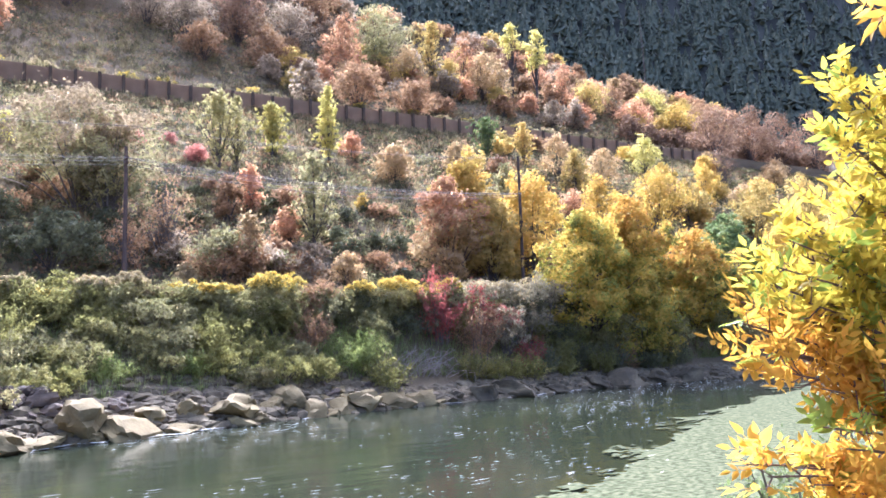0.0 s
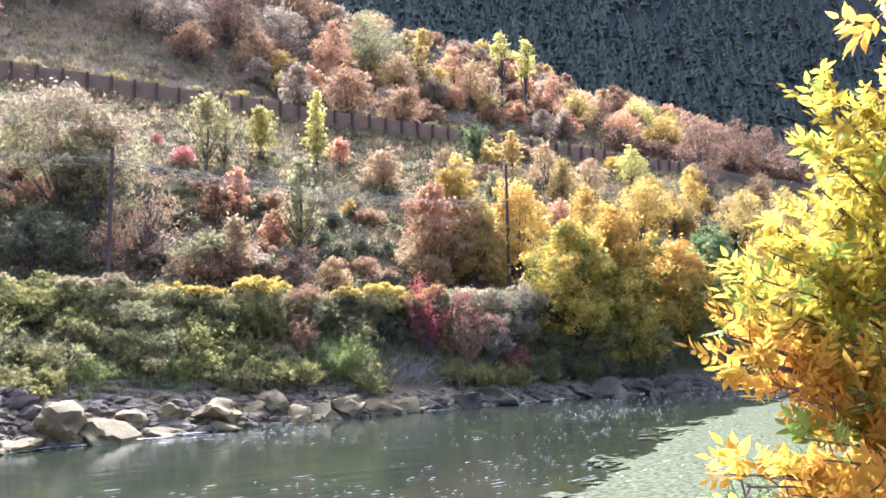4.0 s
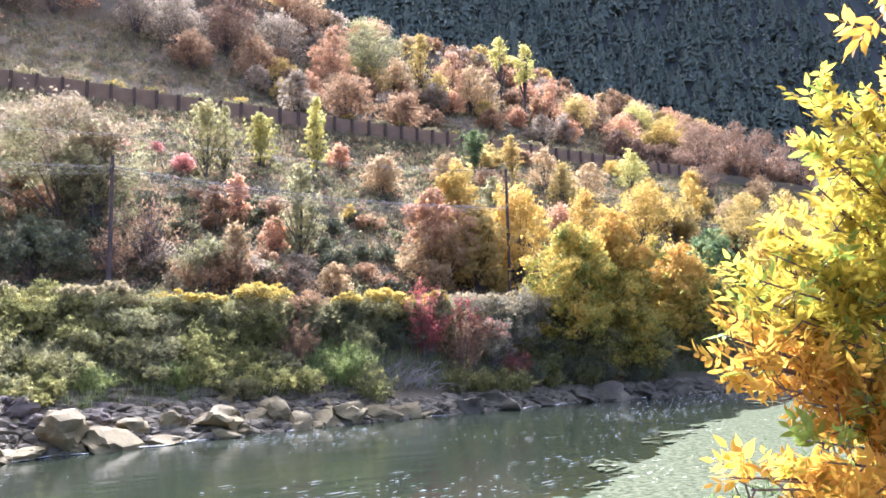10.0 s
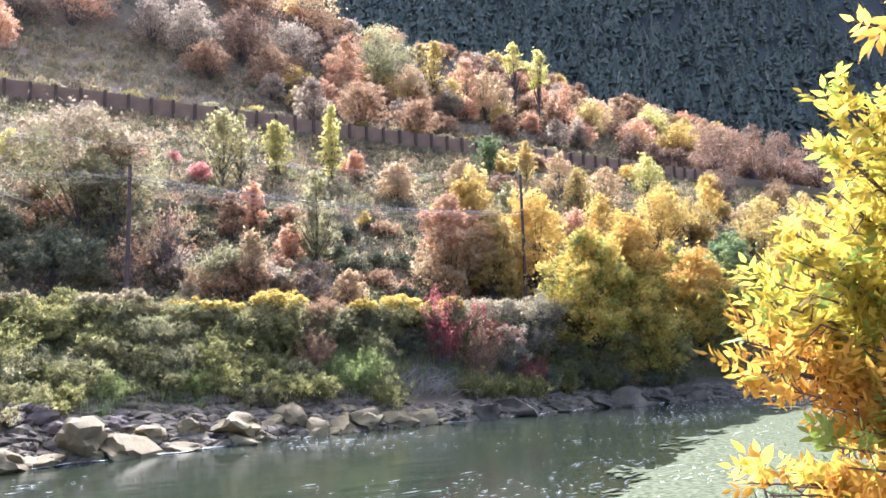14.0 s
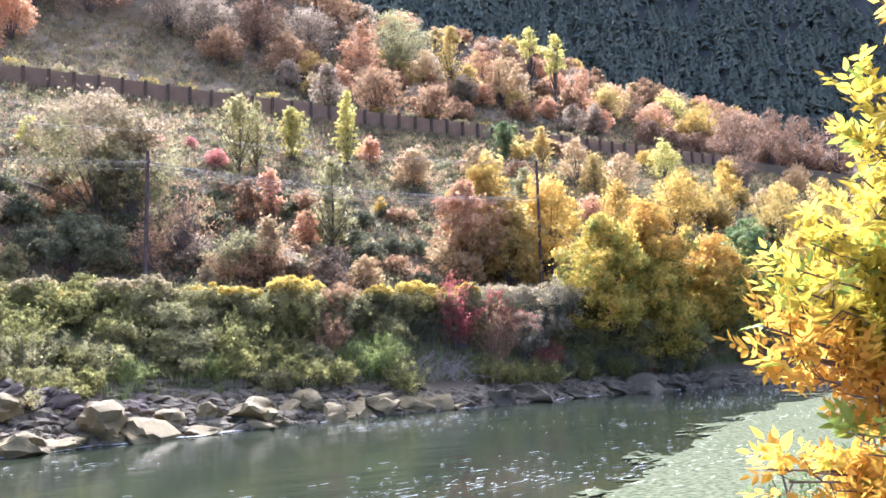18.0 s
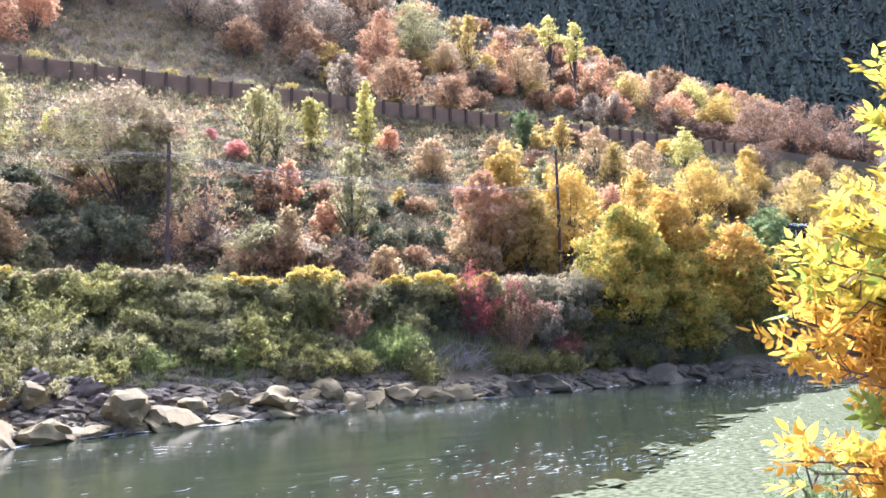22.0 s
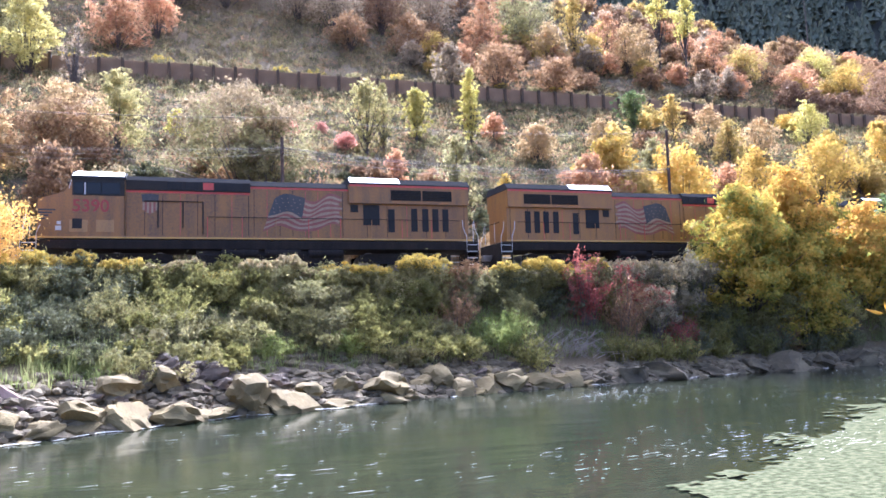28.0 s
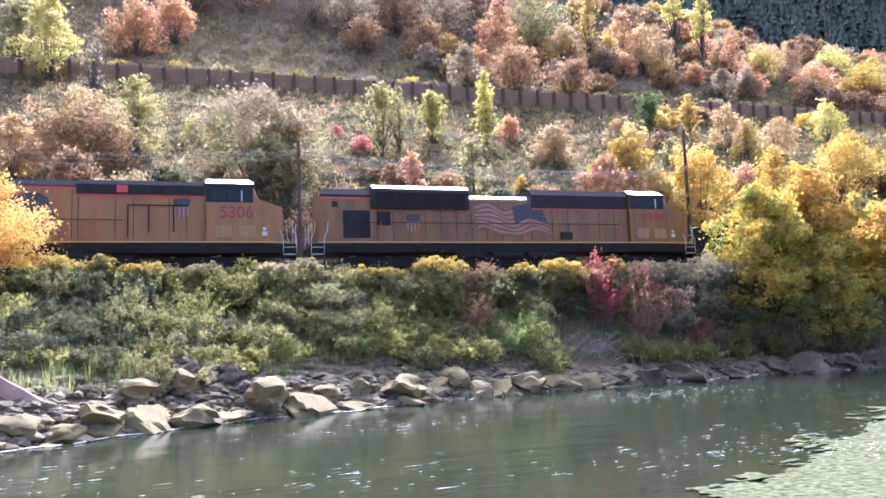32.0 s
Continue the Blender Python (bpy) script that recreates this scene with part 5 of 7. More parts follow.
def build_scum():
    verts, faces, index = [], [], {}
    step = 0.1

    def vert(i, j):
        if (i, j) not in index:
            x, y = 5 + i * step, 4 + j * step
            index[(i, j)] = len(verts)
            v = Vector((x * 3.7, y * 3.7, 0))
            verts.append((x + 0.09 * noise.noise(v), y + 0.09 * noise.noise(v + Vector((0, 0, 9))), 0.03 + 0.003 * noise.noise(Vector((x * 6, y * 9, 9)))))
        return index[(i, j)]

    for i in range(0, 400):
        for j in range(0, 208):
            x, y = 5 + (i + 0.5) * step, 4 + (j + 0.5) * step
            e = float(mat_edge(x)) - y
            if e < -1.6:
                continue
            hole = noise.noise(Vector((x * 0.45, y * 1.2, 2))) + 0.6 * noise.noise(Vector((x * 1.5, y * 3.6, 5))) + 0.45 * noise.noise(Vector((x * 4, y * 9, 1)))
            if hole * 1.3 + (e * 0.6 if e < 0.5 else 0.3 + (e - 0.5) * 2.6) > 0.30:
                faces.append((vert(i, j), vert(i + 1, j), vert(i + 1, j + 1), vert(i, j + 1)))
    ob = mesh_ob("scum_mat", verts, faces, SCUM, smooth=True)
    tagged(ob, "ragged pale green mat of foam and algae on the water", "algae mat", kind="stuff")


build_scum()


def build_flecks():
    """Small flecks, foam and painted water sparkle, in loose rafts, each raft drifting as one piece."""
    r = random.Random(31)
    rafts = []
    for i in range(46):
        cx, cy = r.uniform(-12, 38), 0
        cy = r.uniform(9.5, float(shore(cx)) - 0.8)
        if cy < mat_edge(cx) + 0.5 and cx > 6:
            cy = float(mat_edge(cx)) + r.uniform(0.6, 5)
        verts, faces = [], []
        for k in range(r.randrange(20, 42)):
            x, y = r.gauss(0, 2.0), r.gauss(0, 0.7)
            a, b = r.uniform(0.015, 0.11) * (2.6 if k < 5 else 1), r.uniform(0.005, 0.013)
            o = len(verts)
            for q in range(7):
                t = q * math.tau / 7
                verts.append((x + math.cos(t) * a * r.uniform(0.6, 1.2), y + math.sin(t) * b * r.uniform(0.6, 1.3) + 0.1 * math.cos(t) * a, 0.0))
            verts.append((x, y, 0.005))
            faces += [(o + q, o + (q + 1) % 7, o + 7) for q in range(7)]
        ob = mesh_ob("foam_sparkle", verts, faces, FOAM_GLINT)
        tagged(ob, "small white flecks of foam and painted water sparkle drifting on the river", "foam", kind="stuff")
        rafts.append((ob, cx, cy, r.uniform(0.2, 0.4)))
    # white water where the current rubs the rocks
    for i in range(44):
        x = r.uniform(-9, 30) if i < 26 else r.uniform(-7, 6)
        verts, faces = [], []
        n, s = 14, r.uniform(0.5, 1.5)
        for q in range(n + 1):
            u = q / n - 0.5
            xx = x + u * s
            yy = float(shore(xx)) - 0.3 - 0.2 * math.sin(xx * 3.1) - r.uniform(0, 0.1)
            w = (0.03 if i < 26 else 0.07) * (1 - abs(2 * u)) * r.uniform(0.2, 1.0) + 0.004
            verts += [(xx, yy - w, 0.024), (xx, yy + w, 0.034)]
        faces = [(2 * q, 2 * q + 2, 2 * q + 3, 2 * q + 1) for q in range(n)]
        tagged(mesh_ob("foam_line", verts, faces, FOAM_GLINT), "thin white line of foam along the rocks", "foam", kind="stuff")
    return rafts


RAFTS = build_flecks()


# ---- the ash tree beside the camera ----
LEMON = leaf_material("lemon_ash_leaves", (0.30, 0.33, 0.036), (0.46, 0.395, 0.038), (0.52, 0.40, 0.042), (0.55, 0.39, 0.045), through=0.7, gloss=0.55)
AMBER = leaf_material("amber_ash_leaves", (0.57, 0.42, 0.045), (0.60, 0.395, 0.045), (0.61, 0.35, 0.046), (0.58, 0.30, 0.046), through=0.72, gloss=0.55)
ASHGREEN = leaf_material("green_ash_leaves", (0.13, 0.20, 0.035), (0.27, 0.34, 0.05), (0.46, 0.46, 0.06), through=0.55, gloss=0.5)
RED_TWIG = rough_material("ash_twig", (0.09, 0.055, 0.04), (0.17, 0.11, 0.08), scale=20, fine=90)


def ash_leaf_mesh(seed, mat):
    """A compound leaf: five to seven pointed, folded leaflets on a stalk along +x."""
    r = random.Random(seed)
    verts, faces = [], []
    tube(verts, faces, [(0, 0, 0), (0.09, 0, -0.004), (0.17, 0, -0.02)], [0.0022, 0.0016, 0.001], 3)
    spots = [(0.07, 1), (0.07, -1), (0.12, 1), (0.12, -1), (0.17, 0)] + ([(0.03, 1), (0.03, -1)] if seed % 2 else [])
    for x, side in spots:
        size = r.uniform(0.075, 0.115)
        a = side * r.uniform(0.75, 1.1) + (r.uniform(-0.15, 0.15) if not side else 0)
        fwd = Vector((math.cos(a), math.sin(a), r.uniform(-0.45, 0.15))).normalized()
        up = Vector((r.uniform(-0.4, 0.4), r.uniform(-0.4, 0.4), 1)).normalized()
        across = fwd.cross(up).normalized()
        up = across.cross(fwd)
        o = len(verts)
        curl = r.uniform(-0.18, 0.06)
        prof = ((0.0, 0.0), (0.28, 0.19), (0.60, 0.165), (1.0, 0.0))
        ring = []
        for u, w in prof:
            mid = Vector((x, 0, -0.012)) + fwd * size * u + up * size * curl * u * u
            if w == 0:
                ring.append([len(verts)])
                verts.append(mid)
            else:
                ring.append([len(verts), len(verts) + 1, len(verts) + 2])
                verts += [mid + across * size * w + up * size * 0.06, mid, mid - across * size * w + up * size * 0.06]
        for p, q in zip(ring, ring[1:]):
            if len(p) == 1:
                faces += [(p[0], q[0], q[1]), (p[0], q[1], q[2])]
            elif len(q) == 1:
                faces += [(p[0], q[0], p[1]), (p[1], q[0], p[2])]
            else:
                faces += [(p[0], q[0], q[1], p[1]), (p[1], q[1], q[2], p[2])]
    me = bpy.data.meshes.new("leaf")
    me.from_pydata(verts, [], faces)
    me.materials.append(mat)
    me.polygons.foreach_set("use_smooth", [True] * len(me.polygons))
    return me


def build_ash():
    rng = np.random.default_rng(77)
    r = random.Random(77)
    foot = new("ash_tree")
    base = Vector((6.6, 2.6, ground(6.6, 2.6) - 0.1))
    foot.location = base
    tagged(foot, "young ash tree with glowing yellow autumn leaves by the river", "tree")
    verts, faces = [], []
    crown_top = Vector((6.2, 2.9, 7.5)) - base
    trunk = [Vector((0, 0, 0)), Vector((-0.15, 0.1, 1.5)), Vector((-0.2, 0.2, 3.2)), crown_top]
    tube(verts, faces, trunk, [0.11, 0.09, 0.065, 0.02], 10)
    mesh_ob("trunk", verts, faces, BARK, foot)
    kinds = {m: [ash_leaf_mesh(s, m) for s in range(6)] for m in (LEMON, AMBER, ASHGREEN)}
    single, rest = 0, {m: [[], [], 0] for m in kinds}

    def put_leaf(p, d, mat):
        nonlocal single
        x = d.normalized()
        z = Vector((r.gauss(-0.3, 0.8), r.gauss(-0.3, 0.8), r.gauss(0.5, 0.6))).normalized()
        y = z.cross(x).normalized()
        z = x.cross(y)
        s = r.uniform(0.45, 0.78)
        m = Matrix((x, y, z)).transposed().to_4x4()
        m.translation = p
        m = m @ Matrix.Scale(s, 4)
        me = r.choice(kinds[mat])
        if p.x + base.x < 2.75 and single < 300:
            ob = new("leaf", me)
            ob.parent = foot
            ob.matrix_local = m
            single += 1
            return
        store = rest[mat]
        store[0] += [m @ v.co for v in me.vertices]
        store[1] += [tuple(i + store[2] for i in f.vertices) for f in me.polygons]
        store[2] += len(me.vertices)

    def limb(points, radii, name="branch"):
        v, f = [], []
        tube(v, f, points, radii, 6)
        mesh_ob(name, v, f, RED_TWIG, foot)

    # sprays: the tip of each branch, its start height on the trunk, its colour and its fullness
    def spray(tip, z, mat, n, size=0.28, green=0.0):
        tip = Vector(tip) - base
        back = (Vector((0.55, -0.25, 0.0)) - Vector((0, 0, 0.25)))
        tip += back * 0.36
        start = trunk[0].lerp(trunk[3], 0.5)
        start = Vector((trunk[1].x, trunk[1].y, z - base.z))
        mid = start.lerp(tip, 0.5) + Vector((r.gauss(0, 0.05), r.gauss(0, 0.05), -0.10 + r.gauss(0, 0.05)))
        q3 = start.lerp(tip, 0.8) + Vector((r.gauss(0, 0.04), r.gauss(0, 0.04), -0.03))
        limb([start, mid, q3, tip], [0.022, 0.013, 0.008, 0.003])
        for k in range(int(n * 1.1)):
            u = r.uniform(0.45, 1.0) ** 0.8
            p = mid.lerp(q3, (u - 0.45) / 0.33) if u < 0.78 else q3.lerp(tip, (u - 0.78) / 0.22)
            side = Vector((r.gauss(0, 1), r.gauss(0, 1), r.gauss(0, 1))).normalized()
            e = p + side * size * r.uniform(0.3, 1.0) * (1.15 - 0.5 * u) + (tip - q3).normalized() * 0.12
            limb([p, p.lerp(e, 0.5) + Vector((0, 0, -0.02)), e], [0.004, 0.003, 0.0015], "twig")
            for j in range(3):
                at = p.lerp(e, 0.45 + 0.27 * j)
                d = (e - p).normalized() * 0.5 + Vector((r.gauss(-0.45, 0.45), r.gauss(0, 0.45), r.gauss(0.4, 0.45)))
                put_leaf(at, d, ASHGREEN if r.random() < green else mat)

    spray((2.29, 2.18, 3.07), 2.42, AMBER, 9, 0.12, 0.05)
    spray((2.31, 2.15, 2.97), 2.36, AMBER, 10, 0.14, 0.05)
    spray((2.34, 2.09, 2.87), 2.30, AMBER, 14, 0.20, 0.05)
    spray((2.36, 2.10, 2.88), 2.37, AMBER, 12, 0.20, 0.05)
    spray((2.47, 2.15, 3.13), 2.63, LEMON, 9, 0.14, 0.05)
    spray((2.50, 2.10, 3.19), 2.69, LEMON, 10, 0.18, 0.05)
    spray((2.58, 2.11, 3.43), 2.93, LEMON, 7, 0.13, 0.05)
    spray((2.60, 2.12, 3.31), 2.81, LEMON, 10, 0.18, 0.05)
    spray((2.68, 1.94, 3.57), 3.07, LEMON, 10, 0.20, 0.05)
    spray((2.70, 1.90, 3.71), 3.21, LEMON, 10, 0.20, 0.05)
    spray((2.70, 1.83, 3.86), 3.36, LEMON, 10, 0.16, 0.05)
    spray((2.15, 2.05, 2.45), 1.95, AMBER, 10, 0.16, 0.05)
    spray((2.19, 1.99, 2.41), 1.91, AMBER, 14, 0.22, 0.05)
    spray((2.49, 2.16, 2.92), 2.33, AMBER, 18, green=0)
    spray((2.54, 2.11, 2.76), 2.21, AMBER, 22, green=0)
    spray((2.60, 2.03, 2.70), 2.15, AMBER, 24, green=0.02)
    spray((2.83, 2.06, 2.74), 2.19, AMBER, 22, green=0.05)
    spray((2.82, 2.24, 2.88), 2.33, AMBER, 22, green=0.02)
    spray((2.68, 2.24, 3.02), 2.47, LEMON, 16, green=0.15)
    spray((2.75, 2.16, 3.05), 2.50, LEMON, 22, green=0.1)
    spray((2.91, 2.12, 2.98), 2.43, LEMON, 24, green=0.1)
    spray((3.06, 2.08, 2.88), 2.33, LEMON, 24, green=0.2)
    spray((3.21, 2.03, 2.78), 2.23, LEMON, 24, green=0.3)
    spray((2.89, 1.96, 2.65), 2.10, AMBER, 22, green=0.1)
    spray((3.05, 1.90, 2.57), 2.02, AMBER, 22, green=0.1)
    spray((2.89, 2.27, 3.27), 2.72, LEMON, 14, green=0.1)
    spray((2.80, 2.20, 3.38), 2.83, LEMON, 8, green=0.2)
    spray((2.97, 2.18, 3.21), 2.66, LEMON, 24, green=0.05)
    spray((3.13, 2.12, 3.18), 2.63, LEMON, 26, green=0.1)
    spray((3.31, 2.05, 3.13), 2.58, LEMON, 26, green=0.2)
    spray((3.44, 2.03, 2.97), 2.42, LEMON, 22, green=0.3)
    spray((3.01, 2.07, 3.43), 2.88, LEMON, 20, green=0.1)
    spray((2.89, 2.03, 3.53), 2.98, LEMON, 12, green=0.3)
    spray((3.17, 2.02, 3.40), 2.85, LEMON, 26, green=0.1)
    spray((3.33, 1.97, 3.33), 2.78, LEMON, 26, green=0.25)
    spray((2.92, 1.95, 3.67), 3.12, LEMON, 16, green=0.2)
    spray((3.08, 1.91, 3.60), 3.05, LEMON, 24, green=0.1)
    spray((3.24, 1.85, 3.55), 3.00, LEMON, 24, green=0.1)
    spray((2.92, 1.88, 3.80), 3.25, LEMON, 18, green=0.05)
    spray((2.92, 1.83, 3.90), 3.35, LEMON, 14, green=0.0)
    spray((3.06, 1.82, 3.85), 3.30, LEMON, 18, green=0.25)
    spray((3.22, 1.80, 3.77), 3.22, LEMON, 20, green=0.1)
    spray((2.84, 1.85, 3.90), 3.35, LEMON, 8, green=0.0)
    spray((2.75, 1.53, 3.87), 3.32, AMBER, 12, green=0)
    spray((2.63, 1.46, 3.95), 3.40, AMBER, 10, green=0)
    spray((2.48, 1.46, 4.02), 3.47, AMBER, 8, green=0)
    spray((2.62, 1.42, 4.04), 3.49, AMBER, 12, green=0)
    spray((2.72, 1.54, 3.91), 3.36, LEMON, 8, green=0)
    spray((2.40, 2.07, 2.41), 1.86, LEMON, 10, green=0)
    spray((2.45, 1.99, 2.35), 1.80, AMBER, 16, green=0)
    spray((2.62, 1.96, 2.47), 1.92, AMBER, 16, green=0.05)
    spray((2.53, 1.89, 2.32), 1.77, AMBER, 20, green=0)
    spray((2.69, 1.84, 2.35), 1.80, AMBER, 20, green=0.1)
    spray((2.94, 1.83, 2.37), 1.82, AMBER, 22, green=0.1)
    spray((2.61, 2.14, 2.43), 1.88, AMBER, 8, green=0.1)
    spray((2.86, 1.98, 2.49), 1.94, AMBER, 18, green=0.2)
    spray((2.76, 1.97, 2.60), 2.05, AMBER, 14, green=0.25)
    spray((2.98, 1.92, 2.66), 2.11, AMBER, 14, green=0.1)
    spray((2.52, 1.98, 2.56), 2.01, ASHGREEN, 7, 0.18)
    spray((3.40, 1.91, 2.87), 2.32, LEMON, 22, green=0.1)
    spray((3.42, 1.81, 3.36), 2.81, LEMON, 22, green=0.1)
    spray((3.21, 1.81, 2.50), 1.95, AMBER, 22, green=0.1)
    spray((3.28, 1.72, 3.70), 3.15, LEMON, 20, green=0.1)
    spray((2.97, 1.74, 3.96), 2.91, LEMON, 12, green=0.1)
    spray((2.85, 1.97, 3.89), 2.84, LEMON, 10, green=0.2)
    spray((2.69, 2.22, 3.23), 2.18, LEMON, 8, green=0.2)
    spray((2.13, 1.34, 4.03), 4.23, AMBER, 8, 0.16)
    spray((2.19, 1.31, 3.95), 4.15, AMBER, 8, 0.16)
    spray((2.30, 1.38, 3.87), 4.07, AMBER, 9, 0.16)
    spray((2.27, 1.29, 4.06), 4.26, AMBER, 9, 0.16)
    for mat, (v, f, _) in rest.items():
        if v:
            ob = mesh_ob("foliage", v, f, mat, foot, smooth=True)
            tagged(ob, "dense ash leaves behind the outer sprays", kind="stuff")


build_ash()


def build_undergrowth():
    for x, y, top, w in ((4.55, 3.4, 2.3, 1.0), (4.85, 3.0, 2.35, 1.2), (5.1, 3.5, 2.2, 1.1), (4.5, 3.8, 2.0, 0.9)):
        bush("near_shrub", "small-leaved green shrub under an ash tree on the near bank", x, y, top - ground(x, y), w, GREEN, n=1500, leaf=0.045, stick=16, shoots=44)


build_undergrowth()


# ---- railway ----
def paint(name, colour, dirt=(0.10, 0.075, 0.05), rough=0.42, amount=0.5, metal=0.0, spec=0.5):
    """Weathered paint: dust and soot in streaks over the colour."""
    m, n, l, b = nodes(name)
    pos, mp = n.new("ShaderNodeTexCoord"), n.new("ShaderNodeMapping")
    mp.inputs["Scale"].default_value = (3.0, 3.0, 0.5)
    l.new(pos.outputs["Object"], mp.inputs["Vector"])
    t, f = n.new("ShaderNodeTexNoise"), n.new("ShaderNodeTexNoise")
    t.inputs["Scale"].default_value, t.inputs["Detail"].default_value = 0.9, 8
    f.inputs["Scale"].default_value, f.inputs["Detail"].default_value = 14, 4
    l.new(mp.outputs[0], t.inputs["Vector"])
    l.new(pos.outputs["Object"], f.inputs["Vector"])
    add = n.new("ShaderNodeMath")
    add.operation = "MULTIPLY"
    l.new(t.outputs["Fac"], add.inputs[0])
    l.new(f.outputs["Fac"], add.inputs[1])
    st = n.new("ShaderNodeMapRange")
    st.inputs["From Min"].default_value, st.inputs["From Max"].default_value, st.inputs["To Max"].default_value = 0.16, 0.42, amount
    l.new(add.outputs[0], st.inputs["Value"])
    mx = n.new("ShaderNodeMix")
    mx.data_type = "RGBA"
    mx.inputs["A"].default_value, mx.inputs["B"].default_value = (*colour, 1), (*dirt, 1)
    l.new(st.outputs[0], mx.inputs["Factor"])
    l.new(mx.outputs["Result"], b.inputs["Base Color"])
    b.inputs["Roughness"].default_value, b.inputs["Metallic"].default_value = rough, metal
    b.inputs["Specular IOR Level"].default_value = spec
    return m


YELLOW = paint("armour_yellow", (0.31, 0.145, 0.026), (0.17, 0.09, 0.04), amount=0.8)
DULLYELLOW = paint("dull_yellow", (0.27, 0.127, 0.026), (0.11, 0.065, 0.032), amount=0.9)
DIRTYYELLOW = paint("sooty_yellow", (0.24, 0.112, 0.024), (0.10, 0.055, 0.028), amount=0.9)
GREYROOF = paint("roof_grey", (0.04, 0.038, 0.036), (0.03, 0.027, 0.024), rough=0.8, spec=0.08)
# near-white metal that paints the sun's glint along roof edges
ROOFGLINT = paint("roof_edge_glint", (0.72, 0.73, 0.75), (0.5, 0.48, 0.45), rough=0.16, metal=0.85, amount=0.25)
REDLINE = paint("red_stripe", (0.52, 0.06, 0.04), (0.2, 0.08, 0.06))
UNDER = paint("underframe_black", (0.022, 0.019, 0.017), (0.05, 0.04, 0.032), rough=0.9, amount=0.6, spec=0.08)
GRILLE = paint("grille_black", (0.018, 0.018, 0.02), (0.04, 0.035, 0.03), rough=0.6, spec=0.2)
GLASS = paint("dark_glass", (0.012, 0.014, 0.016), (0.03, 0.03, 0.03), rough=0.2, amount=0.3, spec=0.25)
SILLYELLOW = paint("sill_yellow", (0.50, 0.30, 0.06), (0.3, 0.18, 0.07), amount=0.5)
FLAGRED = paint("faded_red", (0.21, 0.055, 0.038), (0.25, 0.13, 0.08))
FLAGWHITE = paint("faded_white", (0.25, 0.165, 0.095), (0.4, 0.3, 0.2))
FLAGBLUE = paint("faded_blue", (0.03, 0.031, 0.034), (0.08, 0.07, 0.06))
NUMRED = paint("number_red", (0.28, 0.03, 0.022), (0.18, 0.05, 0.03), amount=0.3)
RAILWHITE = paint("white_rail", (0.55, 0.54, 0.52), (0.4, 0.38, 0.35), amount=0.4)
STEEL = paint("worn_steel", (0.30, 0.28, 0.26), (0.12, 0.08, 0.06), rough=0.35, metal=0.8)
LAMP = paint("headlamp_glass", (0.85, 0.85, 0.8), (0.7, 0.7, 0.65), rough=0.1)


def prism(bm, outline, y0, y1):
    """A solid from an outline in x and z, between y0 and y1."""
    a = [bm.verts.new((x, y0, z)) for x, z in outline]
    b = [bm.verts.new((x, y1, z)) for x, z in outline]
    n = len(a)
    bm.faces.new(a)
    bm.faces.new(b[::-1])
    for i in range(n):
        bm.faces.new((a[i], b[i], b[(i + 1) % n], a[(i + 1) % n]))
    bmesh.ops.recalc_face_normals(bm, faces=bm.faces)


def along(bm, outline, x0, x1):
    """A solid from an outline in y and z, between x0 and x1."""
    a = [bm.verts.new((x0, y, z)) for y, z in outline]
    b = [bm.verts.new((x1, y, z)) for y, z in outline]
    n = len(a)
    bm.faces.new(a)
    bm.faces.new(b[::-1])
    for i in range(n):
        bm.faces.new((a[i], b[i], b[(i + 1) % n], a[(i + 1) % n]))
    bmesh.ops.recalc_face_normals(bm, faces=bm.faces)


def block(name, mat, parent, x0, x1, y0, y1, z0, z1, bevel=0.02, label=""):
    bm = bmesh.new()
    box(bm, x0, x1, y0, y1, z0, z1, bevel)
    return part(name, bm, mat, parent, label)


def pipe(name, mat, parent, points, r, label="", sides=6):
    v, f = [], []
    tube(v, f, points, [r] * len(points), sides)
    return mesh_ob(name, v, f, mat, parent, label)


def hood(name, parent, x0, x1, half, z0, z1, cut, mat, label=""):
    bm = bmesh.new()
    along(bm, [(-half, z0), (half, z0), (half, z1 - cut), (half - cut, z1), (-half + cut, z1), (-half, z1 - cut)], x0, x1)
    return part(name, bm, mat, parent, label)


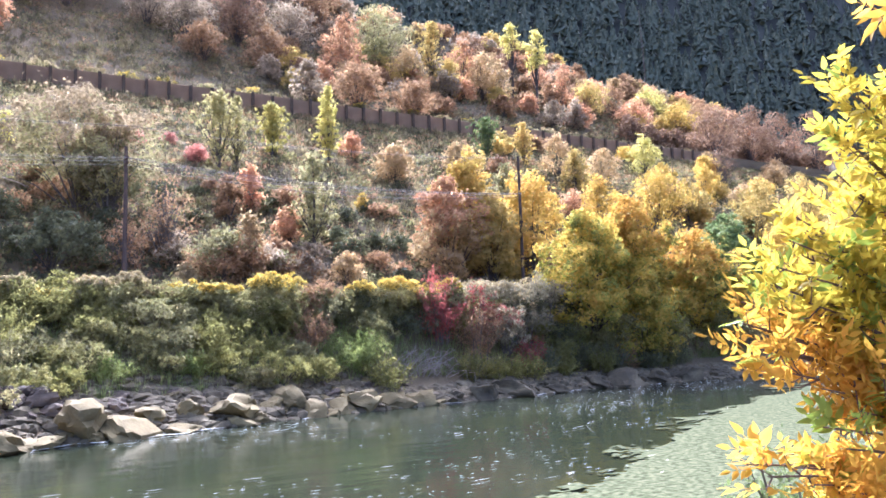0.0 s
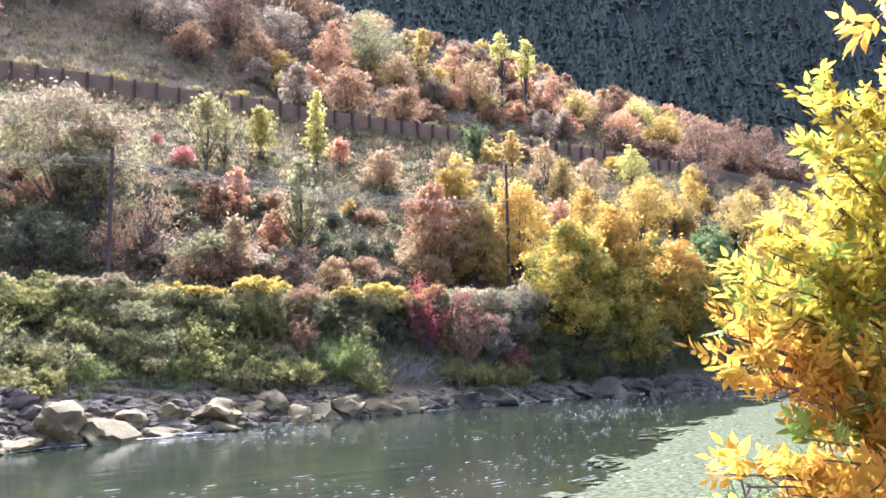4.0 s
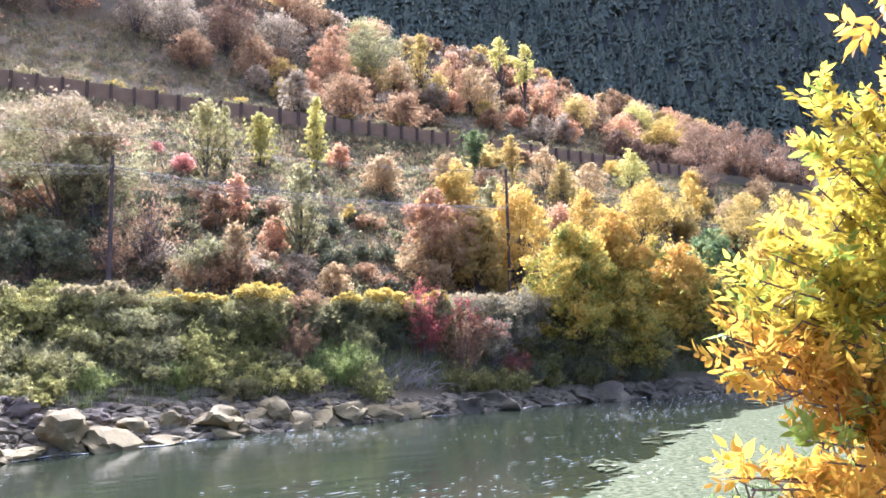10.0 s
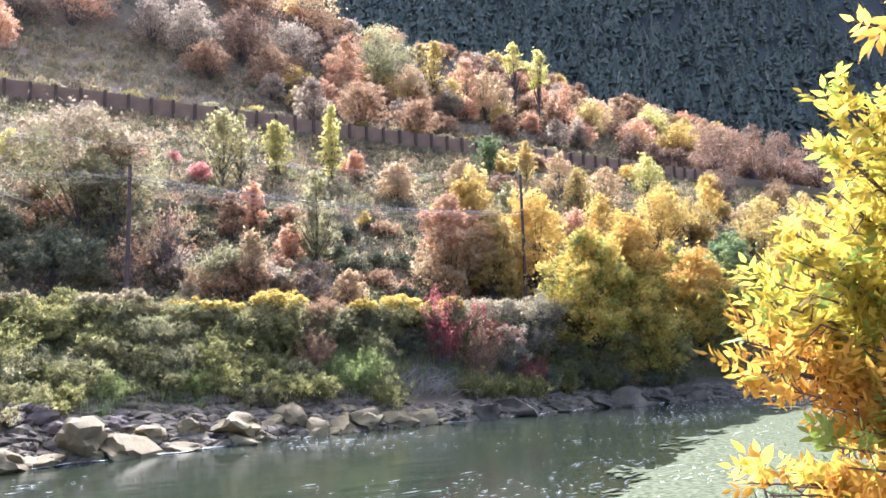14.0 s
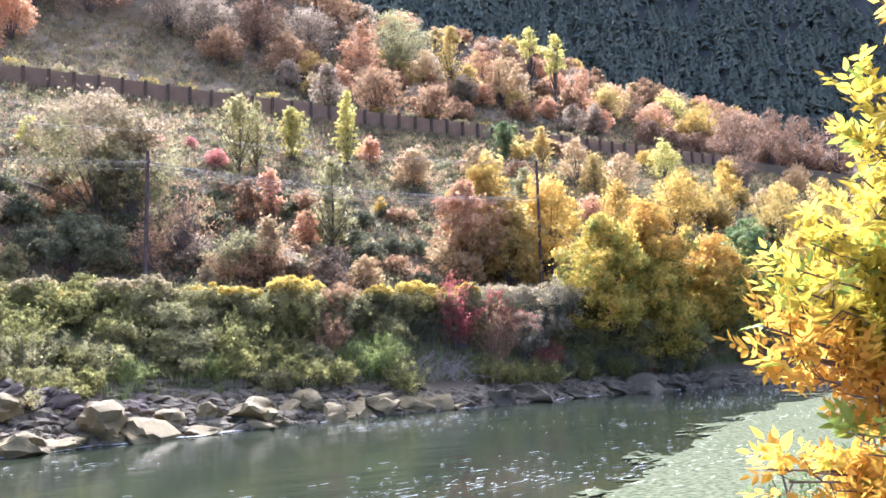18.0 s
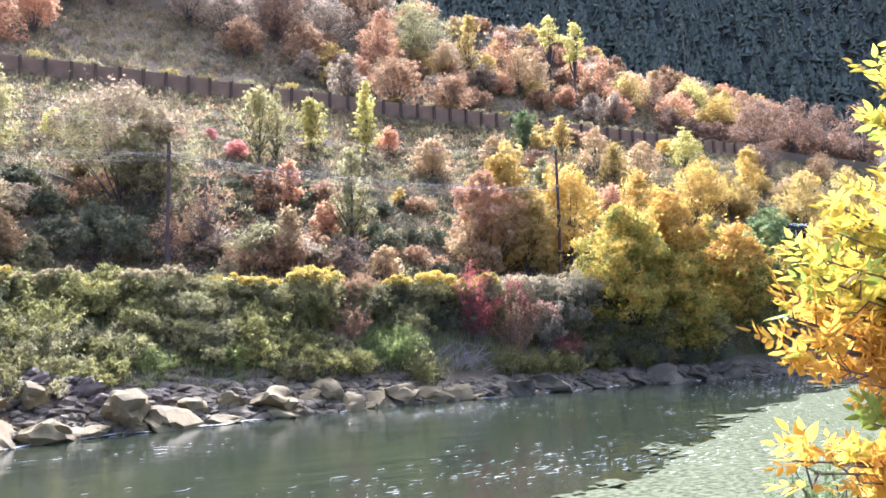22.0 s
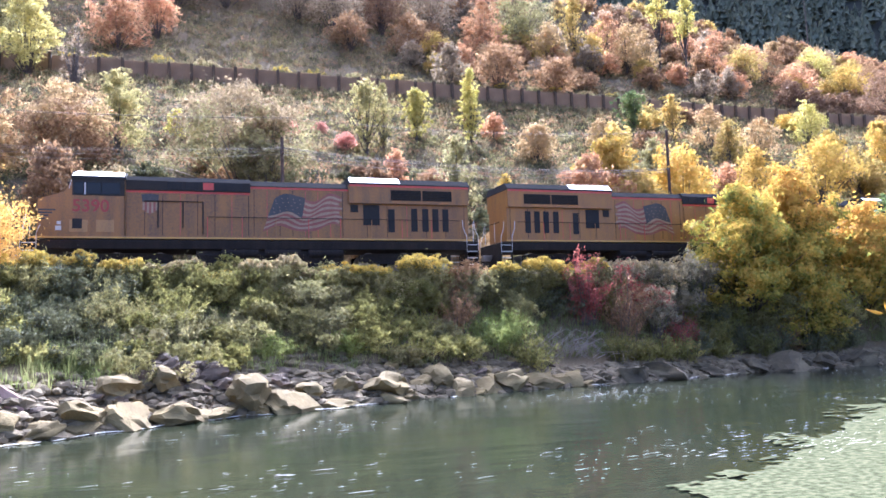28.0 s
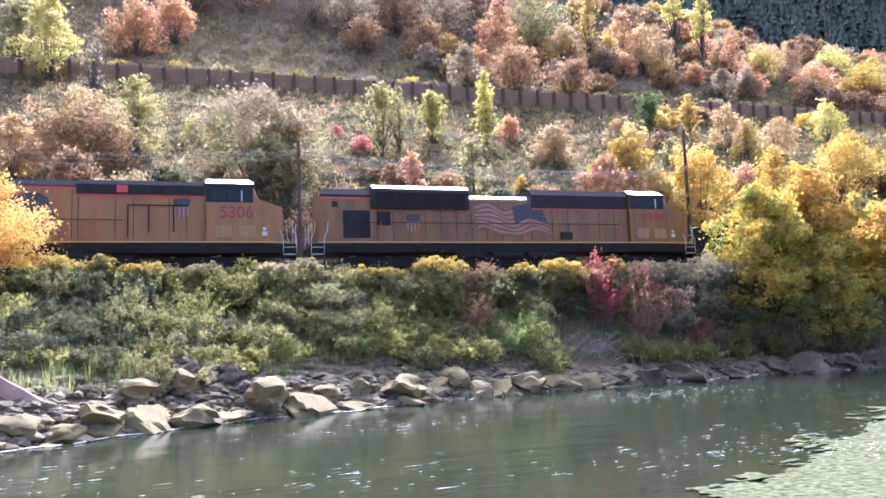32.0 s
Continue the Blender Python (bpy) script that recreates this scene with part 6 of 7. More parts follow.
def flag(parent, x0, x1, z0, z1, side, y, flip):
    """A waving striped flag painted on the hood, built as thin plates: wavy stripes and a dark corner at a slanting hoist."""
    def at(u, v):
        lean = 0.16 * (1 - v) * u
        x = x0 + (x1 - x0) * (u + lean - 0.05 * u + (0.03 * math.sin(v * 19) if u == 0 else 0))
        z = z0 + (z1 - z0) * v + (0.17 * math.sin(u * 9.5 + 0.4) - 0.16 * u + 0.05 * math.sin(u * 17 + v * 5)) * (0.5 + 0.5 * min(1, 1.6 - u))
        return x if not flip else x0 + x1 - x, z

    def band(name, u0, u1, v0, v1, mat, lift):
        verts, n = [], 18
        for i in range(n + 1):
            for v in (v0, v1):
                x, z = at(u0 + (u1 - u0) * i / n, v)
                verts.append((x, y + side * lift, z))
        mesh_ob(name, verts, [(2 * i, 2 * i + 2, 2 * i + 3, 2 * i + 1) for i in range(n)], mat, parent)

    for k in range(13):
        band("flag_stripe", 0.0, 1.0 if k < 6 else 0.56, k / 13, (k + 0.97) / 13, FLAGRED if k % 2 == 0 else FLAGWHITE, 0.0)
    band("flag_corner", 0.54, 1.0, 0.46, 1.05, FLAGBLUE, 0.006)
    for row in range(4):
        for k in range(5):
            x, z = at(0.59 + 0.085 * k + 0.03 * (row % 2), 0.54 + 0.125 * row)
            ring = [(x + 0.026 * math.cos(a), y + side * 0.010, z + 0.026 * math.sin(a)) for a in (0.3, 1.56, 2.81, 4.07, 5.33)]
            mesh_ob("flag_star", ring, [(0, 1, 2, 3, 4)], FLAGWHITE, parent)


def shield(parent, x, z, side, y):
    """A plain heraldic plate: dark blue head over red and white bars."""
    verts = [(x - 0.34, y, z + 0.06), (x + 0.34, y, z + 0.06), (x + 0.39, y, z + 0.40), (x, y, z + 0.45), (x - 0.39, y, z + 0.40)]
    mesh_ob("emblem_head", verts, [(0, 1, 2, 3, 4)], FLAGBLUE, parent)
    for k in range(7):
        a = x - 0.33 + k * 0.0943
        low = -0.52 + 0.06 * abs(k - 3)
        mesh_ob("emblem_bar", [(a, y, z + 0.05), (a + 0.0943, y, z + 0.05), (a + 0.0943, y, z + low), (a, y, z + low)], [(0, 1, 2, 3)], FLAGRED if k % 2 else FLAGWHITE, parent)


def digits(parent, words, x, z, size, side, y, mat):
    cu = bpy.data.curves.new("road_number", "FONT")
    cu.body, cu.size, cu.align_x, cu.align_y, cu.extrude = words, size, "CENTER", "CENTER", 0.004
    cu.offset = 0.012
    cu.materials.append(mat)
    tmp = new("road_number_text", cu)
    me = bpy.data.meshes.new_from_object(tmp.evaluated_get(bpy.context.evaluated_depsgraph_get()))
    bpy.data.objects.remove(tmp)
    ob = new("road_number", me)
    ob.parent = parent
    ob.matrix_local = pose(x, y, z, 90, 0, 0 if side < 0 else 180)
    tagged(ob, "faded red road number")
    return ob


def bars(parent, x, z, side, y, count, mat):
    for k in range(count):
        a = x + (k - (count - 1) / 2) * 0.36
        block("number_bar", mat, parent, a - 0.13, a + 0.13, y - 0.004, y + 0.004, z - 0.21, z + 0.21, 0)


def truck(parent, cx):
    bogie = new("truck")
    bogie.parent = parent
    bogie.location = (cx, 0, 0)
    for s in (-1, 1):
        bm = bmesh.new()
        prism(bm, [(-2.45, 0.62), (-2.45, 0.92), (-2.0, 1.02), (2.0, 1.02), (2.45, 0.92), (2.45, 0.62), (2.1, 0.55), (0.4, 0.45), (-0.4, 0.45), (-2.1, 0.55)], s * 1.02 - 0.09, s * 1.02 + 0.09)
        part("side_frame", bm, UNDER, bogie)
    for x in (-1.85, 0.0, 1.85):
        for s in (-1, 1):
            bm = bmesh.new()
            bmesh.ops.create_cone(bm, cap_ends=True, segments=28, radius1=0.53, radius2=0.53, depth=0.13, matrix=pose(x, s * 0.755, 0.53, 90, 0, 0))
            bmesh.ops.create_cone(bm, cap_ends=True, segments=28, radius1=0.56, radius2=0.56, depth=0.03, matrix=pose(x, s * 0.69, 0.53, 90, 0, 0))
            part("wheel", bm, STEEL, bogie)
            bm = bmesh.new()
            bmesh.ops.create_cone(bm, cap_ends=True, segments=12, radius1=0.16, radius2=0.14, depth=0.14, matrix=pose(x, s * 1.16, 0.6, 90, 0, 0))
            part("axle_box", bm, UNDER, bogie)


def end_steps(loco, x, d):
    """Ladder steps, white grab rails and a coupler at one end; d: +1 towards +x."""
    for s in (-1, 1):
        for k in range(4):
            block("step", RAILWHITE, loco, x - 0.28, x + 0.28, s * 1.40 - 0.12, s * 1.40 + 0.12, 0.42 + k * 0.34, 0.455 + k * 0.34, 0.005, "worn white-edged step")
        for e in (-0.32, 0.32):
            block("step_side", UNDER, loco, x + e - 0.02, x + e + 0.02, s * 1.40 - 0.12, s * 1.40 + 0.12, 0.38, 1.6, 0.005)
            pipe("grab_rail", RAILWHITE, loco, [(x + e, s * 1.5, 0.75), (x + e, s * 1.52, 1.9), (x + e - d * 0.18, s * 1.48, 2.35), (x + e - d * 0.2, s * 1.45, 2.75)], 0.017, "white grab rail")
    for s in (-0.7, 0.7):
        pipe("end_rail", RAILWHITE, loco, [(x + d * 0.35, s, 1.7), (x + d * 0.35, s, 2.75)], 0.02, "white end rail")
    pipe("end_rail", UNDER, loco, [(x + d * 0.35, -1.4, 2.7), (x + d * 0.35, 1.4, 2.7)], 0.02)
    block("coupler", STEEL, loco, min(x + d * 0.2, x + d * 0.85), max(x + d * 0.2, x + d * 0.85), -0.16, 0.16, 0.72, 1.02, 0.03)
    block("pilot_plate", UNDER, loco, x + d * 0.28 - 0.03, x + d * 0.28 + 0.03, -1.45, 1.45, 0.35, 1.5, 0.01)
    for s in (-0.5, 0.45):
        pipe("air_hose", UNDER, loco, [(x + d * 0.3, s, 1.0), (x + d * 0.5, s, 0.7), (x + d * 0.62, s * 0.8, 0.5)], 0.03)


def walk_rail(loco, x0, x1, s, step=1.62):
    n = int(round((x1 - x0) / step))
    for i in range(n + 1):
        x = x0 + (x1 - x0) * i / n
        pipe("rail_post", REDLINE if i % 3 else YELLOW, loco, [(x, s * 1.5, 1.7), (x, s * 1.5, 2.72)], 0.018)
    pipe("handrail", UNDER, loco, [(x0, s * 1.5, 2.72), ((x0 + x1) / 2, s * 1.5, 2.72), (x1, s * 1.5, 2.72)], 0.017)


def underframe(loco, x0, x1):
    block("platform", UNDER, loco, x0, x1, -1.5, 1.5, 1.18, 1.62, 0.02, "black platform frame")
    for s in (-1, 1):
        block("sill_stripe", SILLYELLOW, loco, x0 + 0.3, x1 - 0.3, s * 1.5 - 0.02, s * 1.5 + 0.02, 1.66, 1.74, 0.005, "bright yellow edge stripe")
    bm = bmesh.new()
    along(bm, [(-1.3, 1.18), (1.3, 1.18), (1.45, 0.9), (1.3, 0.35), (0.9, 0.2), (-0.9, 0.2), (-1.3, 0.35), (-1.45, 0.9)], -3.6, 3.4)
    part("fuel_tank", bm, UNDER, loco)
    for s in (-1, 1):
        for x in (-2.7, -0.6, 1.4):
            bm = bmesh.new()
            bmesh.ops.create_cone(bm, cap_ends=True, segments=16, radius1=0.22, radius2=0.22, depth=1.7, matrix=pose(x, s * 1.36, 1.0, 0, 90, 0))
            part("air_reservoir", bm, UNDER, loco)
    truck(loco, -6.9)
    truck(loco, 6.9)


def door_seams(loco, x0, x1, step, z0, z1, s, y):
    x = x0
    while x < x1:
        block("door_seam", REDLINE if int(x * 7) % 4 == 0 else GRILLE, loco, x - 0.012, x + 0.012, y - 0.006, y + 0.006, z0, z1, 0)
        x += step


def wide_cab(loco, x0, roof_z, colour):
    """Safety cab with a sloped nose; x0: its back wall."""
    bm = bmesh.new()
    prism(bm, [(x0, 1.74), (x0 + 3.62, 1.74), (x0 + 3.58, 3.42), (x0 + 2.50, 3.78), (x0 + 2.22, 4.35), (x0, 4.35)], -1.5, 1.5)
    cab = part("cab", bm, colour, loco)
    bm = bmesh.new()
    along(bm, [(-1.52, roof_z - 0.42), (1.52, roof_z - 0.42), (1.5, roof_z - 0.3), (0.95, roof_z), (-0.95, roof_z), (-1.5, roof_z - 0.3)], x0 - 0.05, x0 + 2.25)
    part("cab_roof", bm, GREYROOF, loco, "dark grey cab roof")
    for s in (-1, 1):
        v = [(x0 + 0.02, s * 1.53, roof_z - 0.28), (x0 + 2.22, s * 1.53, roof_z - 0.28), (x0 + 2.05, s * 0.97, roof_z + 0.012), (x0 + 0.08, s * 0.97, roof_z + 0.012)]
        mesh_ob("roof_glint", v, [(0, 1, 2, 3) if s < 0 else (3, 2, 1, 0)], ROOFGLINT, loco, "pale plate for the sun's glint on the roof edge")
        block("cab_band", GREYROOF, loco, x0 + 0.02, x0 + 2.2, s * 1.5 - 0.012, s * 1.5 + 0.012, 3.62, 4.36, 0.004, "dark grey window band")
        for a, b in ((0.22, 0.98), (1.02, 1.62), (1.72, 2.14)):
            block("cab_window", GLASS, cab, x0 + a, x0 + b, s * 1.5 - 0.02, s * 1.5 + 0.02, 3.68, 4.22, 0.01, "dark side window")
        block("window_post", RAILWHITE, cab, x0 + 1.64, x0 + 1.70, s * 1.5 - 0.03, s * 1.5 + 0.03, 3.66, 4.2, 0.004)
        block("sticker", RAILWHITE, cab, x0 + 2.62, x0 + 2.86, s * 1.504 - 0.004, s * 1.504 + 0.004, 2.02, 2.22, 0)
        block("sticker", RAILWHITE, cab, x0 + 2.64, x0 + 2.80, s * 1.504 - 0.004, s * 1.504 + 0.004, 2.28, 2.42, 0)
        for a in (0.45, 1.55):
            block("vent_panel", panel_paint, cab, x0 + a, x0 + a + 0.75, s * 1.504 - 0.006, s * 1.504 + 0.006, 1.95, 2.5, 0.004, "yellow panel with darker streaks")
        pipe("mirror_arm", RAILWHITE, cab, [(x0 + 2.24, s * 1.5, 4.3), (x0 + 2.33, s * 1.52, 3.9)], 0.014)
    block("windshield", GLASS, cab, x0 + 2.3, x0 + 2.42, -1.3, 1.3, 3.82, 4.25, 0.01, "dark front windows")
    # glare on the sloping nose, painted as a thin white plate
    v = [(x0 + 2.46, -1.42, 3.80), (x0 + 3.56, -1.42, 3.44), (x0 + 3.56, 1.42, 3.44), (x0 + 2.46, 1.42, 3.80)]
    mesh_ob("nose_glare", v, [(0, 1, 2, 3)], RAILWHITE, cab, "white plate for the sun's glare on the nose top")
    for s in (-0.22, 0.22):
        bm = bmesh.new()
        bmesh.ops.create_cone(bm, cap_ends=True, segments=14, radius1=0.1, radius2=0.1, depth=0.06, matrix=pose(x0 + 3.62, s, 3.2, 0, 90, 0))
        part("headlight", bm, LAMP, cab, "round headlight")
    block("bell_box", UNDER, cab, x0 + 3.0, x0 + 3.2, -0.2, 0.2, 3.58, 3.72, 0.02)
    return cab


panel_paint = paint("panel_yellow", (0.36, 0.20, 0.06), (0.12, 0.08, 0.05))


def wings(cab, x):
    """Dark blue and white wing shape across the nose, as plain plates."""
    for s in (-1, 1):
        for k in range(4):
            block("wing_bar", FLAGBLUE, cab, x - 0.01, x + 0.012, min(s * 0.2, s * (1.35 - 0.18 * k)), max(s * 0.2, s * (1.35 - 0.18 * k)), 2.9 - k * 0.13, 2.98 - k * 0.13, 0)
            block("wing_bar", FLAGBLUE, cab, x - 0.75 + 0.14 * k, x - 0.05, s * 1.504 - 0.006, s * 1.504 + 0.006, 2.9 - k * 0.13, 2.97 - k * 0.13, 0)


def gevo(label, words, lead):
    """Six-axle road engine with a wide flared radiator section at its rear; it faces +x."""
    body = DULLYELLOW if lead else YELLOW
    loco = new("locomotive")
    tagged(loco, label, "locomotive", "engines of the train")
    underframe(loco, -10.75, 10.75)
    h = hood("radiator_hood", loco, -10.3, -3.9, 1.5, 3.55, 4.78, 0.22, body, "flared yellow radiator section")
    hood("radiator_roof", loco, -10.34, -3.88, 1.53, 4.50, 4.86, 0.30, GREYROOF, "dark grey radiator roof")
    hood("rear_hood", loco, -10.3, -3.9, 1.28, 1.74, 3.56, 0.02, body)
    hood("engine_hood", loco, -3.9, 0.95, 1.28, 1.74, 4.52, 0.30, body)
    hood("engine_roof", loco, -3.9, 0.95, 1.31, 4.28, 4.58, 0.28, GREYROOF, "dark grey engine roof")
    hood("front_hood", loco, 0.95, 6.5, 1.30, 1.74, 4.30, 0.02, body)
    hood("front_roof", loco, 0.92, 6.5, 1.40, 3.95, 4.62, 0.22, GREYROOF, "dark grey equipment roof")
    block("exhaust_stack", UNDER, loco, -1.9, -1.0, -0.35, 0.35, 4.58, 4.72, 0.03)
    block("roof_vent", UNDER, loco, -0.6, 0.5, -0.5, 0.5, 4.58, 4.68, 0.03)
    for s in (-1, 1):
        v = [(-6.55, s * 1.535, 4.60), (-3.92, s * 1.535, 4.60), (-3.92, s * 1.2, 4.90), (-6.55, s * 1.2, 4.90)]
        mesh_ob("roof_glint", v, [(0, 1, 2, 3) if s < 0 else (3, 2, 1, 0)], ROOFGLINT, loco, "pale plate for the sun's glint on the roof edge")
        block("red_stripe", REDLINE, loco, -10.28, -3.92, s * 1.515 - 0.01, s * 1.515 + 0.01, 4.40, 4.50, 0, "thin red stripe")
        block("red_stripe", REDLINE, loco, -3.9, 0.9, s * 1.292 - 0.01, s * 1.292 + 0.01, 4.17, 4.26, 0, "thin red stripe")
        block("red_stripe", REDLINE, loco, 0.95, 6.5, s * 1.312 - 0.01, s * 1.312 + 0.01, 3.84, 3.95, 0, "thin red stripe")
        for a, b in ((-9.35, -7.75), (-7.68, -6.05)):
            g = block("radiator_grille", GRILLE, loco, a, b, s * 1.5 - 0.02, s * 1.5 + 0.02, 3.72, 4.26, 0.01, "dark radiator grille")
            for k in range(6):
                block("slat", UNDER, g, a + 0.03, b - 0.03, s * 1.53 - 0.012, s * 1.53 + 0.012, 3.76 + k * 0.085, 3.80 + k * 0.085, 0)
        for x in (-9.05, -8.5, -7.95, -7.35):
            block("door_grille", GRILLE, loco, x - 0.17, x + 0.17, s * 1.28 - 0.02, s * 1.28 + 0.02, 2.15, 3.35, 0.01, "tall dark door grille")
        block("door_grille", GRILLE, loco, -6.3, -5.95, s * 1.28 - 0.02, s * 1.28 + 0.02, 2.1, 3.3, 0.01)
        block("intake_grille", GRILLE, loco, -5.5, -4.65, s * 1.28 - 0.02, s * 1.28 + 0.02, 2.45, 3.5, 0.01, "square dark intake grille")
        block("small_vent", GRILLE, loco, -4.4, -4.0, s * 1.28 - 0.02, s * 1.28 + 0.02, 3.1, 3.5, 0.01)
        for a, b in ((1.3, 2.55), (3.3, 3.9), (4.05, 4.7)):
            block("roof_grille", GRILLE, loco, a, b, s * 1.4 - 0.02, s * 1.4 + 0.02, 4.0, 4.38, 0.01)
        block("red_panel", REDLINE, loco, 2.62, 3.1, s * 1.405 - 0.01, s * 1.405 + 0.01, 4.02, 4.36, 0.004)
        door_seams(loco, -3.6, 0.9, 0.62, 1.85, 4.1, s, s * 1.284)
        door_seams(loco, 1.0, 6.4, 0.78, 1.85, 3.8, s, s * 1.304)
        door_seams(loco, -10.1, -4.0, 1.05, 1.85, 3.5, s, s * 1.284)
        flag(loco, -3.5, -0.05, 2.3, 3.85, s, s * 1.292, flip=False)
        shield(loco, 5.45, 3.35, s, s * 1.318)
        pipe("door_rail", UNDER, loco, [(3.1, s * 1.36, 1.9), (3.1, s * 1.36, 3.45), (4.6, s * 1.36, 3.45), (5.7, s * 1.36, 3.45)], 0.025)
        for x in (3.1, 4.0, 5.1):
            pipe("door_post", GRILLE, loco, [(x, s * 1.37, 2.2), (x, s * 1.37, 3.45)], 0.03)
        walk_rail(loco, -9.8, 2.9, s)
        block("number_panel", body, loco, 6.5, 6.56, s * 1.4 - 0.1, s * 1.4 + 0.1, 1.8, 4.2, 0.01)
    cab = wide_cab(loco, 6.52, 4.80, body)
    for s in (-1, 1):
        digits(cab, words, 7.95, 3.12, 0.78, s, s * 1.508, NUMRED)
    end_steps(loco, 10.45, 1)
    end_steps(loco, -10.45, -1)
    if lead:
        wings(cab, 10.13)
        for s in (-1, 1):
            block("battery_box", GRILLE, cab, 8.3, 8.7, s * 1.504 - 0.01, s * 1.504 + 0.01, 2.1, 2.55, 0.004, "square dark opening")
    return loco


def sd(label):
    """Six-axle road engine with a boxy flared radiator and a lower centre hood; it faces +x."""
    loco = new("locomotive")
    tagged(loco, label, "locomotive", "engines of the train")
    underframe(loco, -10.95, 10.95)
    hood("rear_hood", loco, -10.55, -7.9, 1.25, 1.74, 4.42, 0.35, DIRTYYELLOW)
    hood("rear_roof", loco, -10.5, -7.9, 1.28, 4.05, 4.48, 0.33, GREYROOF, "dark grey roof")
    hood("radiator_lower", loco, -7.9, -2.7, 1.25, 1.74, 3.7, 0.02, DIRTYYELLOW)
    hood("radiator_hood", loco, -7.9, -2.7, 1.55, 3.45, 4.62, 0.28, GREYROOF, "black flared radiator section")
    hood("engine_hood", loco, -2.7, 0.95, 1.25, 1.74, 4.22, 0.26, DIRTYYELLOW)
    hood("front_hood", loco, 0.95, 6.8, 1.27, 1.74, 4.0, 0.02, DIRTYYELLOW)
    hood("front_roof", loco, 0.95, 6.8, 1.34, 3.62, 4.66, 0.34, GREYROOF, "dark grey equipment roof")
    for x in (-7.0, -5.3, -3.6):
        bm = bmesh.new()
        bmesh.ops.create_cone(bm, cap_ends=True, segments=20, radius1=0.6, radius2=0.6, depth=0.12, matrix=pose(x, 0, 4.66))
        part("roof_fan", bm, UNDER, loco)
    block("exhaust_stack", UNDER, loco, -0.9, -0.2, -0.3, 0.3, 4.22, 4.5, 0.03)
    pipe("horn", UNDER, loco, [(-0.75, -0.5, 4.2), (-0.75, -0.5, 4.62), (-0.35, -0.5, 4.66)], 0.05)
    for s in (-1, 1):
        def edge(x0, x1, y0, z0, y1, z1):
            mesh_ob("roof_glint", [(x0, s * y0, z0), (x1, s * y0, z0), (x1, s * y1, z1), (x0, s * y1, z1)], [(0, 1, 2, 3) if s < 0 else (3, 2, 1, 0)], ROOFGLINT, loco, "pale plate for the sun's glint on the roof edge")
        edge(-7.88, -2.72, 1.52, 4.46, 1.28, 4.655)
        edge(-2.68, 0.93, 1.24, 4.06, 1.02, 4.245)
        block("red_stripe", REDLINE, loco, 0.95, 6.8, s * 1.285 - 0.01, s * 1.285 + 0.01, 3.52, 3.6, 0)
        block("red_stripe", REDLINE, loco, -10.5, -7.9, s * 1.262 - 0.01, s * 1.262 + 0.01, 3.92, 4.0, 0)
        g = block("radiator_grille", GRILLE, loco, -7.7, -2.9, s * 1.55 - 0.015, s * 1.55 + 0.015, 3.52, 4.28, 0.01, "long dark radiator grille")
        for k in range(8):
            block("slat", UNDER, g, -7.65, -2.95, s * 1.572 - 0.008, s * 1.572 + 0.008, 3.56 + k * 0.09, 3.60 + k * 0.09, 0)
        block("intake_grille", GRILLE, loco, -9.35, -7.95, s * 1.25 - 0.02, s * 1.25 + 0.02, 1.95, 3.35, 0.01, "square dark intake grille")
        block("small_vent", GRILLE, loco, -9.9, -9.6, s * 1.25 - 0.02, s * 1.25 + 0.02, 3.5, 3.8, 0.01)
        door_seams(loco, -7.6, 0.9, 0.85, 1.85, 3.4, s, s * 1.254)
        door_seams(loco, 1.2, 6.7, 0.95, 1.85, 3.5, s, s * 1.274)
        flag(loco, -2.25, 1.75, 2.25, 3.75, s, s * 1.287, flip=False)
        shield(loco, -5.7, 2.75, s, s * 1.262)
        walk_rail(loco, -9.4, 6.2, s, 1.95)
        block("cable_box", GRILLE, loco, -7.6, -6.9, s * 1.27 - 0.02, s * 1.27 + 0.02, 2.6, 3.3, 0.02)
        block("tool_box", GRILLE, loco, 2.6, 3.3, s * 1.33 - 0.06, s * 1.33 + 0.06, 1.9, 2.3, 0.02)
    cab = wide_cab(loco, 6.84, 4.70, DIRTYYELLOW)
    for s in (-1, 1):
        bars(cab, 8.35, 3.18, s, s * 1.508, 4, NUMRED)
    end_steps(loco, 10.65, 1)
    end_steps(loco, -10.65, -1)
    return loco


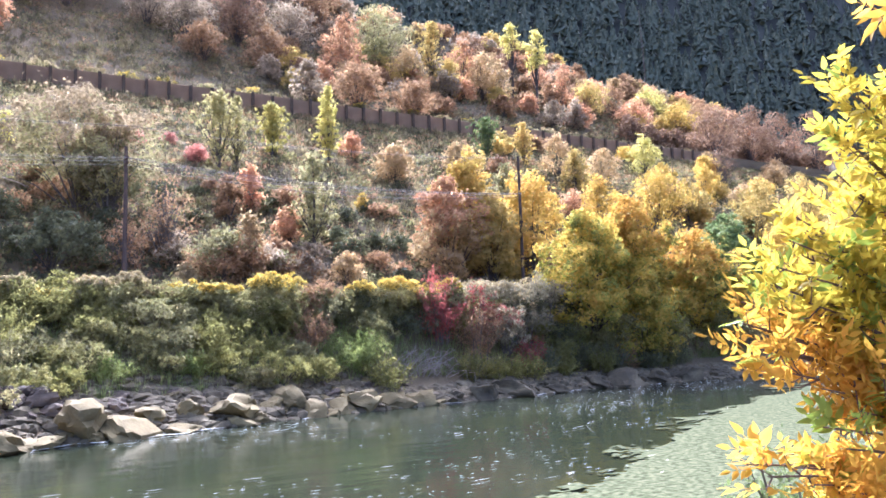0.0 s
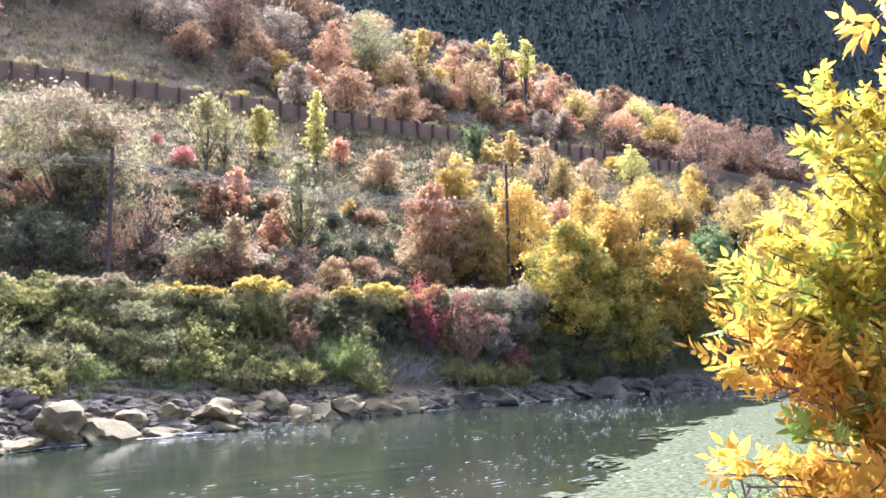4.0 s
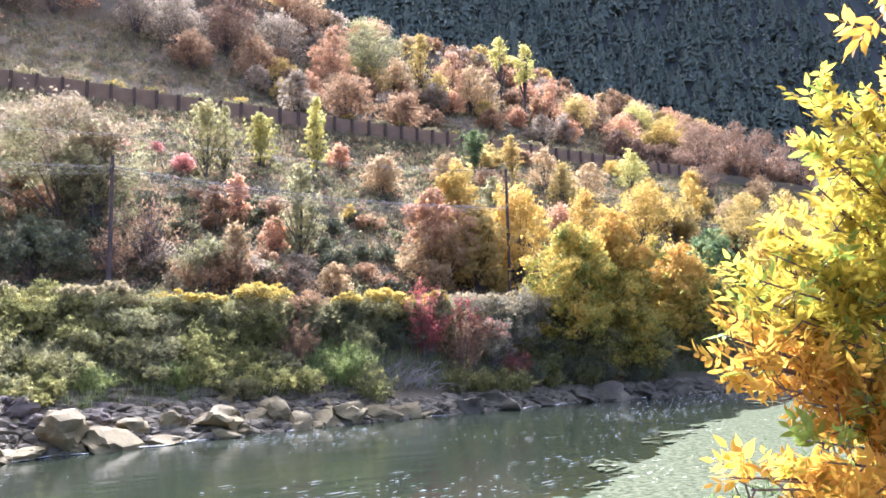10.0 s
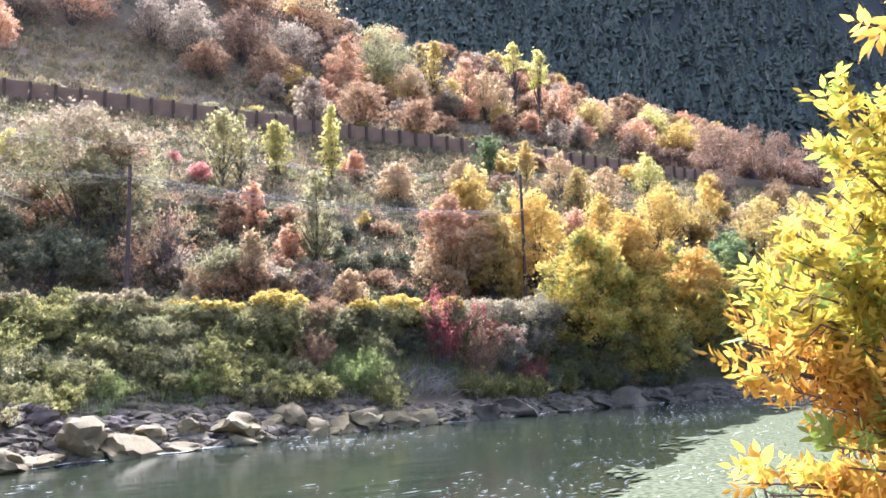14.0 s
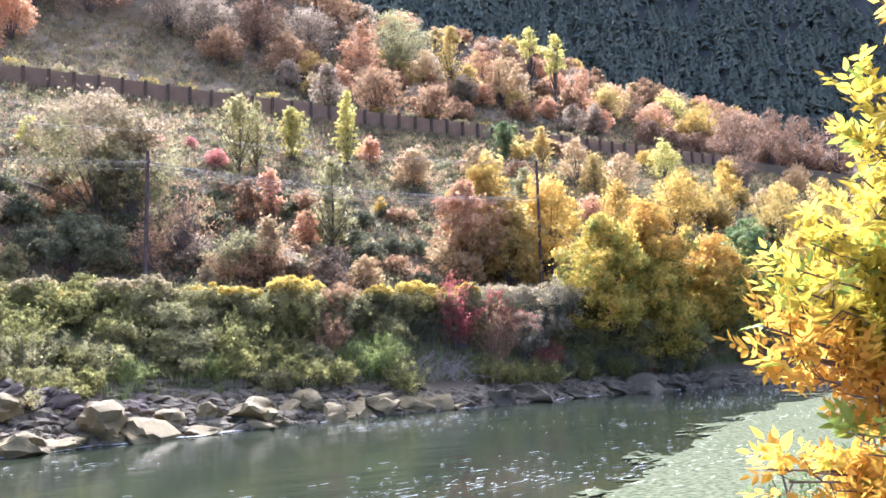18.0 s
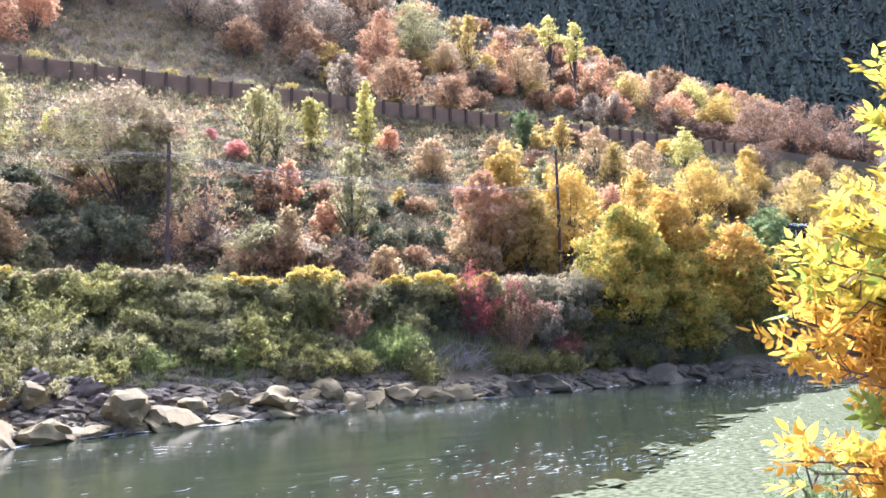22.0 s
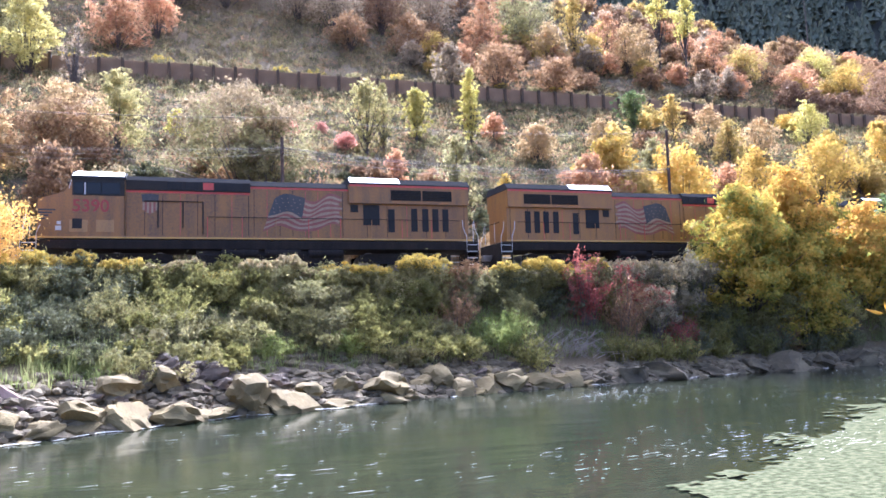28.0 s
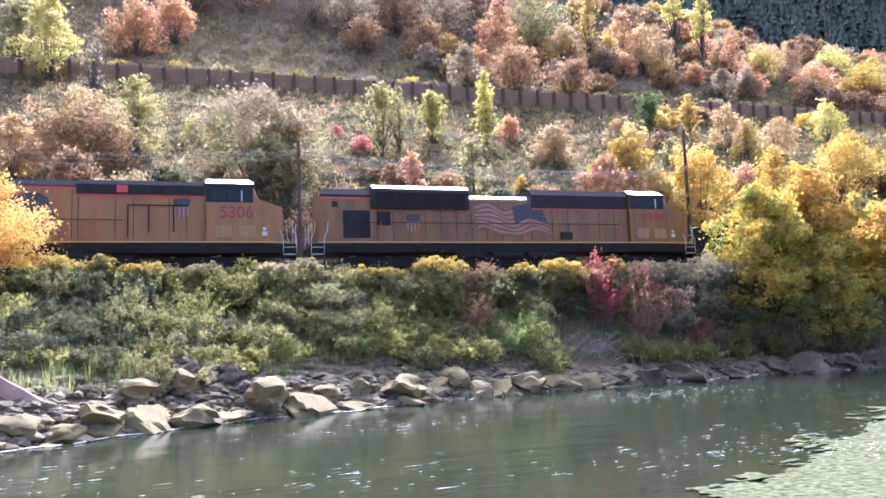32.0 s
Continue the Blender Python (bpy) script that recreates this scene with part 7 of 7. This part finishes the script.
def freight_car():
    car = new("freight_car")
    tagged(car, "low black freight car coupled behind the engines", "freight car")
    block("side_sill", UNDER, car, -8.2, 8.2, -1.45, 1.45, 0.95, 1.35, 0.02)
    bm = bmesh.new()
    along(bm, [(-1.45, 1.35), (1.45, 1.35), (1.45, 2.85), (1.38, 2.9), (-1.38, 2.9), (-1.45, 2.85)], -7.9, 7.9)
    part("body", bm, UNDER, car)
    for s in (-1, 1):
        for k in range(12):
            x = -7.7 + k * 1.4
            block("side_rib", UNDER, car, x - 0.06, x + 0.06, min(s * 1.45, s * 1.53), max(s * 1.45, s * 1.53), 1.35, 2.85, 0.01)
        pipe("top_rail", STEEL, car, [(-7.9, s * 1.48, 2.95), (0, s * 1.48, 3.0), (7.9, s * 1.48, 2.95)], 0.04, "worn steel top rail")
        pipe("grab_rail", RAILWHITE, car, [(-8.0, s * 1.4, 1.5), (-8.0, s * 1.4, 2.9)], 0.02)
    for cx in (-5.6, 5.6):
        for x in (-0.85, 0.85):
            for s in (-1, 1):
                bm = bmesh.new()
                bmesh.ops.create_cone(bm, cap_ends=True, segments=24, radius1=0.46, radius2=0.46, depth=0.13, matrix=pose(cx + x, s * 0.755, 0.46, 90, 0, 0))
                part("wheel", bm, STEEL, car)
        for s in (-1, 1):
            block("side_frame", UNDER, car, cx - 1.3, cx + 1.3, s * 1.0 - 0.08, s * 1.0 + 0.08, 0.35, 0.75, 0.03)
    block("coupler", STEEL, car, -8.8, -8.1, -0.15, 0.15, 0.74, 1.0, 0.03)
    return car


def build_track():
    for s in (-1, 1):
        bm = bmesh.new()
        along(bm, [(-0.07, 5.14), (0.07, 5.14), (0.07, 5.16), (0.012, 5.18), (0.012, 5.27), (0.036, 5.28), (0.036, 5.32), (-0.036, 5.32), (-0.036, 5.28), (-0.012, 5.27), (-0.012, 5.18), (-0.07, 5.16)], -120, 420)
        bmesh.ops.translate(bm, verts=bm.verts, vec=(0, 38.5 + s * 0.755, 0))
        me = bpy.data.meshes.new("rail")
        bm.to_mesh(me)
        bm.free()
        me.materials.append(STEEL)
        tagged(new("rail", me), "worn steel rail of the railway track", "rail", kind="structure")
    bm = bmesh.new()
    along(bm, [(35.9, 4.6), (36.9, 5.14), (40.1, 5.14), (41.1, 4.6)], -120, 420)
    me = bpy.data.meshes.new("ballast")
    bm.to_mesh(me)
    bm.free()
    me.materials.append(BALLAST)
    tagged(new("ballast", me), "grey crushed-stone ballast under the rails", "ballast", kind="structure")


build_track()
LEAD = gevo("lead yellow diesel locomotive with grey roof and painted flag", "5390", True)
SECOND = gevo("yellow diesel locomotive with grey roof and faded painted flag", "5306", False)
THIRD = sd("yellow diesel locomotive with black flared radiator and painted flag")
CAR = freight_car()

# ---- what moves ----
SPEED, MEET = 8.27, 30.5


def motions():
    times = [0.5 * k for k in range(65)]
    for thing, at, turn in ((LEAD, -17.3, 180), (SECOND, 5.55, 0), (THIRD, 28.0, 0), (CAR, 48.9, 0)):
        # the train slows slightly until half past the twenty-ninth second
        walk(thing, [(t, pose(at - SPEED * (t - MEET) + 0.04 * max(0.0, 29.5 - t) ** 2, 38.5, 5.32, 0, 0, turn)) for t in times])
    for raft, x, y, v in RAFTS:
        walk(raft, [(t, pose(x - v * 6 + v * t, y, 0.03)) for t in (0, 8, 16, 24, 32)])


motions()
